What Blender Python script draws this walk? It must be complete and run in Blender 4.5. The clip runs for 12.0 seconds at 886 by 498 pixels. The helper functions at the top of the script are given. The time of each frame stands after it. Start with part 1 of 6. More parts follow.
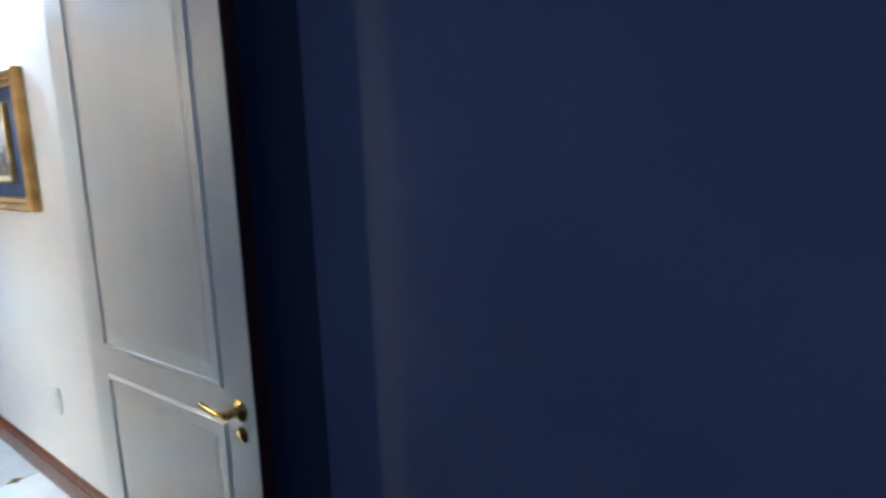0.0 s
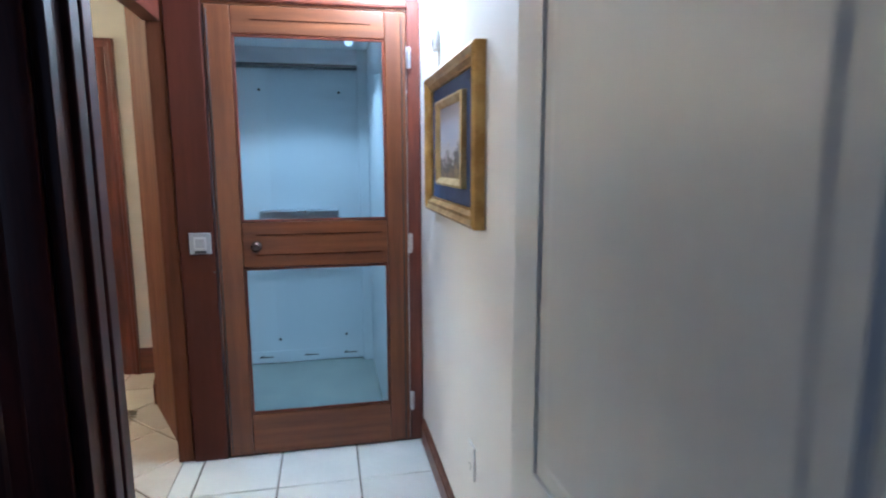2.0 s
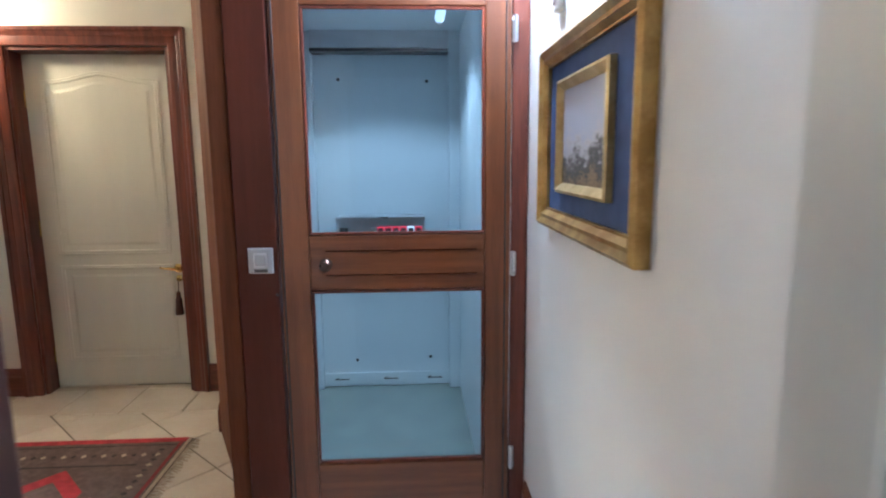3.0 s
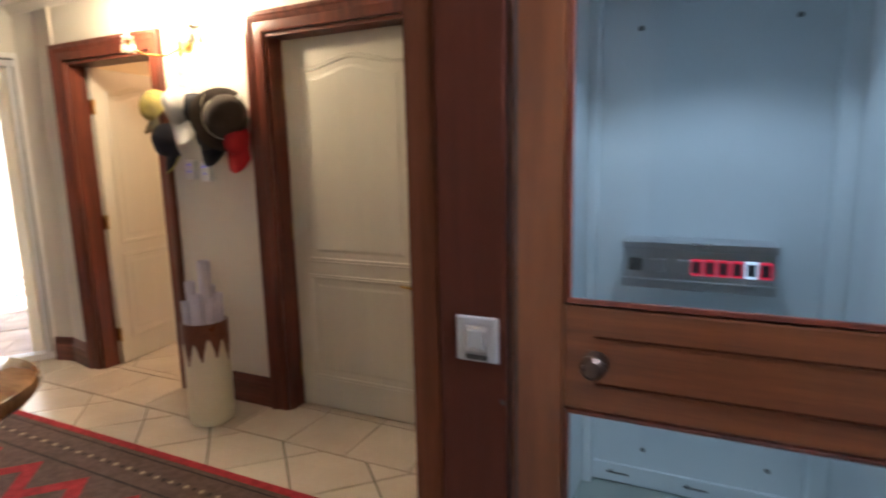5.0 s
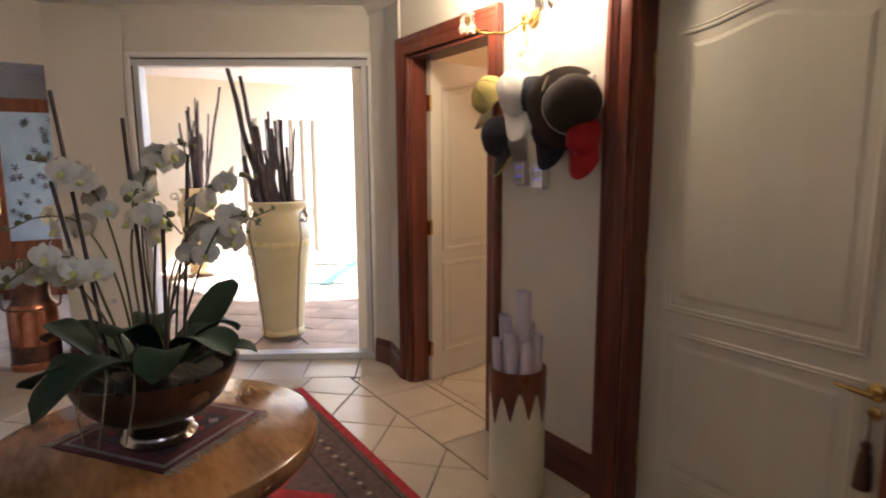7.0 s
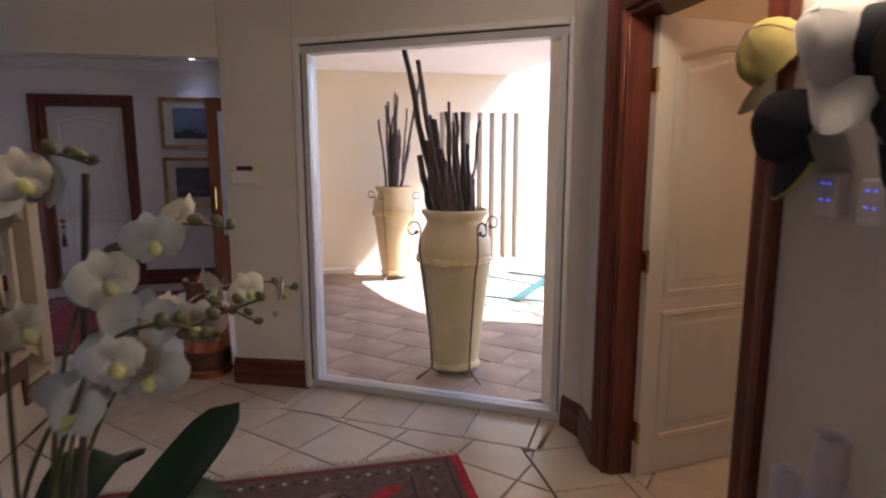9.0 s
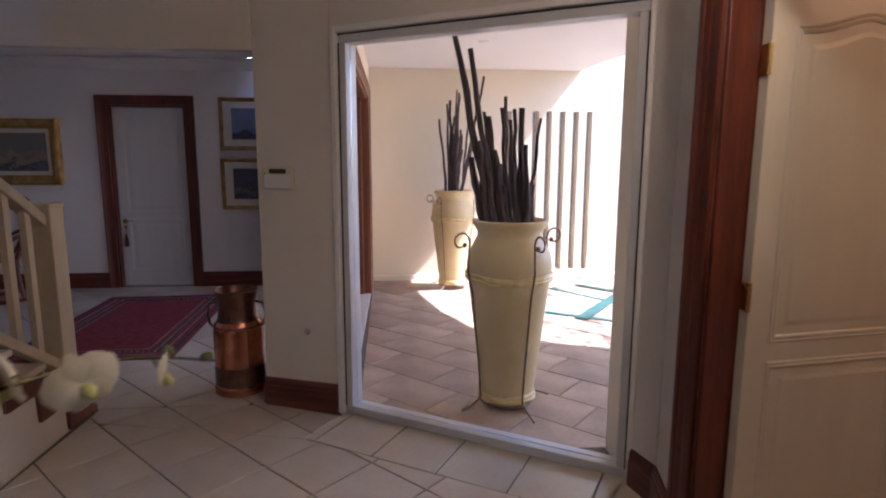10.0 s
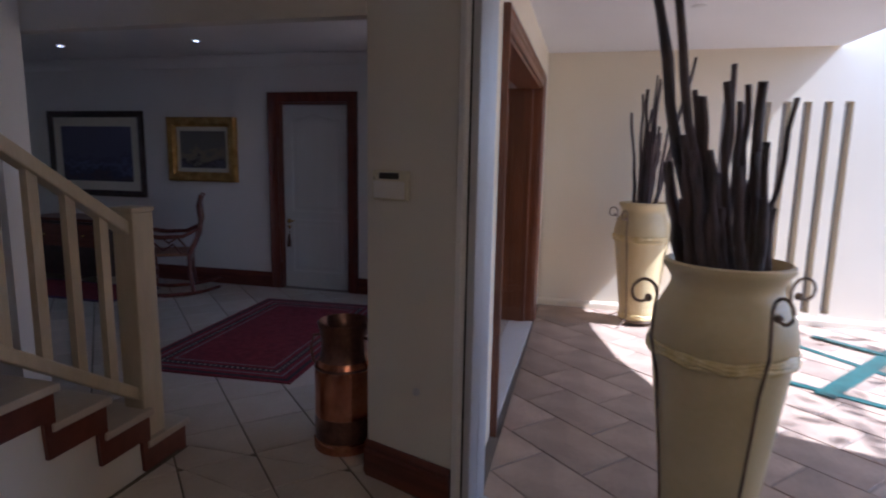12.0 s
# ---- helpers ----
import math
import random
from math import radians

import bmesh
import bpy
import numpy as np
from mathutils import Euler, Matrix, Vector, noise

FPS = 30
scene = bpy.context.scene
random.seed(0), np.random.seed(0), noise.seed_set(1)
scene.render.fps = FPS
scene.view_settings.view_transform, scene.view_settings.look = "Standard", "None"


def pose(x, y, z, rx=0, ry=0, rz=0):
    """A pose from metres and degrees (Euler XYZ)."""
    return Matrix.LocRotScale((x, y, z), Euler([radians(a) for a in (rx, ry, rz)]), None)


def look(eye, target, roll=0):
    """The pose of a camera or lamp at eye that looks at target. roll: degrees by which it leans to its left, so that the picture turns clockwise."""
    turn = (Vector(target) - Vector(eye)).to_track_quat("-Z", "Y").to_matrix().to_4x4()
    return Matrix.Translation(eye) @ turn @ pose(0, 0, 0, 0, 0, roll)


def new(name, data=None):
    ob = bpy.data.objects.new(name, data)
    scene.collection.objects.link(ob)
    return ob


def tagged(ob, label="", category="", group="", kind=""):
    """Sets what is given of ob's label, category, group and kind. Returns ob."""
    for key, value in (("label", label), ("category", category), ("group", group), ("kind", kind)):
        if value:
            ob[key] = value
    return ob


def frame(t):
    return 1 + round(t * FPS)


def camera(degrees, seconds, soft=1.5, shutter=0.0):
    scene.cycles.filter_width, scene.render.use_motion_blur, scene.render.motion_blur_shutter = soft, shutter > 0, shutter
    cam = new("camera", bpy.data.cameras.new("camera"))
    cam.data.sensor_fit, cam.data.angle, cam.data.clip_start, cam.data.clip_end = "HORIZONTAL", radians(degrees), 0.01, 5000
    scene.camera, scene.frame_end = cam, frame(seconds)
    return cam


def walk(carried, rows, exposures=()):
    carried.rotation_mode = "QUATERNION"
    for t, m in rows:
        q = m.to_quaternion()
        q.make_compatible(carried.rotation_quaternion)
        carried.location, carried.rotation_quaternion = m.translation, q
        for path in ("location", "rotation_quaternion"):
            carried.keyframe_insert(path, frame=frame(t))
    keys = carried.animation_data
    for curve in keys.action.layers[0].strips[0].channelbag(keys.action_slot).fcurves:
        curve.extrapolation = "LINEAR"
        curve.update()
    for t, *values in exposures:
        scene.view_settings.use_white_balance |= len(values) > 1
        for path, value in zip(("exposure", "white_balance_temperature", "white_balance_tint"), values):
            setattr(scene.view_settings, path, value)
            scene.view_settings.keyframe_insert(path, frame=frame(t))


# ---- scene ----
cam = camera(75.8, 12.0, soft=2.0, shutter=0.5)
PATH = [
    (0, (-0.167, 1.092, 1.333), (1.392, 2.306, 1.023), -2.0),
    (0.5, (0.029, 1.317, 1.39), (1.304, 2.821, 1.05), -1.7),
    (1, (0.145, 1.549, 1.393), (1.01, 3.322, 1.066), -1.3),
    (1.5, (0.165, 1.786, 1.374), (0.742, 3.677, 1.068), -0.6),
    (2, (0.162, 2.023, 1.387), (0.553, 3.961, 1.084), -0.2),
    (2.5, (0.167, 2.293, 1.392), (0.397, 4.256, 1.082), -0.2),
    (4.5, (0.155, 3.413, 1.416), (-0.335, 5.323, 1.078), -1.4),
    (5, (0.029, 3.64, 1.409), (-0.826, 5.417, 1.079), -1.3),
    (5.5, (-0.11, 3.806, 1.414), (-1.248, 5.421, 1.101), -0.8),
    (6, (-0.278, 3.971, 1.409), (-1.645, 5.398, 1.1), -0.9),
    (6.5, (-0.479, 4.068, 1.407), (-2.008, 5.321, 1.105), -0.4),
    (7, (-0.671, 4.222, 1.398), (-2.323, 5.31, 1.101), -0.3),
    (9, (-1.492, 4.74, 1.441), (-3.424, 5.155, 1.127), -0.1),
    (9.5, (-1.705, 4.846, 1.436), (-3.663, 5.113, 1.129), 0.2),
    (10, (-1.917, 4.942, 1.447), (-3.886, 5.109, 1.139), 0.2),
    (10.5, (-2.175, 5.037, 1.442), (-4.15, 5.084, 1.134), 0.3),
    (11, (-2.407, 5.082, 1.434), (-4.379, 4.953, 1.128), 0.4),
    (11.5, (-2.659, 5.091, 1.454), (-4.615, 4.808, 1.148), 0.7),
    (12, (-2.916, 5.093, 1.452), (-4.834, 4.614, 1.144), 1.1),
]
EXPOSURES = [(0.0, 4.9, 4700, 0), (0.5, 4.7, 4700, 0), (1.0, 4.5, 4760, 0), (2.0, 4.25, 4800, 3), (2.7, 4.2, 4850, 4), (4.3, 4.0, 5850, 10), (5.0, 3.8, 5600, 11), (6.0, 3.52, 5450, 13), (7.0, 3.25, 5420, 15), (9.0, 2.54, 5300, 22), (10.5, 2.22, 5080, 23), (11.0, 2.1, 5000, 21), (11.5, 1.88, 4900, 20), (12.0, 1.48, 4800, 20)]
walk(cam, [(t, look(eye, target, roll)) for t, eye, target, roll in PATH], EXPOSURES)

# ---- world, sun, lamps ----
SUN_DIR = Vector((-0.11, -0.82, -1.0)).normalized()      # the way sunlight travels
world = bpy.data.worlds.new("world")
scene.world = world
world.use_nodes = True
wt = world.node_tree
sky = wt.nodes.new("ShaderNodeTexSky")
sky.sky_type, sky.sun_disc = "NISHITA", False
sky.sun_elevation = math.asin(-SUN_DIR.z)
sky.sun_rotation = math.atan2(-SUN_DIR.x, -SUN_DIR.y)
wt.links.new(sky.outputs[0], wt.nodes["Background"].inputs[0])
wt.nodes["Background"].inputs[1].default_value = 0.15
sun_data = bpy.data.lights.new("sun", "SUN")
sun_data.energy, sun_data.angle, sun_data.color = 5.0, radians(0.6), (1.0, 0.95, 0.86)
sun_ob = new("sun", sun_data)
sun_ob.matrix_world = Matrix.Translation((-7, 9, 6)) @ SUN_DIR.to_track_quat("-Z", "Y").to_matrix().to_4x4()


def area_lamp(name, eye, target, w, h, watts, color):
    d = bpy.data.lights.new(name, "AREA")
    d.shape, d.size, d.size_y, d.energy, d.color = "RECTANGLE", w, h, watts, color
    ob = new(name, d)
    ob.matrix_world = look(eye, target)
    return ob


def bulb_lamp(name, at, watts, color, r=0.03):
    d = bpy.data.lights.new(name, "POINT")
    d.energy, d.color, d.shadow_soft_size = watts, color, r
    ob = new(name, d)
    ob.location = at
    return ob


# the picture window's line, and an added fill lamp for the dark room
WIN_A, WIN_B = Vector((-5.085, 4.715, 0)), Vector((-4.328, 5.973, 0))
WIN_U = (WIN_B - WIN_A).normalized()
WIN_N = Vector((WIN_U.y, -WIN_U.x, 0))                    # into the foyer
WIN_M = (WIN_A + WIN_B) / 2
# unseen area lamp, added to brighten the dark room's walls and door
area_lamp("dark_room_fill", (-2.05, 1.0, 1.5), (0.73, 1.5, 1.3), 2.0, 1.3, 0.27, (0.74, 0.80, 1.0))
# lamps that the place has
for sx in (-2.875, -2.36):
    bulb_lamp("sconce_bulb", (sx, 5.80, 2.15), 2.3, (1.0, 0.74, 0.43), 0.035)
bulb_lamp("passage_lamp", (0.43, 4.40, 2.25), 2.2, (0.86, 0.93, 1.0), 0.05)
lift_lamp = bpy.data.lights.new("lift_car_lamp", "SPOT")
lift_lamp.energy, lift_lamp.spot_size, lift_lamp.spot_blend, lift_lamp.color, lift_lamp.shadow_soft_size = 1.15, radians(124), 0.35, (0.83, 0.93, 1.0), 0.05
new("lift_car_lamp", lift_lamp).location = (0.0, 5.2, 2.06)
bulb_lamp("side_room_lamp", (-3.0, 7.4, 2.28), 2.8, (1.0, 0.53, 0.23), 0.08)
for lx, ly in ((-7.75, -0.12), (-7.75, 1.46), (-8.36, 3.42)):
    d = bpy.data.lights.new("hall_spot", "SPOT")
    d.energy, d.spot_size, d.spot_blend, d.color, d.shadow_soft_size = 0.42, radians(100), 0.8, (0.50, 0.62, 1.0), 0.04
    ob = new("hall_spot", d)
    ob.location = (lx, ly, 2.48)


# ---- materials ----
def material(name, c1, c2=None, rough=0.5, metal=0.0, scale=6.0, stretch=(1, 1, 1), fine=60.0, bump=0.05, spec=0.5, vary=0.0, emit=None, contrast=(0.35, 0.65)):
    """Two colours mixed by a large and a fine noise, with grain in the relief."""
    m = bpy.data.materials.new(name)
    m.use_nodes = True
    t = m.node_tree
    n, l = t.nodes, t.links
    p = n["Principled BSDF"]
    p.inputs["Roughness"].default_value = rough
    p.inputs["Metallic"].default_value = metal
    p.inputs["Specular IOR Level"].default_value = spec
    c2 = c2 or tuple(v * 0.86 for v in c1)
    co = n.new("ShaderNodeTexCoord")
    mp = n.new("ShaderNodeMapping")
    mp.inputs["Scale"].default_value = stretch
    l.new(co.outputs["Object"], mp.inputs["Vector"])
    big, small = n.new("ShaderNodeTexNoise"), n.new("ShaderNodeTexNoise")
    for node, s, det in ((big, scale, 4.0), (small, fine, 3.0)):
        node.inputs["Scale"].default_value = s
        node.inputs["Detail"].default_value = det
        l.new(mp.outputs["Vector"], node.inputs["Vector"])
    mix = n.new("ShaderNodeMath")
    mix.operation = "MULTIPLY_ADD"
    l.new(small.outputs["Fac"], mix.inputs[0])
    mix.inputs[1].default_value = 0.35
    l.new(big.outputs["Fac"], mix.inputs[2])
    ramp = n.new("ShaderNodeValToRGB")
    ramp.color_ramp.elements[0].position, ramp.color_ramp.elements[1].position = contrast[0] + 0.17, contrast[1] + 0.17
    ramp.color_ramp.elements[0].color, ramp.color_ramp.elements[1].color = (*c1, 1), (*c2, 1)
    l.new(mix.outputs[0], ramp.inputs["Fac"])
    out = ramp.outputs["Color"]
    if vary:
        info, hsv, rng = n.new("ShaderNodeObjectInfo"), n.new("ShaderNodeHueSaturation"), n.new("ShaderNodeMapRange")
        rng.inputs["To Min"].default_value, rng.inputs["To Max"].default_value = 1 - vary, 1 + vary
        l.new(info.outputs["Random"], rng.inputs["Value"])
        l.new(rng.outputs[0], hsv.inputs["Value"])
        l.new(out, hsv.inputs["Color"])
        out = hsv.outputs["Color"]
    l.new(out, p.inputs["Base Color"])
    if bump:
        b = n.new("ShaderNodeBump")
        b.inputs["Strength"].default_value, b.inputs["Distance"].default_value = bump, 0.01
        l.new(mix.outputs[0], b.inputs["Height"])
        l.new(b.outputs["Normal"], p.inputs["Normal"])
        rr = n.new("ShaderNodeMapRange")
        rr.inputs["To Min"].default_value, rr.inputs["To Max"].default_value = max(0.02, rough - 0.08), min(1, rough + 0.08)
        l.new(big.outputs["Fac"], rr.inputs["Value"])
        l.new(rr.outputs[0], p.inputs["Roughness"])
    if emit:
        p.inputs["Emission Color"].default_value = (*emit[0], 1)
        p.inputs["Emission Strength"].default_value = emit[1]
    return m


def glass(name, tint=(1, 1, 1), rough=0.0, gloss=0.07):
    """A thin pane: mostly clear, with a clear reflection."""
    m = bpy.data.materials.new(name)
    m.use_nodes = True
    t = m.node_tree
    n, l = t.nodes, t.links
    n.remove(n["Principled BSDF"])
    a, b, mix, fr = n.new("ShaderNodeBsdfTransparent"), n.new("ShaderNodeBsdfGlossy"), n.new("ShaderNodeMixShader"), n.new("ShaderNodeFresnel")
    a.inputs[0].default_value = (*tint, 1)
    b.inputs["Roughness"].default_value = rough
    fr.inputs["IOR"].default_value = 1.0 + gloss * 6
    l.new(fr.outputs[0], mix.inputs[0])
    l.new(a.outputs[0], mix.inputs[1])
    l.new(b.outputs[0], mix.inputs[2])
    l.new(mix.outputs[0], n["Material Output"].inputs["Surface"])
    return m


M = {}
M["wall"] = material("cream_wall_paint", (0.68, 0.64, 0.57), (0.65, 0.61, 0.54), 0.7, scale=1.3, fine=180, bump=0.03)
M["wall_cool"] = material("white_wall_paint", (0.80, 0.78, 0.76), (0.76, 0.74, 0.72), 0.65, scale=1.3, fine=180, bump=0.03)
M["ceiling"] = material("ceiling_paint", (0.70, 0.67, 0.61), (0.67, 0.64, 0.58), 0.8, scale=1.1, fine=160, bump=0.02)
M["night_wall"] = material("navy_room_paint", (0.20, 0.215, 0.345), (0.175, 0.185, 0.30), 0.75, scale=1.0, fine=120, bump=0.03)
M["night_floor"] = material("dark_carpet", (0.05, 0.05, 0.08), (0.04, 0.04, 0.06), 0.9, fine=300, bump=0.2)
M["mahogany"] = material("mahogany", (0.17, 0.042, 0.022), (0.085, 0.020, 0.012), 0.32, scale=3.0, stretch=(9, 9, 0.6), fine=26, bump=0.05)
M["mahogany_flat"] = material("mahogany_along", (0.16, 0.042, 0.024), (0.085, 0.020, 0.012), 0.34, scale=3.0, stretch=(0.8, 0.8, 12), fine=26, bump=0.05)
M["lift_wood"] = material("lift_door_wood", (0.195, 0.066, 0.023), (0.115, 0.035, 0.013), 0.32, scale=2.6, stretch=(9, 9, 0.5), fine=24, bump=0.05)
M["lift_wood_flat"] = material("lift_rail_wood", (0.195, 0.066, 0.023), (0.115, 0.035, 0.013), 0.32, scale=2.6, stretch=(0.6, 9, 11), fine=24, bump=0.05)
M["post_wood"] = material("lift_post_wood", (0.092, 0.024, 0.013), (0.070, 0.018, 0.010), 0.45, scale=2.0, stretch=(7, 7, 0.4), fine=24, bump=0.03, spec=0.15)
M["post_edge_wood"] = material("lift_post_edge_wood", (0.13, 0.042, 0.018), (0.085, 0.026, 0.011), 0.6, scale=2.6, stretch=(9, 9, 0.5), fine=24, bump=0.04, spec=0.12)
M["call_face"] = material("call_plate_plastic", (0.40, 0.40, 0.42), (0.37, 0.37, 0.39), 0.35, scale=6, fine=120, bump=0.01)
M["groove"] = material("dark_groove", (0.05, 0.014, 0.007), None, 0.95, scale=8, fine=60, bump=0.02, spec=0.05)
M["panel_dark"] = material("lift_side_wood", (0.17, 0.065, 0.030), (0.11, 0.038, 0.018), 0.6, scale=3, stretch=(9, 9, 0.6), fine=26, bump=0.05, spec=0.08)
M["dark_jamb"] = material("dark_jamb_wood", (0.085, 0.020, 0.015), (0.04, 0.010, 0.008), 0.42, scale=3, stretch=(9, 9, 0.6), fine=26, bump=0.05)
M["door_white"] = material("door_paint", (0.56, 0.53, 0.445), (0.53, 0.50, 0.42), 0.42, scale=2.0, stretch=(4, 4, 0.5), fine=50, bump=0.03)
M["door_grey"] = material("door_paint_cool", (0.70, 0.71, 0.70), (0.67, 0.68, 0.67), 0.4, scale=2.0, stretch=(4, 4, 0.5), fine=50, bump=0.03)
M["tile"] = material("cream_tile", (0.62, 0.555, 0.465), (0.56, 0.49, 0.40), 0.22, scale=3.5, fine=40, bump=0.04, vary=0.05)
M["tile_white"] = material("white_tile", (0.76, 0.74, 0.69), (0.70, 0.68, 0.63), 0.2, scale=3.5, fine=40, bump=0.03, vary=0.03)
M["grout"] = material("grout", (0.16, 0.13, 0.10), (0.11, 0.09, 0.07), 0.9, fine=220, bump=0.15)
M["grout_grey"] = material("grey_grout", (0.30, 0.28, 0.26), (0.24, 0.22, 0.20), 0.9, fine=220, bump=0.15)
M["slate"] = material("patio_slate", (0.43, 0.305, 0.21), (0.29, 0.205, 0.145), 0.6, scale=3, fine=35, bump=0.18, vary=0.15)
M["patio_joint"] = material("patio_joint", (0.20, 0.155, 0.12), None, 0.95, fine=200, bump=0.2)
M["patio_wall"] = material("patio_wall_paint", (0.81, 0.715, 0.54), (0.78, 0.68, 0.50), 0.8, scale=1.4, fine=150, bump=0.05)
M["white_frame"] = material("white_aluminium", (0.60, 0.60, 0.61), (0.56, 0.56, 0.58), 0.35, scale=3, fine=90, bump=0.01)
M["clear"] = glass("window_glass", gloss=0.04)
M["lift_glass"] = glass("lift_glass", (0.90, 0.96, 0.99), gloss=0.07)
M["steel"] = material("brushed_steel", (0.66, 0.66, 0.67), (0.56, 0.56, 0.58), 0.30, 1.0, scale=3, stretch=(2, 2, 5), fine=60, bump=0.02)
M["silver"] = material("silver", (0.60, 0.57, 0.53), (0.42, 0.39, 0.36), 0.22, 1.0, scale=5, fine=60, bump=0.03)
M["pewter"] = material("tarnished_bowl", (0.13, 0.09, 0.075), (0.065, 0.045, 0.038), 0.30, 0.9, scale=7, fine=60, bump=0.05)
M["brass"] = material("brass", (0.66, 0.48, 0.16), (0.5, 0.34, 0.10), 0.25, 1.0, scale=8, fine=60, bump=0.02)
M["copper"] = material("copper", (0.72, 0.33, 0.20), (0.42, 0.17, 0.10), 0.24, 1.0, scale=5, fine=50, bump=0.06)
M["copper_dark"] = material("tarnished_copper", (0.27, 0.14, 0.10), (0.12, 0.07, 0.06), 0.35, 0.9, scale=7, fine=50, bump=0.08)
M["car_wall"] = material("lift_panel_white", (0.76, 0.79, 0.80), (0.73, 0.76, 0.78), 0.4, scale=1.5, fine=120, bump=0.01)
M["car_floor"] = material("lift_floor", (0.34, 0.38, 0.34), (0.29, 0.33, 0.30), 0.5, scale=5, fine=150, bump=0.04)
M["red_light"] = material("red_display", (0.4, 0.02, 0.03), None, 0.4, bump=0, emit=((1.0, 0.03, 0.08), 0.045))
M["white_light"] = material("lit_button", (0.8, 0.85, 0.9), None, 0.4, bump=0, emit=((0.8, 0.9, 1.0), 0.06))
M["blue_light"] = material("blue_led", (0.05, 0.05, 0.5), None, 0.4, bump=0, emit=((0.15, 0.15, 1.0), 0.10))
M["lamp_glow"] = material("warm_bulb", (1, 0.85, 0.6), None, 0.4, bump=0, emit=((1.0, 0.80, 0.45), 4.0))
M["spot_glow"] = material("downlight_glow", (1, 1, 1), None, 0.4, bump=0, emit=((0.95, 0.97, 1.0), 2.5))
M["black"] = material("black_plastic", (0.02, 0.02, 0.022), (0.03, 0.03, 0.03), 0.4, scale=10, fine=100, bump=0.02)
M["white_plastic"] = material("white_plastic", (0.78, 0.77, 0.74), (0.74, 0.73, 0.70), 0.4, scale=6, fine=120, bump=0.01)


M["gold"] = material("gilt_frame", (0.55, 0.36, 0.12), (0.36, 0.21, 0.06), 0.36, 0.75, scale=14, fine=90, bump=0.12)
M["gold_pale"] = material("pale_gilt", (0.62, 0.48, 0.24), (0.45, 0.32, 0.13), 0.4, 0.6, scale=14, fine=90, bump=0.1)
M["navy_mat"] = material("navy_mount", (0.045, 0.075, 0.19), (0.038, 0.062, 0.16), 0.8, scale=20, fine=300, bump=0.05)
M["cream_mat"] = material("cream_mount", (0.70, 0.66, 0.55), (0.66, 0.61, 0.50), 0.8, scale=20, fine=300, bump=0.03)
M["dark_frame"] = material("dark_frame", (0.05, 0.03, 0.03), (0.03, 0.02, 0.02), 0.4, scale=14, fine=80, bump=0.05)
M["vase_cream"] = material("cream_glaze", (0.72, 0.68, 0.52), (0.66, 0.62, 0.47), 0.35, scale=5, fine=60, bump=0.05)
M["vase_brown"] = material("brown_glaze", (0.17, 0.055, 0.025), (0.10, 0.03, 0.015), 0.3, scale=8, fine=60, bump=0.06)
M["vase_lilac"] = material("lilac_glaze", (0.66, 0.63, 0.72), (0.58, 0.55, 0.66), 0.4, scale=9, fine=60, bump=0.12)
M["urn"] = material("sand_urn", (0.62, 0.49, 0.25), (0.54, 0.42, 0.20), 0.42, scale=4, fine=50, bump=0.06)
M["urn_band"] = material("straw_band", (0.80, 0.66, 0.34), (0.62, 0.46, 0.18), 0.16, scale=16, fine=90, bump=0.25)
M["iron"] = material("rusted_iron", (0.24, 0.155, 0.095), (0.13, 0.09, 0.06), 0.55, 0.3, scale=20, fine=120, bump=0.15)
M["stick"] = material("dark_branch", (0.075, 0.045, 0.04), (0.035, 0.022, 0.022), 0.7, scale=10, stretch=(3, 3, 1), fine=60, bump=0.35, vary=0.3)
M["table"] = material("burl_table_top", (0.33, 0.165, 0.06), (0.13, 0.052, 0.018), 0.10, scale=2.2, stretch=(1, 3, 1), fine=22, bump=0.015, contrast=(0.40, 0.72))
M["petal"] = material("orchid_petal", (0.56, 0.535, 0.45), (0.49, 0.47, 0.38), 0.55, scale=20, fine=120, bump=0.04)
M["lip"] = material("orchid_lip", (0.55, 0.55, 0.20), (0.42, 0.44, 0.14), 0.5, scale=40, fine=160, bump=0.05)
M["bud"] = material("orchid_bud", (0.16, 0.15, 0.05), (0.10, 0.10, 0.035), 0.5, scale=30, fine=120, bump=0.05)
M["stem"] = material("orchid_stem", (0.12, 0.11, 0.04), (0.075, 0.06, 0.028), 0.55, scale=20, fine=120, bump=0.06)
M["leaf"] = material("orchid_leaf", (0.014, 0.034, 0.016), (0.009, 0.022, 0.011), 0.48, scale=9, stretch=(1, 1, 1), fine=70, bump=0.05, spec=0.22)
M["moss"] = material("potting_moss", (0.045, 0.035, 0.022), (0.022, 0.017, 0.011), 0.95, scale=20, fine=90, bump=0.5)
M["bark"] = material("tree_bark", (0.16, 0.12, 0.09), (0.08, 0.06, 0.045), 0.9, scale=9, stretch=(4, 4, 1), fine=50, bump=0.5)
M["tree_leaf"] = material("tree_foliage", (0.06, 0.10, 0.035), (0.04, 0.075, 0.025), 0.55, scale=4, fine=40, bump=0.05)
M["rug_ground"] = material("rug_taupe_wool", (0.13, 0.085, 0.075), (0.085, 0.055, 0.05), 0.95, scale=30, fine=320, bump=0.4)
M["rug_red"] = material("rug_red_wool", (0.40, 0.022, 0.035), (0.27, 0.014, 0.024), 0.95, scale=25, fine=320, bump=0.4)
M["rug_dark"] = material("rug_dark_wool", (0.045, 0.03, 0.035), (0.03, 0.02, 0.024), 0.95, scale=25, fine=320, bump=0.4)
M["rug_cream"] = material("rug_cream_wool", (0.42, 0.34, 0.26), (0.32, 0.25, 0.19), 0.95, scale=25, fine=320, bump=0.4)
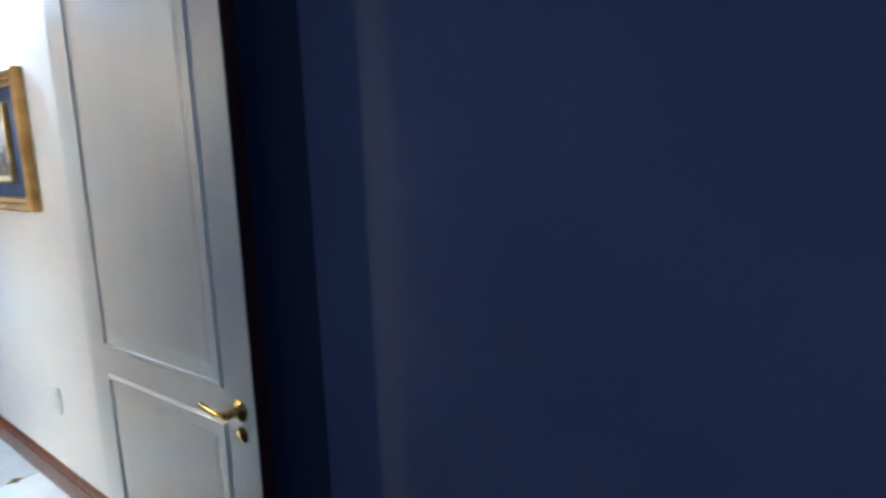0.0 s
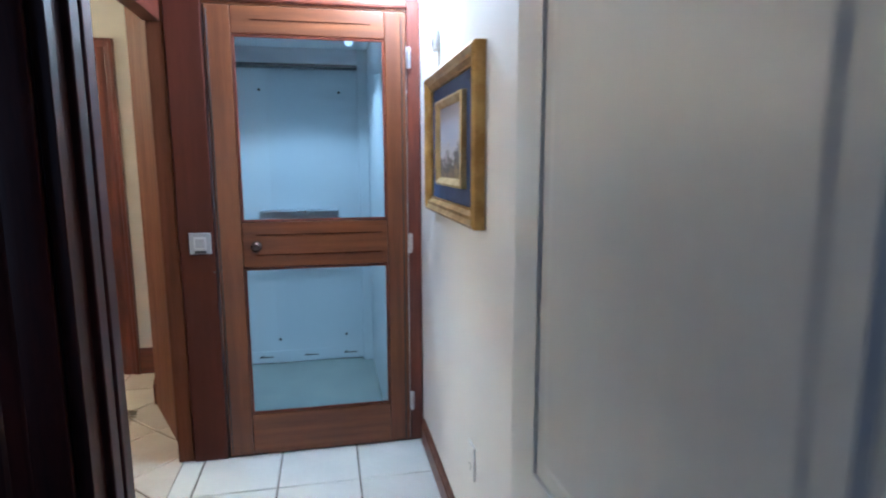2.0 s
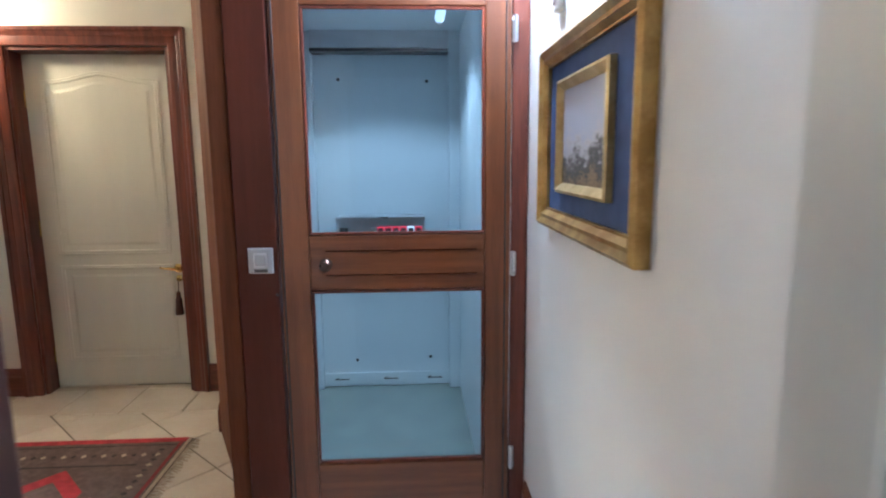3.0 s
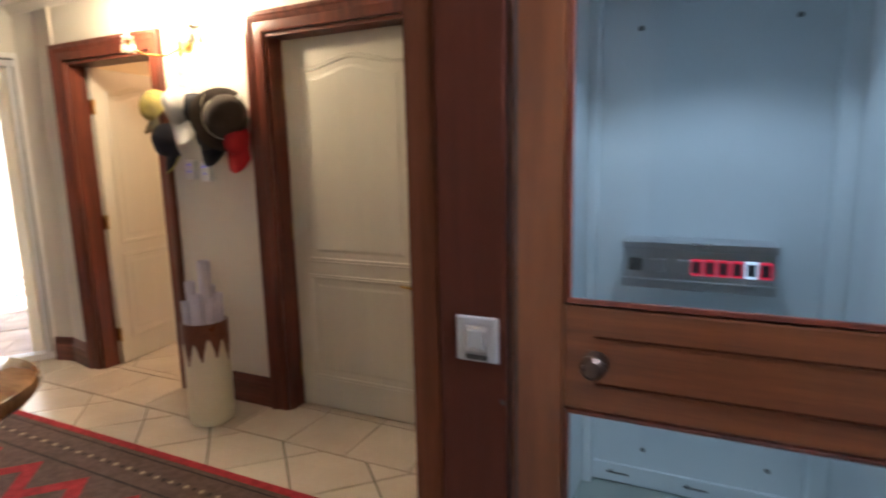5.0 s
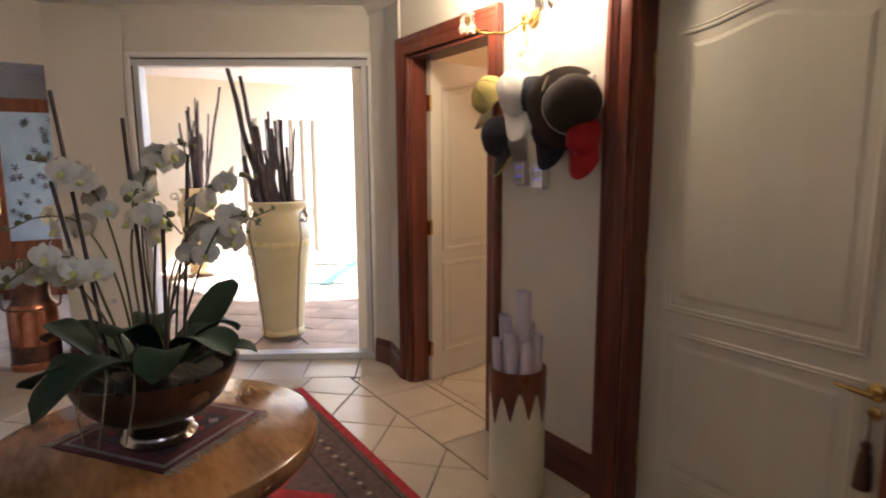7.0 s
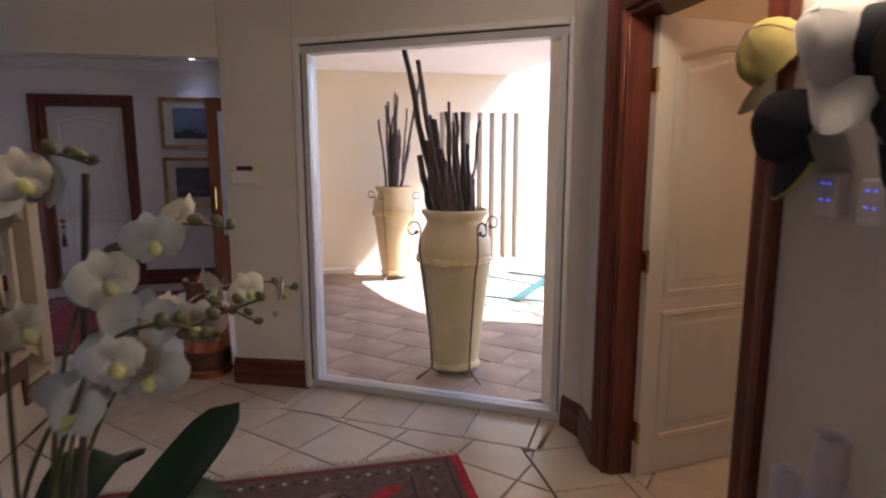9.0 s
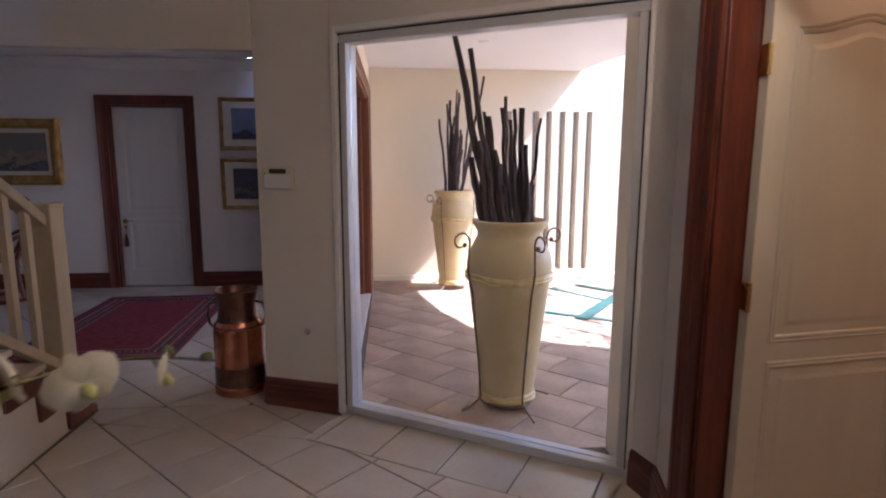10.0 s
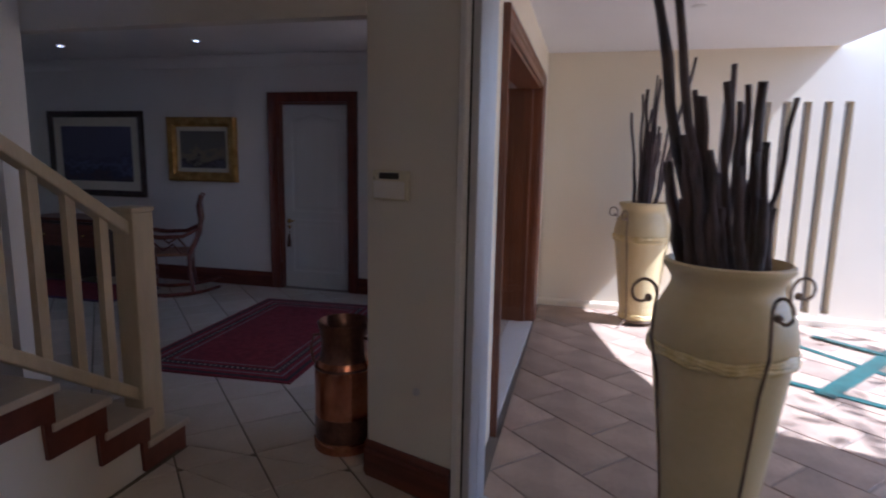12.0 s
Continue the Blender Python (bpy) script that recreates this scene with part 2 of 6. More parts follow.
M["rug_grey"] = material("rug_grey_wool", (0.26, 0.21, 0.20), (0.19, 0.15, 0.15), 0.95, scale=25, fine=320, bump=0.4)
M["rug_wine"] = material("rug_wine_wool", (0.21, 0.018, 0.028), (0.14, 0.012, 0.02), 0.95, scale=18, fine=320, bump=0.4)
M["rug_mat"] = material("mat_maroon_wool", (0.10, 0.022, 0.024), (0.06, 0.014, 0.016), 0.95, scale=22, fine=320, bump=0.4)
M["rug_purple"] = material("rug_purple_wool", (0.10, 0.045, 0.11), (0.07, 0.03, 0.08), 0.95, scale=18, fine=320, bump=0.4)
M["stair_stone"] = material("stair_tread", (0.52, 0.44, 0.34), (0.44, 0.37, 0.28), 0.35, scale=4, fine=40, bump=0.05, vary=0.05)
M["rail_paint"] = material("cream_rail_paint", (0.56, 0.47, 0.33), (0.50, 0.42, 0.29), 0.45, scale=5, stretch=(4, 4, 0.8), fine=40, bump=0.04)
M["chair_wood"] = material("chair_wood", (0.16, 0.040, 0.024), (0.085, 0.020, 0.013), 0.35, scale=6, stretch=(3, 3, 1), fine=40, bump=0.05)
M["cane"] = material("woven_cane", (0.30, 0.14, 0.08), (0.20, 0.085, 0.05), 0.6, scale=60, fine=200, bump=0.4)
M["teal"] = material("teal_inlay", (0.010, 0.085, 0.08), (0.007, 0.06, 0.057), 0.4, scale=20, fine=80, bump=0.05)
M["cap_yellow"] = material("mustard_cotton", (0.46, 0.38, 0.10), (0.34, 0.28, 0.09), 0.9, scale=12, fine=260, bump=0.2)
M["cap_khaki"] = material("khaki_cotton", (0.26, 0.22, 0.13), (0.20, 0.17, 0.10), 0.9, scale=12, fine=260, bump=0.2)
M["cap_white"] = material("white_cotton", (0.68, 0.68, 0.66), (0.60, 0.60, 0.59), 0.9, scale=12, fine=260, bump=0.2)
M["cap_navy"] = material("navy_cotton", (0.012, 0.013, 0.028), (0.009, 0.010, 0.02), 0.9, scale=12, fine=260, bump=0.2)
M["cap_brown"] = material("brown_felt", (0.035, 0.022, 0.017), (0.022, 0.014, 0.011), 0.9, scale=12, fine=260, bump=0.2)
M["cap_red"] = material("red_cotton", (0.42, 0.012, 0.018), (0.32, 0.010, 0.014), 0.9, scale=12, fine=260, bump=0.2)
M["crystal"] = material("cut_crystal", (0.9, 0.86, 0.76), (0.82, 0.78, 0.66), 0.08, scale=30, fine=60, bump=0.1)
M["tassel"] = material("brown_tassel", (0.12, 0.05, 0.03), (0.07, 0.03, 0.02), 0.8, scale=30, stretch=(6, 6, 1), fine=90, bump=0.4)
M["etched"] = material("etched_glass", (0.42, 0.52, 0.60), (0.36, 0.46, 0.54), 0.25, scale=6, fine=60, bump=0.05)


def painting(name, stops, seed=0.0, scale=5.0, dark=0.5):
    """A loose landscape: bands of colour from low to high, broken by noise."""
    m = bpy.data.materials.new(name)
    m.use_nodes = True
    t = m.node_tree
    n, l = t.nodes, t.links
    p = n["Principled BSDF"]
    p.inputs["Roughness"].default_value = 0.5
    co, sep, no, no2 = n.new("ShaderNodeTexCoord"), n.new("ShaderNodeSeparateXYZ"), n.new("ShaderNodeTexNoise"), n.new("ShaderNodeTexNoise")
    mp = n.new("ShaderNodeMapping")
    mp.inputs["Location"].default_value = (seed, seed * 0.7, 0)
    l.new(co.outputs["Generated"], sep.inputs[0])
    l.new(co.outputs["Generated"], mp.inputs[0])
    for node, s in ((no, scale), (no2, scale * 5)):
        node.inputs["Scale"].default_value = s
        node.inputs["Detail"].default_value = 6
        l.new(mp.outputs[0], node.inputs["Vector"])
    a, b = n.new("ShaderNodeMath"), n.new("ShaderNodeMath")
    a.operation = b.operation = "MULTIPLY_ADD"
    l.new(no.outputs["Fac"], a.inputs[0])
    a.inputs[1].default_value = 0.95
    l.new(sep.outputs["Z"], a.inputs[2])
    l.new(no2.outputs["Fac"], b.inputs[0])
    b.inputs[1].default_value = 0.50
    l.new(a.outputs[0], b.inputs[2])
    ramp = n.new("ShaderNodeValToRGB")
    el = ramp.color_ramp.elements
    while len(el) < len(stops):
        el.new(0.5)
    for e, (q, c) in zip(el, stops):
        e.position, e.color = min(1.0, 0.26 + q * 0.62), (*c, 1)
    c = n.new("ShaderNodeMath")
    c.operation = "MULTIPLY"
    l.new(b.outputs[0], c.inputs[0])
    c.inputs[1].default_value = 0.62
    l.new(c.outputs[0], ramp.inputs[0])
    l.new(ramp.outputs[0], p.inputs["Base Color"])
    return m


M["art_land"] = painting("small_landscape", [(0.10, (0.12, 0.07, 0.03)), (0.30, (0.24, 0.16, 0.07)), (0.42, (0.03, 0.025, 0.02)), (0.54, (0.09, 0.07, 0.06)), (0.64, (0.46, 0.42, 0.42)), (0.82, (0.38, 0.38, 0.46))], 1.3)
M["art_harbour"] = painting("harbour_picture", [(0.10, (0.06, 0.06, 0.09)), (0.30, (0.13, 0.12, 0.15)), (0.42, (0.04, 0.035, 0.04)), (0.52, (0.22, 0.19, 0.15)), (0.66, (0.26, 0.22, 0.14)), (0.82, (0.16, 0.15, 0.14))], 4.1, 3.5)
M["art_hills"] = painting("blue_hill_picture", [(0.10, (0.05, 0.06, 0.05)), (0.30, (0.12, 0.10, 0.08)), (0.42, (0.05, 0.06, 0.10)), (0.56, (0.08, 0.11, 0.20)), (0.68, (0.20, 0.26, 0.36)), (0.82, (0.18, 0.22, 0.30))], 2.7, 4)
M["art_field"] = painting("dark_field_picture", [(0.10, (0.05, 0.04, 0.05)), (0.30, (0.12, 0.10, 0.11)), (0.44, (0.04, 0.035, 0.045)), (0.56, (0.20, 0.18, 0.18)), (0.70, (0.07, 0.07, 0.09)), (0.82, (0.10, 0.10, 0.13))], 7.2, 5)
M["art_big"] = painting("large_blue_picture", [(0.10, (0.03, 0.03, 0.05)), (0.32, (0.07, 0.05, 0.07)), (0.45, (0.04, 0.04, 0.09)), (0.60, (0.11, 0.12, 0.22)), (0.72, (0.06, 0.06, 0.12)), (0.84, (0.09, 0.09, 0.16))], 9.4, 3)


# ---- mesh helpers ----
def finish(bm, name, mat, smooth=None):
    bmesh.ops.recalc_face_normals(bm, faces=bm.faces)
    me = bpy.data.meshes.new(name)
    bm.to_mesh(me)
    bm.free()
    me.materials.append(M[mat] if isinstance(mat, str) else mat)
    if smooth is not None:
        for p in me.polygons:
            p.use_smooth = True
        me.set_sharp_from_angle(angle=radians(smooth))
    return me


def part(name, bm, mat, parent=None, label="", smooth=None):
    """Links a bmesh as one mesh object under a thing or a part."""
    ob = new(name, finish(bm, name, mat, smooth))
    if parent is not None:
        ob.parent = parent
    if label:
        ob["label"] = label
    return ob


def thing(name, at, label, category, group="", rz=0.0, kind=""):
    ob = new(name)
    ob.empty_display_size = 0.1
    ob.matrix_world = pose(*at, 0, 0, rz)
    return tagged(ob, label, category, group, kind)


def structure(name, bm, mat, label, category, smooth=None):
    return tagged(part(name, bm, mat, None, "", smooth), label, category, "", "structure")


def bx(bm, x0, y0, z0, x1, y1, z1, m=None):
    c = [(x0, y0, z0), (x1, y0, z0), (x1, y1, z0), (x0, y1, z0), (x0, y0, z1), (x1, y0, z1), (x1, y1, z1), (x0, y1, z1)]
    v = [bm.verts.new(m @ Vector(p) if m is not None else p) for p in c]
    for f in ((0, 3, 2, 1), (4, 5, 6, 7), (0, 1, 5, 4), (1, 2, 6, 5), (2, 3, 7, 6), (3, 0, 4, 7)):
        bm.faces.new([v[i] for i in f])
    return bm


def box(x0, y0, z0, x1, y1, z1, bevel=0.0, m=None, seg=2):
    bm = bmesh.new()
    bx(bm, min(x0, x1), min(y0, y1), min(z0, z1), max(x0, x1), max(y0, y1), max(z0, z1), m)
    if bevel:
        bmesh.ops.bevel(bm, geom=bm.edges[:], offset=bevel, segments=seg, affect="EDGES", profile=0.5)
    return bm


def prism(pts, z0, z1, bm=None, bevel=0.0):
    bm = bm or bmesh.new()
    lo = [bm.verts.new((x, y, z0)) for x, y in pts]
    hi = [bm.verts.new((x, y, z1)) for x, y in pts]
    bm.faces.new(lo[::-1])
    bm.faces.new(hi)
    for i in range(len(pts)):
        j = (i + 1) % len(pts)
        bm.faces.new((lo[i], lo[j], hi[j], hi[i]))
    if bevel:
        bmesh.ops.bevel(bm, geom=bm.edges[:], offset=bevel, segments=2, affect="EDGES", profile=0.5)
    return bm


def lathe(profile, seg=32, bm=None, at=(0, 0, 0), wob=0.0):
    """Turns (radius, height) pairs round z; closed at ends with radius 0."""
    bm = bm or bmesh.new()
    rings = []
    for r, z in profile:
        if r < 1e-5:
            rings.append([bm.verts.new((at[0], at[1], at[2] + z))])
        else:
            rings.append([bm.verts.new((at[0] + r * (1 + wob * math.sin(3 * a + z * 9)) * math.cos(a), at[1] + r * math.sin(a), at[2] + z)) for a in (2 * math.pi * i / seg for i in range(seg))])
    for a, b in zip(rings, rings[1:]):
        for i in range(seg):
            j = (i + 1) % seg
            if len(a) == 1 and len(b) > 1:
                bm.faces.new((a[0], b[i], b[j]))
            elif len(b) == 1 and len(a) > 1:
                bm.faces.new((a[i], b[0], a[j]))
            elif len(a) > 1:
                bm.faces.new((a[i], b[i], b[j], a[j]))
    return bm


def tube(pts, radii, seg=8, bm=None, flat=1.0):
    """A round bar swept along points, capped."""
    bm = bm or bmesh.new()
    pts = [Vector(p) for p in pts]
    if not hasattr(radii, "__len__"):
        radii = [radii] * len(pts)
    up = Vector((0.13, 0.21, 1)).normalized()
    rings = []
    for i, (p, r) in enumerate(zip(pts, radii)):
        d = (pts[min(i + 1, len(pts) - 1)] - pts[max(i - 1, 0)]).normalized()
        a = d.cross(up)
        if a.length < 0.05:
            a = d.cross(Vector((1, 0.1, 0)))
        a.normalize()
        b = d.cross(a).normalized()
        rings.append([bm.verts.new(p + a * r * math.cos(w) + b * r * flat * math.sin(w)) for w in (2 * math.pi * k / seg for k in range(seg))])
    for a, b in zip(rings, rings[1:]):
        for i in range(seg):
            j = (i + 1) % seg
            bm.faces.new((a[i], a[j], b[j], b[i]))
    bm.faces.new(rings[0][::-1])
    bm.faces.new(rings[-1])
    return bm


def sweep_profile(path, profile, closed=False, bm=None):
    """A moulding: 2D profile (out, up) carried along points in the xz plane; out is -y, up is outwards in the plane."""
    bm = bm or bmesh.new()
    n = len(path)
    rings = []
    for i in range(n):
        p = Vector((path[i][0], 0, path[i][1]))
        a = Vector((path[i - 1][0], 0, path[i - 1][1])) if (closed or i) else None
        b = Vector((path[(i + 1) % n][0], 0, path[(i + 1) % n][1])) if (closed or i < n - 1) else None
        d1 = (p - a).normalized() if a is not None else (b - p).normalized()
        d2 = (b - p).normalized() if b is not None else d1
        n1, n2 = Vector((-d1.z, 0, d1.x)), Vector((-d2.z, 0, d2.x))
        mit = (n1 + n2)
        mit = mit / max(0.2, mit.dot(n1)) if mit.length > 1e-4 else n1
        rings.append([bm.verts.new(p + mit * u + Vector((0, -o, 0))) for o, u in profile])
    k = len(profile)
    for i in range(n if closed else n - 1):
        a, b = rings[i], rings[(i + 1) % n]
        for j in range(k - 1):
            bm.faces.new((a[j], a[j + 1], b[j + 1], b[j]))
    if not closed:
        bm.faces.new(rings[0])
        bm.faces.new(rings[-1][::-1])
    return bm


def wall_bm(axis, c0, c1, a0, a1, z0, z1, holes=()):
    """A wall of thickness c0..c1 that runs a0..a1 along 'x' or 'y', with openings (b0, b1, low, high)."""
    bm = bmesh.new()
    cuts = sorted({a0, a1, *(h[0] for h in holes), *(h[1] for h in holes)})
    for s, e in zip(cuts, cuts[1:]):
        spans, mid = [(z0, z1)], (s + e) / 2
        for h in holes:
            if h[0] < mid < h[1]:
                spans = [q for lo, hi in spans for q in ((lo, min(hi, h[2])), (max(lo, h[3]), hi)) if q[1] - q[0] > 1e-4]
        for lo, hi in spans:
            if axis == "x":
                bx(bm, s, c0, lo, e, c1, hi)
            else:
                bx(bm, c0, s, lo, c1, e, hi)
    return bm


# ---- the plan ----
XR, YL, YW, XF = 0.60, 4.69, 5.99, -8.57      # passage wall, lift front, door wall, hall end wall
FOYER_Z, HALL_Z, PATIO_Z = 2.42, 2.52, 2.50
DOOR1, DOOR2, FAR_DOOR = (-2.086, -1.195), (-3.72, -2.93), (1.81, 2.64)
DOOR_H = 2.035

# door wall with two openings
structure("wall_north", wall_bm("x", YW, YW + 0.16, -3.81, -0.50, 0, FOYER_Z + 0.3, [(DOOR1[0], DOOR1[1], -1, DOOR_H), (DOOR2[0], DOOR2[1], -1, DOOR_H)]), "wall", "cream painted plaster wall with two wooden doorways", "wall")
structure("wall_lift_side", wall_bm("y", -0.84, -0.72, 5.41, YW, 0, FOYER_Z + 0.3), "wall", "cream painted side wall of the lift shaft", "wall")
structure("lift_side_panel", prism([(-0.525, YL + 0.02), (-0.49, YL + 0.02), (-0.78, 5.43), (-0.845, 5.41)], 0, FOYER_Z - 0.01), "panel_dark", "slanting red-brown wooden side of the lift", "panel")
structure("wall_passage", wall_bm("y", XR, XR + 0.15, 3.10, 6.2, 0, FOYER_Z + 0.3), "wall_cool", "white painted passage wall with a framed picture", "wall")
structure("wall_south", wall_bm("x", 2.95, 3.10, -3.2, 1.45, 0, FOYER_Z + 0.3, [(-0.238, 0.60, -1, 2.06)]), "wall_cool", "painted wall with the doorway of the dark room", "wall")
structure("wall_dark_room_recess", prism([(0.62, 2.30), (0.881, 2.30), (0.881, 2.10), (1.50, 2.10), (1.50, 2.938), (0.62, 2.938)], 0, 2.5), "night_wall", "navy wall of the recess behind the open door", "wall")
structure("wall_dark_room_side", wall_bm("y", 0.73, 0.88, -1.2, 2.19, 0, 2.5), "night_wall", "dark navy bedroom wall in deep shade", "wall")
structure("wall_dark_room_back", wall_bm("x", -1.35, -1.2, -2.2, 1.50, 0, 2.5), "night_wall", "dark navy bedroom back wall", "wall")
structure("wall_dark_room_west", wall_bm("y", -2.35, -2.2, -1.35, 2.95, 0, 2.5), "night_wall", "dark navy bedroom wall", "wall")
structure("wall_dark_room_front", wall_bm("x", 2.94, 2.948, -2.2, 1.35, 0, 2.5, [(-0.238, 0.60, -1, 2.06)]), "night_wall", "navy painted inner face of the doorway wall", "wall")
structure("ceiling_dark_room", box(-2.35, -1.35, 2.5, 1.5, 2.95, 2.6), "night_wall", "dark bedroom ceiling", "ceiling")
structure("floor_dark_room", box(-2.2, -1.2, -0.1, 1.35, 3.02, 0.0), "night_floor", "dark carpeted bedroom floor", "floor")
structure("ceiling_foyer", box(-5.3, 3.10, FOYER_Z, 0.6, 6.0, FOYER_Z + 0.1), "ceiling", "cream foyer ceiling", "ceiling")
structure("wall_hall_end", wall_bm("y", XF - 0.15, XF, -3.0, 4.5, 0, HALL_Z + 0.3, [(FAR_DOOR[0], FAR_DOOR[1], -1, DOOR_H)]), "wall_cool", "white hall wall hung with framed paintings", "wall")
structure("wall_hall_south", wall_bm("x", -3.15, -3.0, XF - 0.15, -2.0, 0, HALL_Z + 0.3), "wall_cool", "plain white hall wall", "wall")
structure("wall_front", wall_bm("x", 4.46, 4.66, XF - 0.15, -5.55, 0, 2.8, [(-8.05, -5.85, -1, 2.10)]), "patio_wall", "cream outer wall with the wide entrance doorway", "wall")
structure("ceiling_hall", box(XF, -3.0, HALL_Z, -5.22, 4.46, HALL_Z + 0.1), "wall_cool", "white hall ceiling with small downlights", "ceiling")
structure("wall_hall_inner", wall_bm("y", -5.20, -5.05, -3.0, 2.40, 0, HALL_Z), "wall_cool", "white wall beside the staircase", "wall")
structure("wall_stair_back", wall_bm("x", 1.90, 2.05, -5.05, -2.35, 0, 4.0), "wall_cool", "white wall behind the staircase", "wall")
structure("wall_stair_end", wall_bm("y", -3.2, -3.05, 2.05, 2.95, 0, 4.0), "wall_cool", "white wall at the head of the stairs", "wall")
# unseen lid and upper walls, added to stop sky light entering the stairwell
structure("ceiling_stair", box(-5.30, 1.90, 4.0, -3.05, 3.20, 4.1), "wall_cool", "plain unseen ceiling that shuts the sky out of the stairs", "ceiling")
structure("wall_stair_upper", wall_bm("x", 3.10, 3.20, -5.30, -3.05, FOYER_Z, 4.0), "wall_cool", "plain unseen wall that shuts the sky out above the foyer", "wall")
structure("wall_stair_upper_west", wall_bm("y", -5.30, -5.20, 1.90, 3.10, FOYER_Z, 4.0), "wall_cool", "plain unseen wall that shuts the sky out above the hall opening", "wall")
# pillar and beam at the mouth of the hall
structure("pillar", prism([(-5.236, 4.172), (-5.079, 4.606), (-5.158, 4.650), (-5.56, 4.66), (-5.56, 4.172)], 0, 2.8, None), "wall", "cream painted pillar between hall and window", "pillar")
structure("beam", box(-5.285, 2.0, 2.035, -5.215, 4.172, 2.8), "wall", "cream painted beam over the hall opening", "beam")

# window wall: frame, glass, lintel
def along(d, out=0.0, z=0.0):
    p = WIN_A + WIN_U * d + WIN_N * out
    return (p.x, p.y, z)


WIN_L = (WIN_B - WIN_A).length
WIN_M4 = Matrix.Translation(WIN_A) @ Matrix(((WIN_U.x, -WIN_N.x, 0, 0), (WIN_U.y, -WIN_N.y, 0, 0), (0, 0, 1, 0), (0, 0, 0, 1)))   # x along the window, y outwards
structure("wall_over_window", bx(bmesh.new(), -0.087, -0.0605, 2.136, WIN_L + 0.069, 0.06, 2.8, WIN_M4), "wall", "cream plaster band over the picture window", "wall")
window_1 = tagged(thing("window_1", (0, 0, 0), "large fixed picture window with white frame, floor to lintel", "window"), kind="structure")
for nm, b in (("frame_sill", (-0.045, -0.05, 0.004, WIN_L + 0.045, 0.05, 0.05)), ("frame_head", (-0.045, -0.05, 2.05, WIN_L + 0.045, 0.05, 2.10)),
              ("frame_side", (-0.045, -0.05, 0.05, 0.0, 0.05, 2.05)), ("frame_side", (WIN_L, -0.05, 0.05, WIN_L + 0.045, 0.05, 2.05))):
    part(nm, box(*b, 0.004, WIN_M4), "white_frame", window_1)
for b in ((-0.080, -0.078, 0.0, -0.0455, 0.03, 2.135), (WIN_L + 0.0455, -0.078, 0.0, WIN_L + 0.070, 0.03, 2.135), (-0.0455, -0.078, 2.1005, WIN_L + 0.0455, 0.03, 2.135)):
    part("reveal", box(*b, 0.006, WIN_M4), "wall_cool", window_1, "white painted plaster reveal")
for b in ((-0.0452, -0.0525, 0.05, -0.036, -0.046, 2.05), (WIN_L + 0.036, -0.0525, 0.05, WIN_L + 0.0452, -0.046, 2.05), (-0.0452, -0.0525, 2.091, WIN_L + 0.0452, -0.046, 2.0998)):
    part("gasket", box(*b, 0.0, WIN_M4), "black", window_1, "thin black seal")
pane = part("pane", bx(bmesh.new(), 0.0, -0.004, 0.05, WIN_L, 0.004, 2.05, WIN_M4), "clear", window_1, "clear window glass")
pane.visible_shadow = False
structure("wall_window_return", prism([(-4.075, 6.032), (-4.075, 6.15), (-4.55, 6.15), along(WIN_L + 0.071, -0.03)[:2], along(WIN_L + 0.071, 0.077)[:2]], 0, 2.8), "wall", "cream wall edge beside the picture window", "wall")
structure("wall_door_return", prism([(-4.074, 6.034), (-3.812, 5.975), (-3.812, 6.15), (-4.074, 6.15)], 0, 2.8), "wall", "narrow cream wall turned towards the picture window", "wall")

# patio shell
structure("wall_patio_far", wall_bm("y", -8.90, -8.75, 4.46, 11.0, 0, 3.0, [(6.46 + 0.165 * i - 0.036, 6.46 + 0.165 * i + 0.036, 0.11, 2.03) for i in range(-1, 6)]), "patio_wall", "cream patio wall with tall narrow slots", "wall")
structure("wall_patio_side", wall_bm("y", -4.55, -4.40, 6.0, 11.0, 0, 3.0), "patio_wall", "cream outer wall beside the patio", "wall")
arc = [(-8.75, 7.17), (-8.2, 7.20), (-7.7, 7.27), (-7.0, 7.43), (-6.4, 7.68), (-5.96, 8.24), (-5.7, 9.0), (-5.65, 9.8)]
structure("ceiling_patio", prism([(-8.75, 4.66), (-4.55, 4.66), (-4.55, 9.8)] + arc[::-1], PATIO_Z, PATIO_Z + 0.2), "wall_cool", "white patio soffit with a curved edge", "ceiling")
# made-up backing: hides the bright sky so the slots look dark
structure("slot_backing", wall_bm("y", -9.6, -9.5, 4.0, 11.0, 0, 3.0), "patio_joint", "brown backing added to keep the slots dark", "wall")
structure("ground", box(-40, -30, -0.12, 30, 60, -0.06), "patio_joint", "plain ground around the house", "ground")

structure("entrance_threshold", box(-8.045, 4.462, -0.02, -5.855, 4.672, 0.008, 0.003), "tile_white", "pale stone threshold under the entrance doorway", "threshold")

# floors under the tiles
structure("floor", box(-8.57, -3.0, -0.05, 0.6, 6.8, -0.006), "grout", "tiled floor of foyer and hall", "floor")
structure("patio_floor", prism([(-8.75, 4.60), (-5.17, 4.60), (-4.45, 5.96), (-4.45, 11), (-8.75, 11)], -0.05, -0.010), "patio_joint", "stone paved patio floor", "floor")

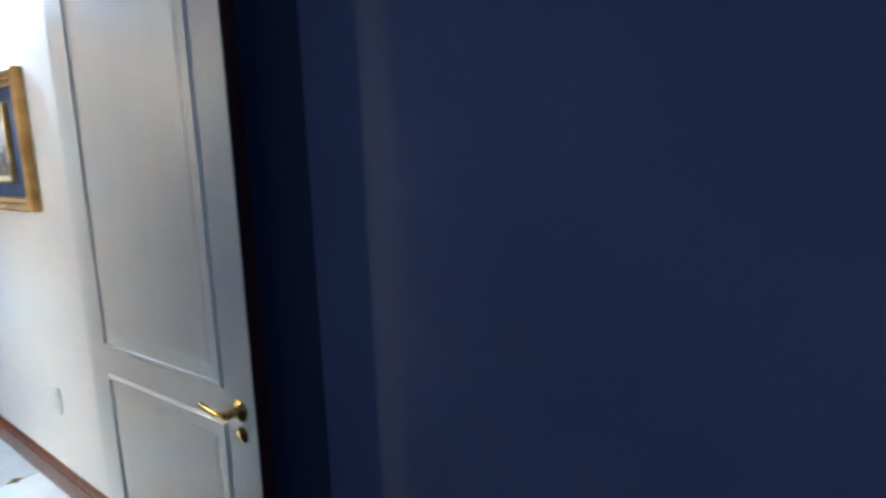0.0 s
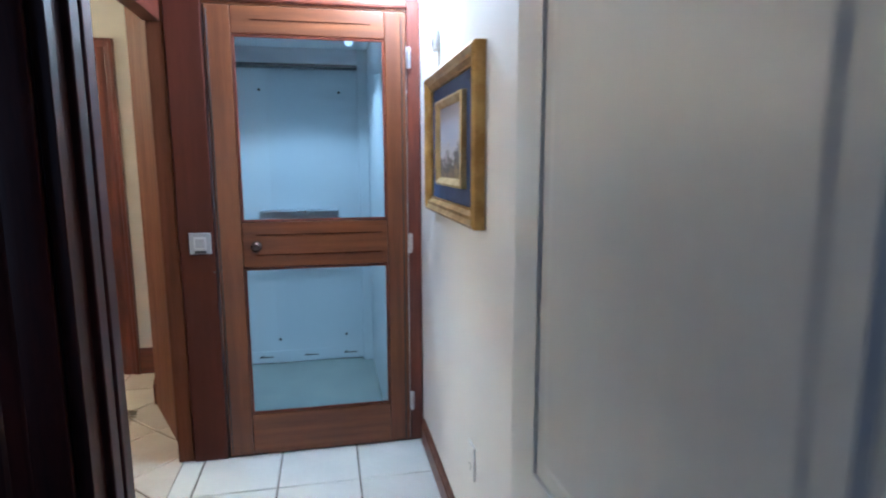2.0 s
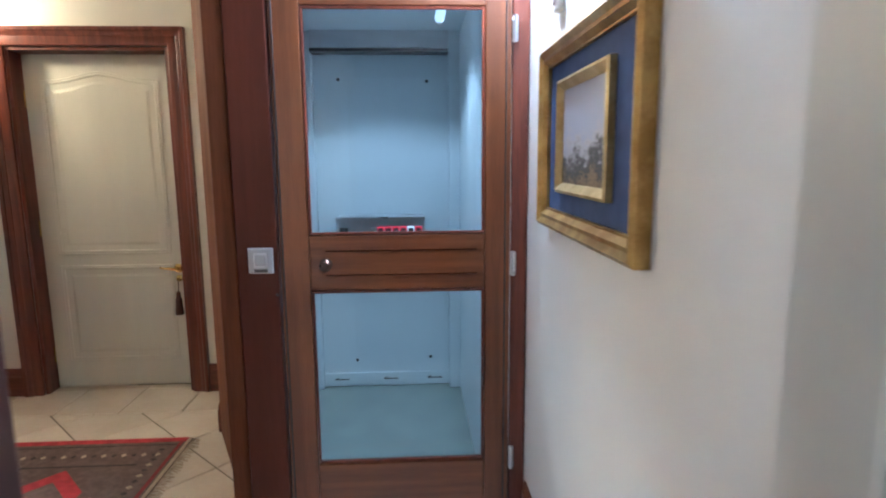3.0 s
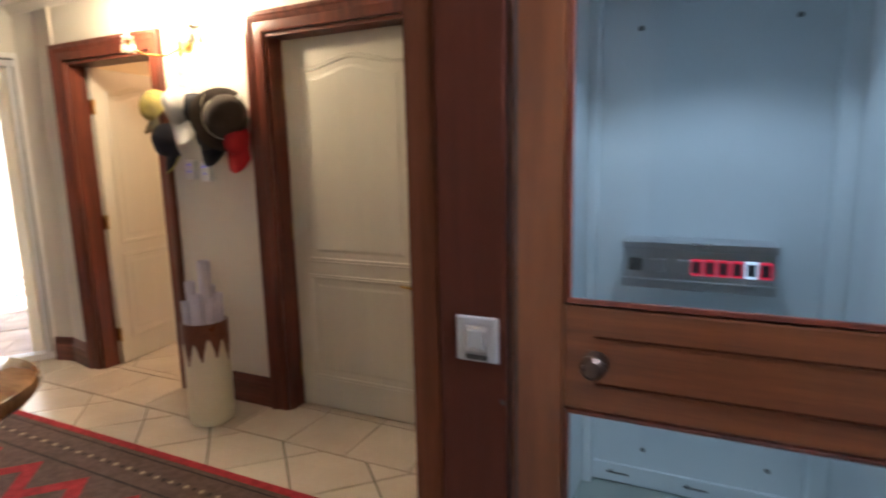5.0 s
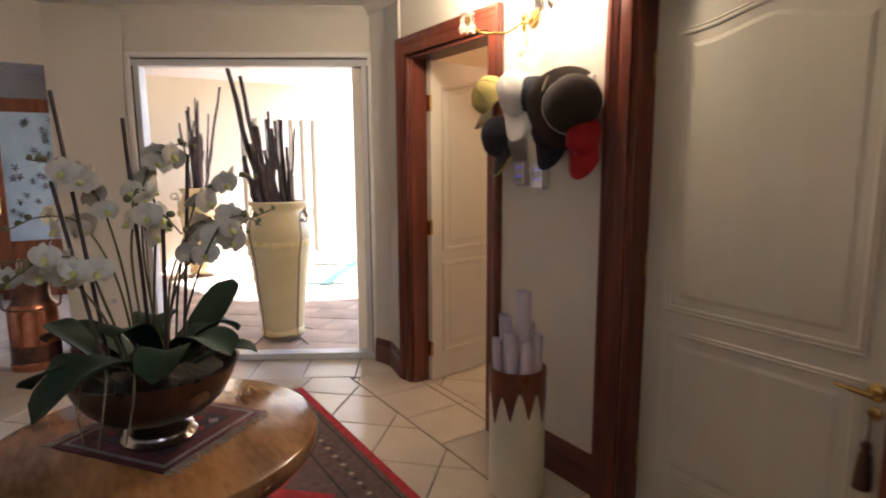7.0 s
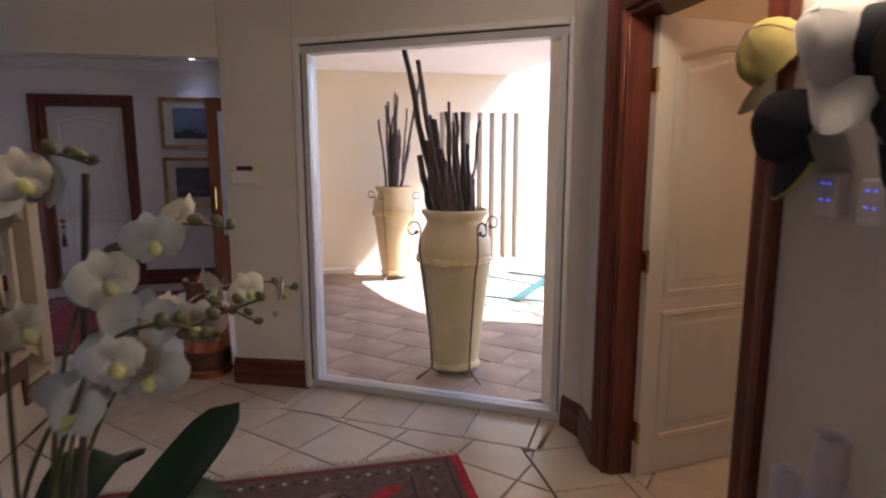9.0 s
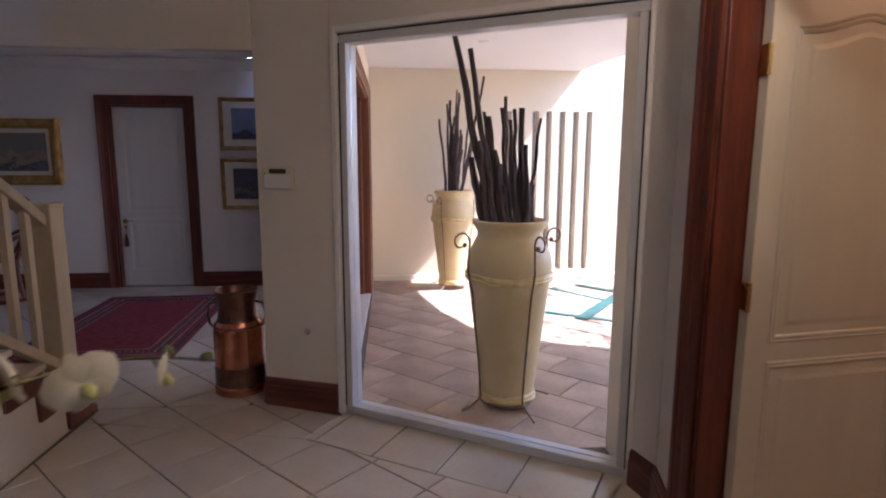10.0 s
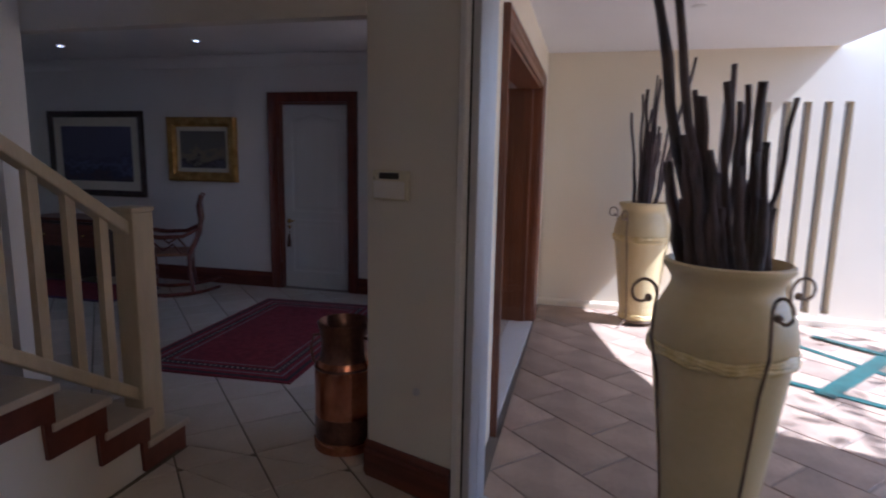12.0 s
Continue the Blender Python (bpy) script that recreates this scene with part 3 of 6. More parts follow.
# unseen backing, added so no sky light shows round the closed doors
structure("wall_behind_hall_door", wall_bm("y", -9.2, -9.1, 1.2, 3.2, 0, 2.5), "wall_cool", "plain unseen wall that blocks sky light behind the hall door", "wall")
structure("floor_behind_hall_door", box(-9.1, 1.2, -0.06, -8.57, 3.2, -0.006), "grout", "unseen floor that blocks sky light behind the hall door", "floor")
structure("ceiling_behind_hall_door", box(-9.2, 1.2, 2.5, -8.6, 3.2, 2.6), "wall_cool", "unseen ceiling that blocks sky light behind the hall door", "ceiling")
structure("closed_door_backing", wall_bm("x", 6.165, 6.20, -2.3, -1.0, 0, 2.5), "wall", "plain unseen backing that blocks light behind the closed door", "wall")
structure("passage_beam", box(-0.565, 3.10, 1.97, -0.50, YL, FOYER_Z), "mahogany_flat", "dark wooden beam where the passage opens to the foyer", "beam")
# side room behind the open door
structure("wall_side_room", wall_bm("x", 8.2, 8.3, -4.4, -1.5, 0, 2.5), "wall", "cream side room wall", "wall")
structure("wall_side_room_end", wall_bm("y", -1.6, -1.5, 6.15, 8.2, 0, 2.5), "wall", "cream side room wall", "wall")
structure("ceiling_side_room", box(-4.4, 6.15, 2.44, -1.5, 8.3, 2.54), "ceiling", "cream side room ceiling", "ceiling")


# ---- doors, casings, skirting ----
CASING = [(0.0, 0.0), (0.016, 0.0), (0.022, 0.012), (0.020, 0.050), (0.026, 0.056), (0.030, 0.075), (0.036, 0.080), (0.036, 0.100), (0.0, 0.100)]
BEAD = [(0.0, 0.0), (0.004, 0.003), (0.0055, 0.010), (0.0025, 0.016), (0.005, 0.022), (0.0, 0.028)]


def casing(name, m, a0, a1, h, mat, label, depth=0.16):
    """Wooden door casing and jamb lining; m carries the wall's own axes (x along, -y out of the wall)."""
    root = tagged(new(name), label, "door frame", "", "structure")
    root.matrix_world = m
    part("architrave", sweep_profile([(a0, 0.0), (a0, h), (a1, h), (a1, 0.0)], CASING), mat, root, "", 35)
    part("jamb", box(a0, 0.0, 0, a0 + 0.022, depth, h - 0.001, 0.002), mat, root)
    part("jamb", box(a1 - 0.022, 0.0, 0, a1, depth, h - 0.001, 0.002), mat, root)
    part("head", box(a0 + 0.022, 0.0, h - 0.022, a1 - 0.022, depth, h - 0.001, 0.002), mat, root)
    return root


def panel_path(x0, x1, z0, z1, arch):
    if not arch:
        return [(x0, z0), (x0, z1), (x1, z1), (x1, z0)]
    top = []
    for i in range(17):
        u = i / 16
        top.append((x0 + (x1 - x0) * u, z1 + arch * 0.5 * (1 - math.cos(2 * math.pi * u)) * (0.55 + 0.45 * (1 - abs(2 * u - 1)))))
    return [(x0, z0)] + top + [(x1, z0)]


def door_leaf(name, m, w, h, mat, label, rail=0.78, arch=0.05, bead=BEAD, hinges=True, kind="structure", st=0.115, handle_z=None, edge_mat=None):
    """A moulded two-panel door; x from the hinges, y through the leaf, face at y = 0."""
    root = tagged(new(name), label, "door", "", kind)
    root.matrix_world = m
    part("leaf", box(0.0, 0.0, 0.008, w, 0.04, h, 0.002), mat, root)
    if edge_mat:
        # thin strip in a darker colour along the free edge
        part("edge_strip", box(w + 0.0002, 0.001, 0.008, w + 0.004, 0.039, h, 0.001), edge_mat, root, "dark brown edge of the leaf")
    for face in (0, 1):
        turn = Matrix.Identity(4) if not face else Matrix.Translation((w, 0.04, 0)) @ Matrix.Rotation(math.pi, 4, "Z")
        for nm, z0, z1, a in (("upper_panel", rail + 0.09, h - 0.17, arch), ("lower_panel", 0.20, rail - 0.03, 0.0)):
            path = panel_path(st, w - st, z0, z1, a)
            bm = sweep_profile(path, bead, True)
            inner = panel_path(st + 0.045, w - st - 0.045, z0 + 0.045, z1 - 0.045, a)
            lo = [bm.verts.new((x, 0.0, z)) for x, z in panel_path(st + 0.030, w - st - 0.030, z0 + 0.030, z1 - 0.030, a)]
            hi = [bm.verts.new((x, -0.003, z)) for x, z in inner]
            for i in range(len(lo)):
                j = (i + 1) % len(lo)
                bm.faces.new((lo[i], lo[j], hi[j], hi[i]))
            bm.faces.new(hi)
            for v in bm.verts:
                v.co = turn @ v.co
            part(nm, bm, mat, root)
        hx = w - 0.055
        hz = handle_z or rail - 0.03
        bm = lathe([(0, 0), (0.026, 0), (0.028, 0.004), (0.020, 0.010), (0.010, 0.014), (0.010, 0.045), (0, 0.045)], 20)
        rot = Matrix.Rotation(math.pi / 2, 4, "X")
        for v in bm.verts:
            v.co = rot @ v.co
        tube([(0, -0.042, 0), (-0.03, -0.048, 0.004), (-0.055, -0.048, 0.006), (-0.082, -0.046, 0.008), (-0.092, -0.050, 0.014)], [0.010, 0.009, 0.007, 0.006, 0.007], 8, bm)
        move = turn @ Matrix.Translation((hx if not face else w - hx, 0, hz))
        if face:
            move = turn @ Matrix.Translation((0.055, 0, hz)) @ Matrix.Diagonal((-1, 1, 1, 1))
        for v in bm.verts:
            v.co = move @ v.co
        part("handle", bm, "brass", root, "polished brass lever handle", 40)
        bm = lathe([(0, 0), (0.020, 0), (0.021, 0.003), (0.015, 0.007), (0, 0.007)], 18)
        for v in bm.verts:
            v.co = move @ (Matrix.Translation((0, 0, -0.062)) @ rot @ v.co)
        bx(bm, -0.0025, -0.010, -0.070, 0.0025, -0.006, -0.052, move)
        part("escutcheon", bm, "brass", root, "round brass keyhole plate", 40)
    for hz in (0.22, h * 0.5, h - 0.25) if hinges else ():
        bm = tube([(-0.006, -0.004, hz - 0.048), (-0.006, -0.004, hz + 0.048)], 0.008, 10)
        bx(bm, -0.004, 0.002, hz - 0.048, -0.0005, 0.034, hz + 0.048)
        part("hinge", bm, "brass", root, "brass hinge", 40)
    return root


NORTH = pose(0, YW, 0)
casing("door_frame_1", NORTH, DOOR1[0], DOOR1[1], DOOR_H, "mahogany", "dark red mahogany casing round a closed door")
casing("door_frame_2", NORTH, DOOR2[0], DOOR2[1], DOOR_H, "mahogany", "dark red mahogany casing round an open doorway")
END = pose(XF, 0, 0, 0, 0, 90)
casing("door_frame_3", END, FAR_DOOR[0], FAR_DOOR[1], DOOR_H, "mahogany", "dark mahogany casing round the closed hall door", 0.15)
casing("door_frame_4", pose(0, 2.948, 0) @ Matrix.Diagonal((1, 1, 1, 1)), -0.238, 0.60, 2.06, "dark_jamb", "dark stained casing of the dark room's doorway", 0.152)
jm = bpy.data.objects["door_frame_4"]
for b in ((-0.218, 0.050, 0, -0.203, 0.085, 2.03), (-0.219, 0.092, 0, -0.210, 0.104, 2.03), (-0.219, 0.112, 0, -0.208, 0.1515, 2.03)):
    part("stop_bead", box(*b, 0.003), "dark_jamb", jm)
casing("entrance_frame", pose(0, 4.66, 0, 0, 0, 180), 5.85, 8.05, 2.10, "lift_wood", "red-brown wooden casing of the entrance doorway", 0.20)

door_leaf("door_1", pose(DOOR1[0] + 0.024, 6.09, 0), DOOR1[1] - DOOR1[0] - 0.048, DOOR_H - 0.026, "door_white", "closed cream moulded two-panel door with arched panel")
door_leaf("door_2", pose(DOOR2[0] + 0.070, 6.10, 0, 0, 0, 98), 0.75, DOOR_H - 0.026, "door_white", "open cream moulded two-panel door with brass hinges")
door_leaf("door_3", pose(XF - 0.11, FAR_DOOR[1] - 0.024, 0, 0, 0, -90), FAR_DOOR[1] - FAR_DOOR[0] - 0.048, DOOR_H - 0.026, "door_grey", "closed white moulded hall door in mahogany casing")
door_leaf("door_4", pose(0.522, 3.09, 0, 0, 0, -88.2), 0.865, 2.02, "door_grey", "open pale grey two-panel door with brass lever", rail=0.722, bead=[(0.0, 0.0), (0.006, 0.002), (0.006, 0.010), (0.0, 0.020)], hinges=False, st=0.135, handle_z=0.755, edge_mat="dark_jamb")


def skirting(name, pts, out, mat="mahogany_flat", h=0.17, t=0.022):
    """Skirting boards along a polyline on the floor; out points into the room for each run."""
    bm = bmesh.new()
    for (a, b), o in zip(zip(pts, pts[1:]), out):
        a, b, o = Vector((*a, 0)), Vector((*b, 0)), Vector((*o, 0)).normalized()
        prof = [(0, 0), (t, 0), (t, h * 0.70), (t * 0.7, h * 0.76), (t * 0.8, h * 0.84), (t * 0.35, h), (0, h)]
        r1 = [bm.verts.new(a + o * d + Vector((0, 0, z))) for d, z in prof]
        r2 = [bm.verts.new(b + o * d + Vector((0, 0, z))) for d, z in prof]
        for i in range(len(prof)):
            j = (i + 1) % len(prof)
            bm.faces.new((r1[i], r1[j], r2[j], r2[i]))
        bm.faces.new(r1)
        bm.faces.new(r2[::-1])
    return structure(name, bm, mat, "dark red mahogany skirting board along the wall", "skirting")


skirting("baseboard_north_middle", [(DOOR2[1] + 0.10, YW), (DOOR1[0] - 0.10, YW)], [(0, -1)])
skirting("baseboard_north_end", [(DOOR1[1] + 0.10, YW), (-0.84, YW)], [(0, -1)])
skirting("baseboard_north_west", [(-4.074, 6.034), (DOOR2[0] - 0.101, 5.977)], [(-0.22, -0.975)])
skirting("baseboard_return", [along(WIN_L + 0.071, 0.077)[:2], (-4.060, 6.036)], [(0.34, -0.94)])
skirting("baseboard_lift_side", [(-0.84, 5.42), (-0.84, YW)], [(-1, 0)])
skirting("baseboard_passage", [(XR, 3.11), (XR, YL - 0.02)], [(-1, 0)], "lift_wood_flat", 0.12, 0.016)
skirting("baseboard_pillar", [(-5.236, 4.172), (-5.079, 4.606), (-5.122, 4.630)], [(0.94, -0.34), (0.515, 0.857)])
skirting("baseboard_pillar_end", [(-5.56, 4.172), (-5.236, 4.172)], [(0, -1)])
skirting("baseboard_hall", [(XF, -3.0), (XF, FAR_DOOR[0] - 0.10)], [(1, 0)])
skirting("baseboard_hall_end", [(XF, FAR_DOOR[1] + 0.10), (XF, 4.46)], [(1, 0)])
skirting("baseboard_patio", [(-8.75, 4.66), (-8.75, 11.0)], [(1, 0)], "patio_wall", 0.07, 0.03)


def cornice(name, a, b, o, z, s=0.07, mat="ceiling"):
    bm = bmesh.new()
    a, b, o = Vector((*a, z)), Vector((*b, z)), Vector((*o, 0)).normalized()
    prof = [(0, 0), (0, -s), (s * 0.15, -s), (s * 0.3, -s * 0.7), (s * 0.6, -s * 0.35), (s, -s * 0.15), (s, 0)]
    r1 = [bm.verts.new(a + o * d + Vector((0, 0, q))) for d, q in prof]
    r2 = [bm.verts.new(b + o * d + Vector((0, 0, q))) for d, q in prof]
    for i in range(len(prof)):
        j = (i + 1) % len(prof)
        bm.faces.new((r1[i], r1[j], r2[j], r2[i]))
    bm.faces.new(r1)
    bm.faces.new(r2[::-1])
    return structure(name, bm, mat, "plaster cornice where wall meets ceiling", "cornice", 40)


cornice("cornice_hall", (XF, -3.0), (XF, 4.46), (1, 0), HALL_Z, 0.11, "wall_cool")
cornice("cornice_north", (-4.3, YW), (-0.5, YW), (0, -1), FOYER_Z, 0.05)
cornice("cornice_window", along(-0.085, 0.061)[:2], along(WIN_L + 0.069, 0.061)[:2], (WIN_N.x, WIN_N.y), FOYER_Z, 0.05)

# ---- lift ----
lift_front = thing("lift_front", (0, 0, 0), "red-brown wooden surround of the home lift", "lift surround", kind="structure")
part("post", box(-0.487, YL - 0.004, 0, -0.338, YL + 0.14, FOYER_Z - 0.02, 0.006), "post_wood", lift_front)
part("post_edge", box(-0.560, YL + 0.004, 0, -0.488, YL + 0.15, FOYER_Z - 0.02, 0.006), "post_edge_wood", lift_front)
part("side_post", box(0.535, YL + 0.012, 0, 0.598, YL + 0.14, FOYER_Z - 0.02, 0.006), "mahogany", lift_front)
part("header", box(-0.338, YL + 0.014, 2.055, 0.535, YL + 0.14, FOYER_Z - 0.02, 0.004), "lift_wood_flat", lift_front)
part("header_moulding", tube([(-0.338, YL + 0.008, 2.075), (0.535, YL + 0.008, 2.075)], 0.010, 8), "mahogany", lift_front)
lift_door = thing("lift_door", (0, 0, 0), "closed red-brown wooden lift door with two glass panels", "lift door", kind="structure")
X0, X1, G0, G1 = -0.330, 0.530, -0.222, 0.434
part("stile", box(X0, YL, 0.006, G0, YL + 0.045, 2.05, 0.005), "lift_wood", lift_door)
part("stile", box(G1, YL, 0.006, X1, YL + 0.045, 2.05, 0.005), "lift_wood", lift_door)
part("top_rail", box(G0, YL, 1.932, G1, YL + 0.045, 2.05, 0.005), "lift_wood_flat", lift_door)
part("lock_rail", box(G0, YL, 0.912, G1, YL + 0.045, 1.120, 0.005), "lift_wood_flat", lift_door)
part("bottom_rail", box(G0, YL, 0.006, G1, YL + 0.045, 0.208, 0.005), "lift_wood_flat", lift_door)
for z in (0.970, 1.062):
    part("groove_bead", tube([(G0 + 0.06, YL - 0.001, z), (G1 - 0.03, YL - 0.001, z)], 0.0022, 6), "groove", lift_door)
part("groove_bead", tube([(G0 + 0.08, YL - 0.001, 1.992), (G1 - 0.06, YL - 0.001, 1.992)], 0.0022, 6), "groove", lift_door)
for xx in (X0 + 0.012, X1 - 0.02):
    part("stile_bead", tube([(xx, YL + 0.001, 0.02), (xx, YL + 0.001, 2.03)], 0.004, 6), "dark_frame", lift_door)
for z0, z1 in ((0.208, 0.912), (1.120, 1.932)):
    g = part("glass_panel", box(G0, YL + 0.018, z0, G1, YL + 0.026, z1), "lift_glass", lift_door, "clear greenish safety glass")
    g.visible_shadow = False
    path = [(G0, z0), (G0, z1), (G1, z1), (G1, z0)]
    bm = sweep_profile(path, [(0.0, -0.012), (0.010, -0.012), (0.012, -0.004), (0.004, 0.0), (0, 0.0)], True)
    for v in bm.verts:
        v.co.y += YL + 0.012
    part("glazing_bead", bm, "mahogany", lift_door)
bm = lathe([(0, 0), (0.030, 0), (0.031, 0.006), (0.016, 0.012), (0.014, 0.024), (0.027, 0.034), (0.029, 0.046), (0.020, 0.056), (0, 0.058)], 24)
for v in bm.verts:
    v.co = Matrix.Translation((-0.160, YL, 1.012)) @ Matrix.Rotation(math.pi / 2, 4, "X") @ (v.co * 0.78)
part("knob", bm, "pewter", lift_door, "round dark steel knob", 40)
for z in (0.215, 1.005, 1.855):
    bm = box(0.531, YL - 0.006, z - 0.045, 0.552, YL + 0.006, z + 0.045, 0.003)
    tube([(0.541, YL - 0.007, z - 0.047), (0.541, YL - 0.007, z + 0.047)], 0.006, 10, bm)
    part("hinge", bm, "steel", lift_door, "steel butt hinge", 40)

call = thing("call_plate", (-0.398, YL - 0.004, 1.032), "square steel call button plate on the lift post", "call button")
part("plate", box(-0.046, -0.010, -0.048, 0.046, 0.0, 0.048, 0.004), "call_face", call)
part("bezel", box(-0.026, -0.014, -0.026, 0.026, -0.009, 0.030, 0.003), "steel", call)
part("button", box(-0.019, -0.018, -0.018, 0.019, -0.013, 0.022, 0.003), "call_face", call)
part("slot", box(-0.024, -0.0125, -0.043, 0.024, -0.0095, -0.032, 0.001), "black", call)
screw = thing("screw_cap", (-0.345, YL - 0.004, 0.90), "small dark screw hole plug on the lift post", "screw")
bm = lathe([(0, 0), (0.006, 0), (0.005, 0.003), (0, 0.004)], 12)
for v in bm.verts:
    v.co = Matrix.Rotation(math.pi / 2, 4, "X") @ v.co
part("cap", bm, "black", screw)

# lift car
YB = 5.96
car = thing("lift_car", (0, 0, 0), "pale blue-white panelled lift car behind glass", "lift car", kind="structure")
part("back_wall", box(-0.47, YB, 0.0, 0.50, YB + 0.04, 2.3), "car_wall", car)
part("side_wall", box(0.44, YL + 0.16, 0.0, 0.48, YB, 2.3), "car_wall", car)
part("side_wall", box(-0.465, YL + 0.16, 0.0, -0.43, YB, 2.3), "car_wall", car)
part("car_floor", box(-0.43, YL + 0.15, -0.02, 0.44, YB, 0.012), "car_floor", car)
part("car_roof", box(-0.47, YL + 0.15, 2.10, 0.50, YB + 0.04, 2.14), "car_wall", car)
part("corner_post", box(0.375, YB - 0.07, 0.012, 0.44, YB, 2.1, 0.006), "car_wall", car)
part("corner_post", box(-0.43, YB - 0.05, 0.012, -0.39, YB, 2.1, 0.006), "car_wall", car)
part("kick_strip", box(-0.39, YB - 0.012, 0.02, 0.375, YB, 0.10, 0.003), "car_wall", car)
part("ceiling_band", box(-0.39, YB - 0.10, 2.005, 0.375, YB, 2.1, 0.004), "steel", car)
part("shadow_gap", box(-0.39, YB - 0.102, 1.985, 0.375, YB - 0.002, 2.004), "black", car)
part("lamp_tube", tube([(0.30, YL + 0.35, 2.03), (0.30, YL + 0.6, 2.03)], 0.022, 10), "white_light", car, "lit lift lamp tube", 40)
for x, z in ((-0.25, 1.85), (0.255, 1.84), (-0.19, 0.18), (0.26, 0.19)):
    bm = lathe([(0, 0), (0.010, 0), (0.008, 0.005), (0, 0.006)], 12)
    for v in bm.verts:
        v.co = Matrix.Translation((x, YB, z)) @ Matrix.Rotation(math.pi / 2, 4, "X") @ v.co
    part("bolt_cap", bm, "black", car)
for x in (-0.33, -0.03, 0.24):
    bm = tube([(x, YB - 0.013, 0.060), (x + 0.09, YB - 0.013, 0.060)], 0.004, 6)
    tube([(x, YB - 0.013, 0.060), (x + 0.025, YB - 0.013, 0.072)], 0.003, 6, bm)
    part("arrow_mark", bm, "black", car)

panel = thing("control_panel", (0.0, YB - 0.10, 0.992), "steel lift control panel with red lit buttons", "control panel")
part("housing", box(-0.270, -0.055, -0.085, 0.232, 0.10, 0.085, 0.008), "steel", panel)
part("top_lip", box(-0.273, -0.062, 0.060, 0.235, -0.050, 0.086, 0.003), "steel", panel)
part("bottom_lip", box(-0.273, -0.062, -0.086, 0.235, -0.050, -0.050, 0.003), "steel", panel)
part("face", box(-0.262, -0.058, -0.045, 0.224, -0.054, 0.055), "steel", panel)
for i, x in enumerate((-0.225, -0.145, -0.06)):
    part("dark_button", box(x - 0.024, -0.062, -0.022, x + 0.024, -0.057, 0.026, 0.004), "steel" if i else "black", panel)
for i in range(6):
    x = -0.020 + i * 0.043
    b = part("button", box(x - 0.019, -0.062, -0.028, x + 0.019, -0.057, 0.030, 0.004), "white_light" if i == 4 else "red_light", panel, "red lit square button")
    part("button_face", box(x - 0.014, -0.064, -0.020, x + 0.014, -0.0615, 0.022, 0.002), "black", b)


# ---- foyer: table, bowl, orchid ----
TZ = 0.705
table = thing("round_table", (-2.25, 4.37, 0), "round table with polished burl top and dark pedestal", "table")
part("tabletop", lathe([(0, TZ - 0.075), (0.345, TZ - 0.075), (0.385, TZ - 0.066), (0.403, TZ - 0.045), (0.406, TZ - 0.02), (0.400, TZ - 0.006), (0.387, TZ), (0, TZ)], 96), "table", table, "polished streaked burl top", 40)
part("apron", lathe([(0.0, TZ - 0.14), (0.29, TZ - 0.14), (0.31, TZ - 0.11), (0.31, TZ - 0.076), (0, TZ - 0.076)], 48), "mahogany", table, "", 40)
part("pedestal", lathe([(0, 0.10), (0.10, 0.10), (0.11, 0.14), (0.07, 0.20), (0.055, 0.30), (0.075, 0.40), (0.06, 0.48), (0.09, 0.54), (0.16, 0.565), (0, 0.565)], 28), "mahogany", table, "", 40)
for k in range(4):
    a = math.pi / 4 + k * math.pi / 2
    c, q = math.cos(a), math.sin(a)
    part("foot", tube([(0.06 * c, 0.06 * q, 0.17), (0.16 * c, 0.16 * q, 0.14), (0.25 * c, 0.25 * q, 0.07), (0.31 * c, 0.31 * q, 0.036)], [0.04, 0.038, 0.032, 0.026], 10), "mahogany", table, "", 50)

cloth = thing("table_mat", (-2.27, 4.385, TZ), "small woven red mat with fringed ends under the bowl", "mat", rz=36.4)
part("field", box(-0.182, -0.176, 0.0005, 0.182, 0.176, 0.004, 0.001), "rug_mat", cloth)
for nm, x0, y0, x1, y1, mt in (("band", -0.165, -0.16, 0.165, -0.150, "rug_grey"), ("band", -0.165, 0.150, 0.165, 0.16, "rug_grey"), ("band", -0.165, -0.15, -0.155, 0.15, "rug_grey"), ("band", 0.155, -0.15, 0.165, 0.15, "rug_grey"), ("centre", -0.12, -0.11, 0.12, 0.11, "rug_dark")):
    part(nm, box(x0, y0, 0.0040, x1, y1, 0.0052), mt, cloth)
for i in range(5):
    for j in range(4):
        x, y = -0.096 + i * 0.048, -0.075 + j * 0.05
        part("motif", prism([(x - 0.016, y), (x, y - 0.016), (x + 0.016, y), (x, y + 0.016)], 0.0052, 0.0060), "rug_grey" if (i + j) % 2 else "rug_wine", cloth)
for side in (-1, 1):
    bm = bmesh.new()
    rnd = random.Random(3 + side)
    for i in range(60):
        y = -0.174 + i * 0.0059
        e = rnd.uniform(0.018, 0.034)
        tube([(side * 0.180, y, 0.003), (side * (0.182 + e * 0.5), y + rnd.uniform(-0.004, 0.004), 0.004), (side * (0.182 + e), y + rnd.uniform(-0.007, 0.007), 0.002)], 0.0016, 4, bm)
    tagged(part("fringe", bm, "rug_cream", cloth, "frayed cream fringe"), kind="stuff")

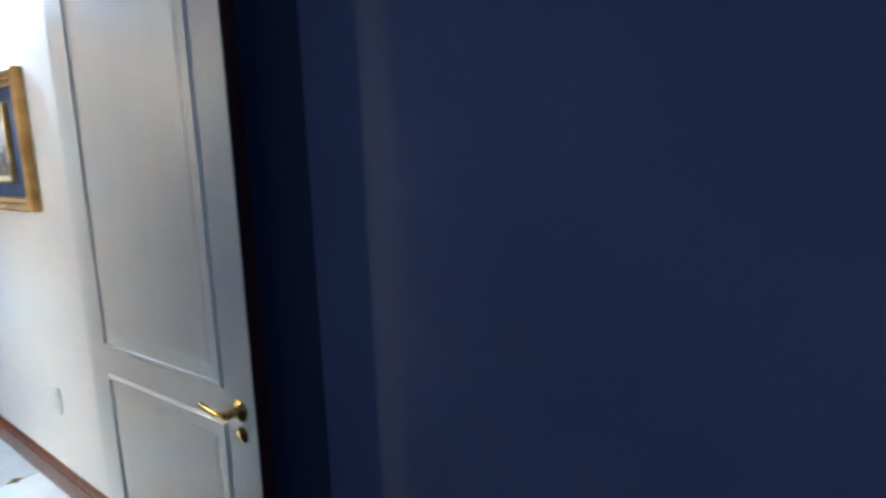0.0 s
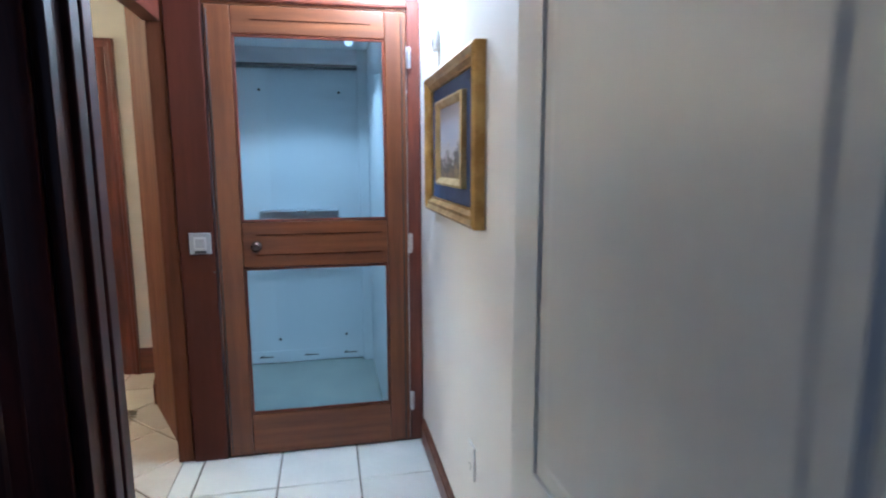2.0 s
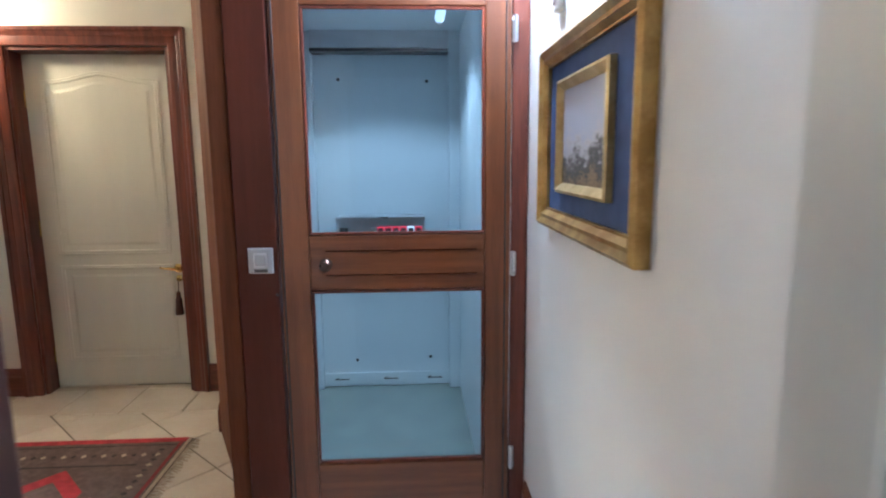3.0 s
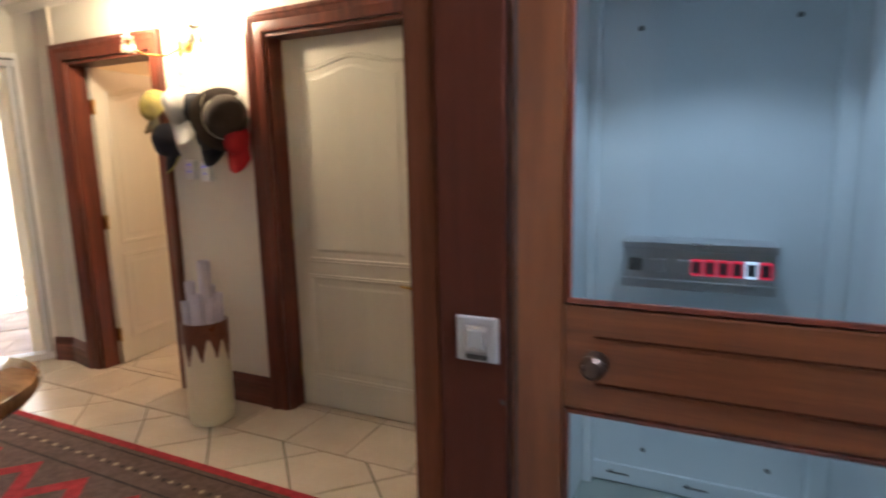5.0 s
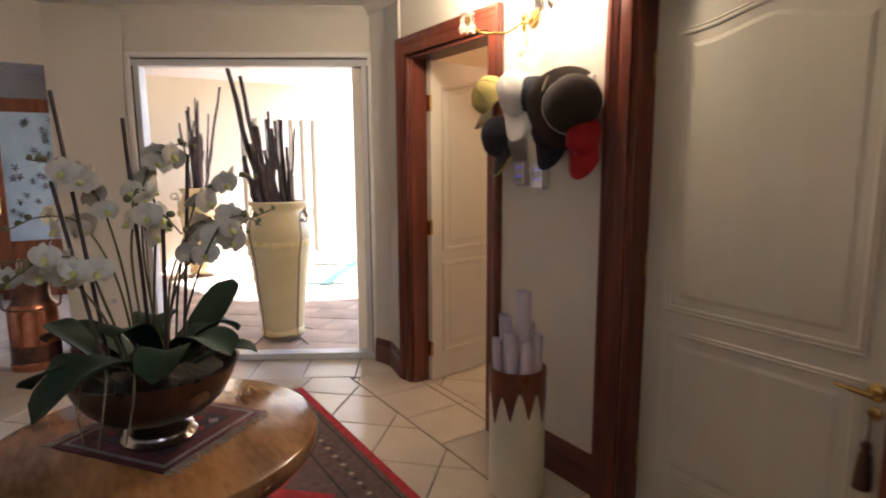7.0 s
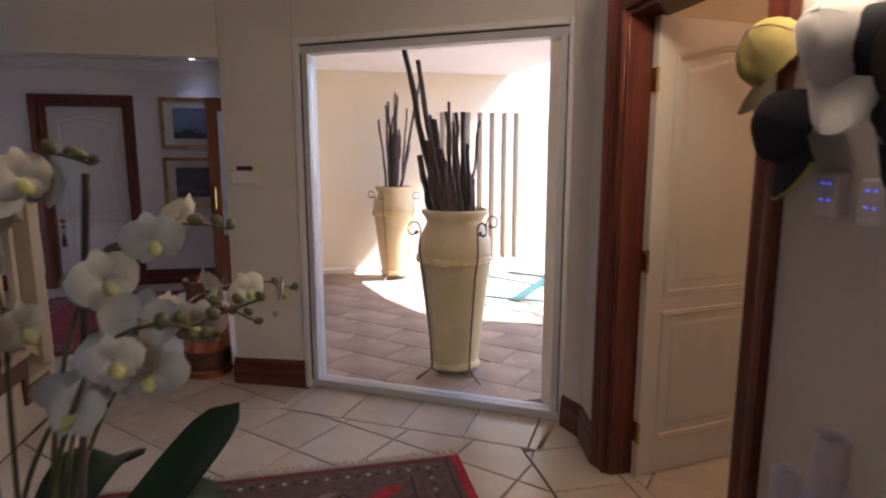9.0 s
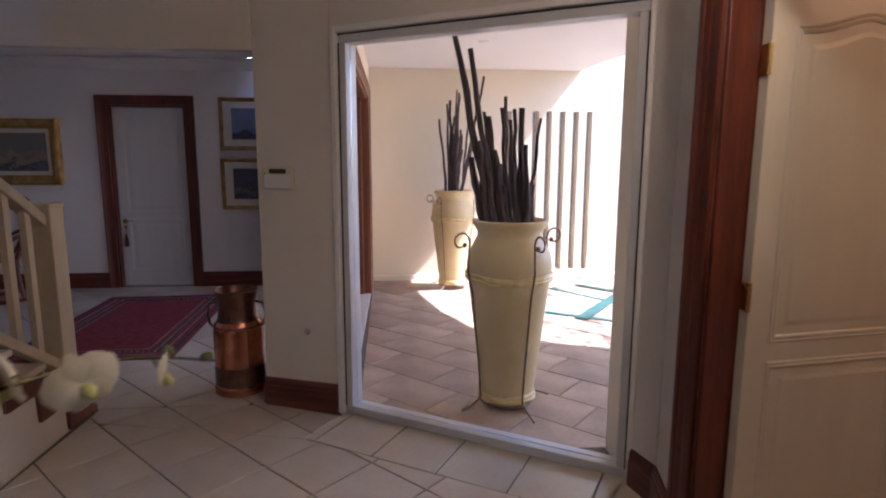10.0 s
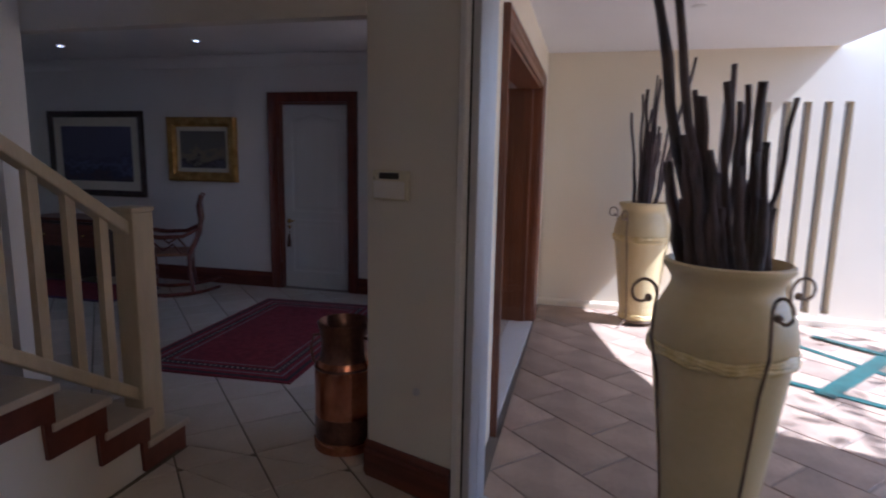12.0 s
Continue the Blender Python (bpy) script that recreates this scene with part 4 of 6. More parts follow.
BOWL = Vector((-2.222, 4.37, TZ + 0.006))
bowl = thing("footed_bowl", BOWL, "tarnished silver footed bowl on the woven mat", "bowl")
part("foot", lathe([(0, 0.0), (0.088, 0.0), (0.090, 0.008), (0.080, 0.016), (0.076, 0.020), (0.082, 0.026), (0.074, 0.034), (0.050, 0.040), (0.044, 0.052), (0.056, 0.060), (0, 0.060)], 40), "silver", bowl, "polished silver stepped foot", 50)
part("basin", lathe([(0.05, 0.056), (0.09, 0.062), (0.130, 0.080), (0.162, 0.110), (0.184, 0.148), (0.194, 0.180), (0.202, 0.189), (0.203, 0.193), (0.196, 0.194), (0.187, 0.182), (0.176, 0.150), (0.150, 0.112), (0.11, 0.090), (0.0, 0.080)], 56), "pewter", bowl, "", 50)

orchid = thing("orchid", BOWL + Vector((0.028, -0.004, -0.006)), "white moth orchids with dark leaves filling the bowl", "plant")
rnd = random.Random(11)
bm = lathe([(0, 0.190), (0.06, 0.194), (0.12, 0.186), (0.160, 0.178), (0.154, 0.166), (0, 0.15)], 28, None, (-0.028, 0.004, 0))
for v in bm.verts:
    v.co += Vector((rnd.uniform(-.006, .006), rnd.uniform(-.006, .006), rnd.uniform(-.01, .01)))
part("moss", bm, "moss", orchid)


def leaf_bm(base, mid, tip, width):
    bm = bmesh.new()
    base, mid, tip = Vector(base), Vector(mid), Vector(tip)
    rows = []
    n = 12
    for i in range(n + 1):
        u = i / n
        p = base * (1 - u) ** 2 + mid * 2 * u * (1 - u) + tip * u * u
        d = ((mid - base) * (1 - u) + (tip - mid) * u).normalized()
        side = d.cross(Vector((0, 0, 1)))
        side = side.normalized() if side.length > 0.05 else Vector((0.6, 0.8, 0))
        up = side.cross(d).normalized()
        w = width * (0.30 + 0.70 * math.sin(math.pi * min(1, u * 0.62 + 0.14))) * (1 if u < 0.8 else math.sqrt(max(0.0, 1 - ((u - 0.8) / 0.2) ** 2)) * 0.97 + 0.03)
        row = []
        for k, f in enumerate((-1, -0.5, 0, 0.5, 1)):
            row.append(bm.verts.new(p + side * w * f + up * (abs(f) * w * 0.28)))
        for k, f in enumerate((1, 0.5, 0, -0.5, -1)):
            row.append(bm.verts.new(p + side * w * f + up * (abs(f) * w * 0.28 - 0.0028)))
        rows.append(row)
    for a, b in zip(rows, rows[1:]):
        for k in range(10):
            j = (k + 1) % 10
            bm.faces.new((a[k], a[j], b[j], b[k]))
    bm.faces.new(rows[0][::-1])
    bm.faces.new(rows[-1])
    return bm


LEAVES = [((-0.02, 0.07, 0.20), (-0.09, 0.15, 0.27), (-0.175, 0.24, 0.365), 0.042), ((0.05, -0.08, 0.22), (0.10, -0.20, 0.30), (0.05, -0.245, 0.215), 0.047),
          ((0.08, -0.03, 0.22), (0.16, -0.14, 0.33), (0.20, -0.24, 0.19), 0.046), ((0.08, 0.03, 0.22), (0.18, 0.02, 0.34), (0.24, -0.03, 0.24), 0.043),
          ((0.0, 0.05, 0.22), (0.10, 0.10, 0.33), (0.20, 0.14, 0.26), 0.042), ((-0.05, 0.06, 0.22), (-0.09, 0.16, 0.31), (-0.10, 0.23, 0.23), 0.038),
          ((-0.06, -0.05, 0.22), (-0.12, -0.15, 0.33), (-0.16, -0.22, 0.26), 0.044), ((-0.08, 0.0, 0.22), (-0.18, 0.03, 0.33), (-0.25, 0.05, 0.25), 0.043),
          ((0.03, -0.10, 0.21), (0.03, -0.16, 0.32), (-0.02, -0.20, 0.34), 0.036), ((0.06, 0.09, 0.21), (0.10, 0.17, 0.27), (0.11, 0.225, 0.225), 0.030),
          ((0.02, 0.0, 0.22), (0.07, -0.05, 0.36), (0.15, -0.09, 0.33), 0.040)]
for a, b, c, w in LEAVES:
    part("leaf", leaf_bm(a, b, c, w * 1.2), "leaf", orchid, "", 60)


def flower_mesh(name, scale=1.0):
    bm = bmesh.new()

    def petal(ang, length, width, lift):
        c, q = math.cos(ang), math.sin(ang)
        rows = []
        for i in range(6):
            u = i / 5
            w = width * math.sin(math.pi * (0.12 + 0.84 * u)) ** 0.75
            z = lift * math.sin(u * math.pi * 0.8) - 0.18 * length * u * u
            rows.append([bm.verts.new((c * length * u - q * w * f, q * length * u + c * w * f, z - 0.22 * w * abs(f))) for f in (-1, -0.4, 0.4, 1)])
        for a, b in zip(rows, rows[1:]):
            for k in range(3):
                bm.faces.new((a[k], a[k + 1], b[k + 1], b[k]))
    for ang, ln, wd in ((0.15, 0.040, 0.026), (math.pi - 0.15, 0.040, 0.026), (math.pi / 2, 0.036, 0.014), (-math.pi * 0.30, 0.034, 0.013), (-math.pi * 0.70, 0.034, 0.013)):
        petal(ang, ln * scale, wd * scale, 0.008)
    me = finish(bm, name, "petal", 80)
    return me


def lip_mesh(name):
    bm = lathe([(0, 0.0), (0.006, 0.002), (0.008, 0.008), (0.005, 0.015), (0, 0.017)], 8)
    for v in bm.verts:
        v.co.y -= 0.006 + v.co.z * 0.5
    return finish(bm, name, "lip", 80)


FL, LIP = [flower_mesh("flower", k) for k in (0.72, 0.86, 0.98)], lip_mesh("lip")
bud_me = finish(lathe([(0, -0.009), (0.006, -0.005), (0.008, 0.001), (0.005, 0.008), (0, 0.011)], 8), "bud", "bud", 80)


def spray(pts, first, count, buds, seed):
    """One flower stem: an arch through points, flowers along its outer part, buds at the tip."""
    r = random.Random(seed)
    P = [Vector(p) for p in pts]
    curve = []
    for i in range(33):
        u = i / 32 * (len(P) - 1)
        k = min(int(u), len(P) - 2)
        f = u - k
        p0, p1, p2, p3 = P[max(k - 1, 0)], P[k], P[k + 1], P[min(k + 2, len(P) - 1)]
        curve.append(0.5 * ((2 * p1) + (p2 - p0) * f + (2 * p0 - 5 * p1 + 4 * p2 - p3) * f * f + (3 * p1 - p0 - 3 * p2 + p3) * f ** 3))
    st = part("flower_stem", tube(curve, [0.0034 - 0.0018 * i / 32 for i in range(33)], 6), "stem", orchid, "", 60)
    total = count + buds
    for i in range(total):
        u = first + (1 - first) * i / max(1, total - 1)
        k = min(31, int(u * 32))
        p = curve[k].lerp(curve[k + 1], u * 32 - k)
        d = (curve[k + 1] - curve[k]).normalized()
        side = d.cross(Vector((0, 0, 1))).normalized() * (1 if i % 2 else -1)
        if i < count:
            off = side * r.uniform(0.012, 0.03) + Vector((0, 0, r.uniform(-0.03, 0.012)))
            q = p + off
            face = (side * 0.7 + d * 0.3 + Vector((r.uniform(-0.5, 0.9), r.uniform(-0.5, 0.5), r.uniform(-0.35, 0.2)))).normalized()
            ob = new("flower", FL[r.randrange(3)])
            ob.parent = orchid
            ob.matrix_local = Matrix.Translation(q) @ face.to_track_quat("Z", "Y").to_matrix().to_4x4() @ Matrix.Rotation(r.uniform(-0.4, 0.4), 4, "Z")
            lp = new("lip", LIP)
            lp.parent = ob
            part("pedicel", tube([p, p.lerp(q, 0.5) + Vector((0, 0, 0.006)), q], 0.0014, 5), "stem", orchid)
        else:
            q = p + side * 0.012 + Vector((0, 0, 0.006))
            ob = new("bud", bud_me)
            ob.parent = orchid
            sc = 1.0 - 0.35 * (i - count) / max(1, buds)
            ob.matrix_local = Matrix.Translation(q) @ Matrix.Rotation(r.uniform(0, 3), 4, "X") @ Matrix.Diagonal((sc, sc, sc, 1))
            part("pedicel", tube([p, q], 0.0012, 5), "stem", orchid)


spray([(0.00, 0.05, 0.21), (0.02, 0.07, 0.42), (0.02, 0.12, 0.60), (0.01, 0.20, 0.66), (0.00, 0.27, 0.655)], 0.50, 5, 3, 1)
spray([(0.03, 0.02, 0.21), (0.05, 0.05, 0.38), (0.06, 0.12, 0.50), (0.05, 0.22, 0.55), (0.03, 0.30, 0.575)], 0.42, 4, 4, 2)
spray([(0.02, -0.03, 0.21), (0.04, -0.05, 0.45), (0.06, -0.09, 0.63), (0.05, -0.15, 0.69), (0.04, -0.20, 0.705)], 0.45, 5, 4, 3)
spray([(-0.02, 0.0, 0.21), (0.0, 0.02, 0.45), (0.02, 0.03, 0.60), (0.08, -0.01, 0.64), (0.15, -0.03, 0.60)], 0.45, 5, 2, 4)
spray([(0.03, -0.06, 0.21), (0.06, -0.10, 0.36), (0.08, -0.18, 0.48), (0.09, -0.27, 0.50), (0.10, -0.35, 0.47)], 0.45, 6, 3, 5)
spray([(0.0, 0.03, 0.21), (0.05, 0.0, 0.38), (0.11, -0.01, 0.56), (0.18, 0.02, 0.59), (0.23, 0.05, 0.55)], 0.45, 4, 3, 6)
spray([(-0.03, 0.04, 0.21), (-0.06, 0.06, 0.40), (-0.10, 0.13, 0.52), (-0.13, 0.22, 0.53), (-0.14, 0.28, 0.50)], 0.45, 4, 4, 7)
spray([(-0.04, -0.03, 0.21), (-0.08, -0.06, 0.42), (-0.12, -0.12, 0.55), (-0.16, -0.20, 0.57), (-0.18, -0.27, 0.54)], 0.45, 4, 3, 8)
spray([(0.05, 0.04, 0.21), (0.08, 0.09, 0.40), (0.10, 0.15, 0.54), (0.09, 0.21, 0.57), (0.07, 0.26, 0.54)], 0.50, 3, 4, 9)
spray([(0.02, -0.01, 0.21), (0.04, -0.03, 0.50), (0.03, 0.02, 0.68), (0.01, 0.08, 0.74), (0.0, 0.13, 0.73)], 0.50, 5, 4, 10)
spray([(-0.02, 0.03, 0.21), (-0.10, 0.08, 0.40), (-0.23, 0.16, 0.51), (-0.39, 0.25, 0.51), (-0.52, 0.32, 0.46)], 0.48, 6, 3, 21)
spray([(0.05, -0.05, 0.21), (0.12, -0.09, 0.38), (0.17, -0.13, 0.50), (0.20, -0.20, 0.51), (0.22, -0.26, 0.47)], 0.45, 5, 4, 12)
for k, (a, b) in enumerate((((0.0, -0.09, 0.2), (-0.01, -0.155, 0.855)), ((0.0, 0.0, 0.2), (0.0, -0.022, 0.80)), ((0.0, 0.07, 0.2), (-0.02, 0.115, 0.72)), ((0.06, -0.10, 0.2), (0.02, -0.17, 0.66)), ((0.08, 0.02, 0.2), (0.12, 0.03, 0.56)))):
    part("stake", tube([a, b], 0.0045, 7), "stick", orchid, "thin brown bamboo stake", 60)
for k in range(3):
    r = random.Random(40 + k)
    a = -0.9 + k * 0.3
    x, y = 0.17 * math.cos(a), 0.17 * math.sin(a)
    part("root", tube([(x * 0.8, y * 0.8, 0.21), (x * 1.10, y * 1.10, 0.25), (x * 1.25, y * 1.25, r.uniform(0.14, 0.22)), (x * 1.3, y * 1.3 + r.uniform(-.02, .02), r.uniform(0.08, 0.18))], [0.003, 0.003, 0.0025, 0.0015], 5), "stem", orchid)

# ---- foyer: vase, caps, sconce ----
vase = thing("floor_vase", (-2.405, 5.735, 0), "tall cream cylinder vase with brown zigzag glaze", "vase")
R = 0.117
part("body", lathe([(0, 0), (R - 0.012, 0), (R - 0.002, 0.012), (R, 0.03), (R, 0.48), (R - 0.001, 0.482), (0, 0.48)], 48), "vase_cream", vase, "", 40)
bm = bmesh.new()
n = 90
for i in range(n):
    a0, a1 = 2 * math.pi * i / n, 2 * math.pi * (i + 1) / n

    def low(a):
        ph = (a * 10 / (2 * math.pi)) % 1.0
        return 0.475 - 0.135 * (1 - abs(2 * ph - 1)) ** 1.3 - 0.02 * math.sin(a * 3)
    vs = [bm.verts.new(((R + 0.0025) * math.cos(a), (R + 0.0025) * math.sin(a), z)) for a, z in ((a0, low(a0)), (a1, low(a1)), (a1, 0.555), (a0, 0.555))]
    bm.faces.new(vs)
part("zigzag_band", bm, "vase_brown", vase, "brown zigzag glaze", 60)
part("lip", lathe([(R + 0.001, 0.48), (R + 0.0022, 0.548), (R, 0.560), (R - 0.008, 0.562), (R - 0.012, 0.552), (R - 0.012, 0.49), (0, 0.485)], 48), "vase_brown", vase, "brown glazed lip", 40)


def paper_roll(dx, dy, r, top, lean, seed):
    """A rolled sheet standing in the vase: a spiral wall, open at the top."""
    ob = thing("paper_roll", (-2.405 + dx, 5.735 + dy, 0.487), "pale lilac-white rolled paper standing in the floor vase", "paper roll", "paper rolls in the vase")
    rr = random.Random(seed)
    bm = bmesh.new()
    n, h, rows = 44, top - 0.487, []
    for i in range(n + 1):
        a = i / n * 4.4 * math.pi + seed
        d = r * (1.0 - 0.28 * i / n)
        e = h - 0.006 * (i / n) * rr.uniform(0.2, 1.0)
        rows.append([bm.verts.new((q * math.cos(a) + lean[0] * z, q * math.sin(a) + lean[1] * z, z)) for q, z in ((d, 0.0), (d, e), (d - 0.0012, e), (d - 0.0012, 0.0))])
    for p0, p1 in zip(rows, rows[1:]):
        for k in range(4):
            bm.faces.new((p0[k], p0[(k + 1) % 4], p1[(k + 1) % 4], p1[k]))
    bm.faces.new(rows[0][::-1])
    bm.faces.new(rows[-1])
    part("sheet", bm, "vase_lilac", ob, "", 50)
    return ob


for k, (dx, dy, r, top, lean) in enumerate(((0.020, 0.002, 0.034, 0.885, (0.02, 0.0)), (-0.036, -0.026, 0.030, 0.775, (-0.03, -0.02)), (0.028, -0.058, 0.028, 0.725, (0.03, -0.04)), (-0.070, 0.026, 0.028, 0.690, (-0.03, 0.0)), (-0.028, -0.082, 0.022, 0.682, (-0.01, -0.03)),
                                            (0.074, -0.022, 0.026, 0.690, (0.03, 0.0)), (0.060, 0.044, 0.026, 0.705, (0.02, 0.02)), (-0.014, 0.066, 0.028, 0.735, (0.0, 0.03)), (-0.076, -0.040, 0.020, 0.668, (-0.03, -0.02)))):
    paper_roll(dx, dy, r, top, lean, k + 1)


def cap_bm(r, crown, peak, squash=1.0):
    """A cap: domed crown, open below, with a curved peak to +x."""
    bm = bmesh.new()
    prof = [(r * math.cos(t), crown * math.sin(t)) for t in (math.pi / 2 * i / 8 for i in range(9))]
    lathe([(max(a, 0.0) if i < 8 else 0.0, z) for i, (a, z) in enumerate(prof)], 28, bm)
    lathe([(r, 0.0), (r - 0.004, 0.0), (r * 0.9 - 0.004, crown * 0.4), (0.0, crown - 0.006)], 28, bm)
    return bm


def peak_bm(r, peak):
    bm = bmesh.new()
    top, bot = [], []
    for i in range(15):
        a = -1.15 + 2.3 * i / 14
        inner = Vector((r * math.cos(a), r * math.sin(a), 0.002))
        reach = peak * math.cos(a * 1.05) ** 0.7 if abs(a) < 1.45 else 0
        outer = inner + Vector((reach, 0, -0.018 * math.cos(a) - 0.035 * (abs(math.sin(a)) ** 2)))
        mid = inner.lerp(outer, 0.5) + Vector((0, 0, 0.004))
        top.append([bm.verts.new(p) for p in (inner, mid, outer)])
        bot.append([bm.verts.new(p - Vector((0, 0, 0.004))) for p in (inner, mid, outer)])
    for rows, flip in ((top, 0), (bot, 1)):
        for a, b in zip(rows, rows[1:]):
            for k in range(2):
                q = (a[k], a[k + 1], b[k + 1], b[k])
                bm.faces.new(q[::-1] if flip else q)
    for a, b, c, d in zip(top, top[1:], bot, bot[1:]):
        bm.faces.new((a[2], c[2], d[2], b[2]))
    return bm


def cap(label, at, axis, down, crown_mat, peak_mat, r=0.080, crown=0.105, peak=0.085, band=None):
    """axis: where the crown points; down: about where the peak points."""
    c = Vector(axis).normalized()
    p = Vector(down)
    p = (p - c * p.dot(c)).normalized()
    q = c.cross(p)
    ob = tagged(new("cap"), label, "cap", "caps on the hooks")
    ob.matrix_world = Matrix(((p.x, q.x, c.x, at[0]), (p.y, q.y, c.y, at[1]), (p.z, q.z, c.z, at[2]), (0, 0, 0, 1)))
    bm = cap_bm(r, crown, peak)
    rr = random.Random(int(abs(at[0]) * 1000))
    for v in bm.verts:
        k = noise.noise(v.co * 16 + Vector((at[0] * 9, 0, 0))) * 0.012 + noise.noise(v.co * 40) * 0.004
        v.co = Vector((v.co.x * 1.06, v.co.y * 0.86, v.co.z)) + v.co.normalized() * k
        if v.co.x > 0:
            v.co.x += 0.16 * v.co.z * (v.co.x / r)
    part("crown", bm, crown_mat, ob, "", 60)
    pk = peak_bm(r, peak)
    for v in pk.verts:
        v.co.y *= 0.86
        v.co.x *= 1.04
    part("peak", pk, peak_mat, ob, "", 60)
    part("button", lathe([(0, crown - 0.006), (0.008, crown - 0.002), (0.006, crown + 0.004), (0, crown + 0.005)], 10), peak_mat, ob, "", 60)
    for k in range(3):
        a = k * math.pi / 3 + 0.2
        part("seam", tube([(1.07 * r * math.cos(a) * math.cos(t), 0.87 * r * math.sin(a) * math.cos(t), crown * 1.01 * math.sin(t)) for t in (math.pi * i / 14 for i in range(1, 14))], 0.0016, 5), peak_mat, ob, "", 60)
    if band:
        part("band", tube([(r * 1.04 * math.cos(a) + peak * 0.98 * math.cos(a * 1.05) ** 0.7, 0.86 * r * math.sin(a), -0.018 * math.cos(a) - 0.035 * math.sin(a) ** 2) for a in (-1.1 + 2.2 * i / 12 for i in range(13))], 0.005, 6), band, ob, "yellow peak trim", 60)
    return ob


rail = thing("hook_rail", (-2.56, YW, 1.72), "slim white hook rail on the wall under the sconce", "hook rail")
part("board", box(-0.30, -0.014, -0.022, 0.30, 0.0, 0.022, 0.004), "white_plastic", rail)
for k in range(5):
    x = -0.26 + 0.13 * k
    part("hook", tube([(x, -0.012, 0.0), (x, -0.05, -0.012), (x, -0.062, -0.002), (x, -0.064, 0.016)], 0.004, 6), "steel", rail, "steel hook", 60)
# caps hang by their backs: crowns face the room, peaks point down
cap("mustard and khaki cotton cap hanging on a hook", (-2.795, YW - 0.075, 1.690), (-0.25, -0.62, 0.55), (-0.30, -0.1, -1), "cap_yellow", "cap_khaki", 0.086, 0.115, 0.07)
cap("white cotton cap hanging on a hook", (-2.575, YW - 0.115, 1.680), (0.12, -0.75, 0.50), (0.30, -0.1, -1), "cap_white", "cap_white", 0.098, 0.125, 0.12)
cap("navy cap with yellow trim hanging low", (-2.720, YW - 0.078, 1.515), (-0.35, -0.80, 0.35), (0.1, -0.2, -1), "cap_navy", "cap_navy", 0.094, 0.11, 0.09, "cap_yellow")
cap("dark navy cap hanging beneath a brown hat", (-2.445, YW - 0.060, 1.520), (0.15, -0.72, 0.55), (0.25, -0.2, -1), "cap_navy", "cap_navy", 0.080, 0.10, 0.09)
cap("bright red cotton cap hanging beneath a brown hat", (-2.240, YW - 0.070, 1.490), (0.25, -0.72, 0.50), (0.1, -0.2, -1), "cap_red", "cap_red", 0.076, 0.10, 0.09)
hat = tagged(new("brimmed_hat"), "dark brown felt hat with pale cord band", "hat", "caps on the hooks")
hat.matrix_world = look((-2.310, YW - 0.085, 1.615), (-2.310 - 0.80, YW - 0.085 + 0.55, 1.615 - 0.18)) @ Matrix.Diagonal((1.08, 1.08, 1.12, 1))
part("crown", lathe([(0.10, 0.0), (0.102, 0.03), (0.096, 0.08), (0.078, 0.125), (0.045, 0.145), (0, 0.14)], 32), "cap_brown", hat, "", 60)
part("brim", lathe([(0.098, 0.004), (0.125, 0.0), (0.150, -0.006), (0.158, -0.014), (0.152, -0.018), (0.125, -0.008), (0.098, -0.004)], 36, None, (0, 0, 0), 0.04), "cap_brown", hat, "", 60)
part("cord", lathe([(0.1035, 0.004), (0.1065, 0.008), (0.1035, 0.014)], 32), "cream_mat", hat, "pale cord band", 60)
hat2 = tagged(new("sun_hat"), "dark folded sun hat with a pale edge", "hat", "caps on the hooks")
hat2.matrix_world = look((-2.475, YW - 0.080, 1.665), (-2.475 + 0.75, YW - 0.08 + 0.55, 1.655 - 0.25))
part("crown", lathe([(0.082, 0.0), (0.084, 0.04), (0.07, 0.09), (0.03, 0.105), (0, 0.104)], 28), "cap_navy", hat2, "", 60)
part("brim", lathe([(0.080, 0.004), (0.115, -0.008), (0.128, -0.016), (0.122, -0.020), (0.080, -0.002)], 32, None, (0, 0, 0), 0.05), "cap_navy", hat2, "", 60)
part("edging", lathe([(0.126, -0.014), (0.131, -0.017), (0.126, -0.021)], 32, None, (0, 0, 0), 0.05), "cream_mat", hat2, "pale bound edge", 60)

for k, x in enumerate((-2.665, -2.545)):
    ob = thing("plug_adapter", (x, YW, 1.352 - 0.012 * k), "white plug-in box with tiny blue lights on the wall", "plug adapter", "white plug boxes")
    part("case", box(-0.034, -0.038, -0.055, 0.034, 0.0, 0.055, 0.008), "white_plastic", ob)
    for dx, dz in ((-0.010, 0.028), (0.010, 0.028), (-0.010, -0.012), (0.010, -0.012)):
        part("light", lathe([(0, 0), (0.004, 0.0), (0.003, 0.003), (0, 0.003)], 8, None, (0, 0, 0)), "blue_light", ob, "blue indicator light").matrix_local = pose(dx, -0.038, dz, 90)

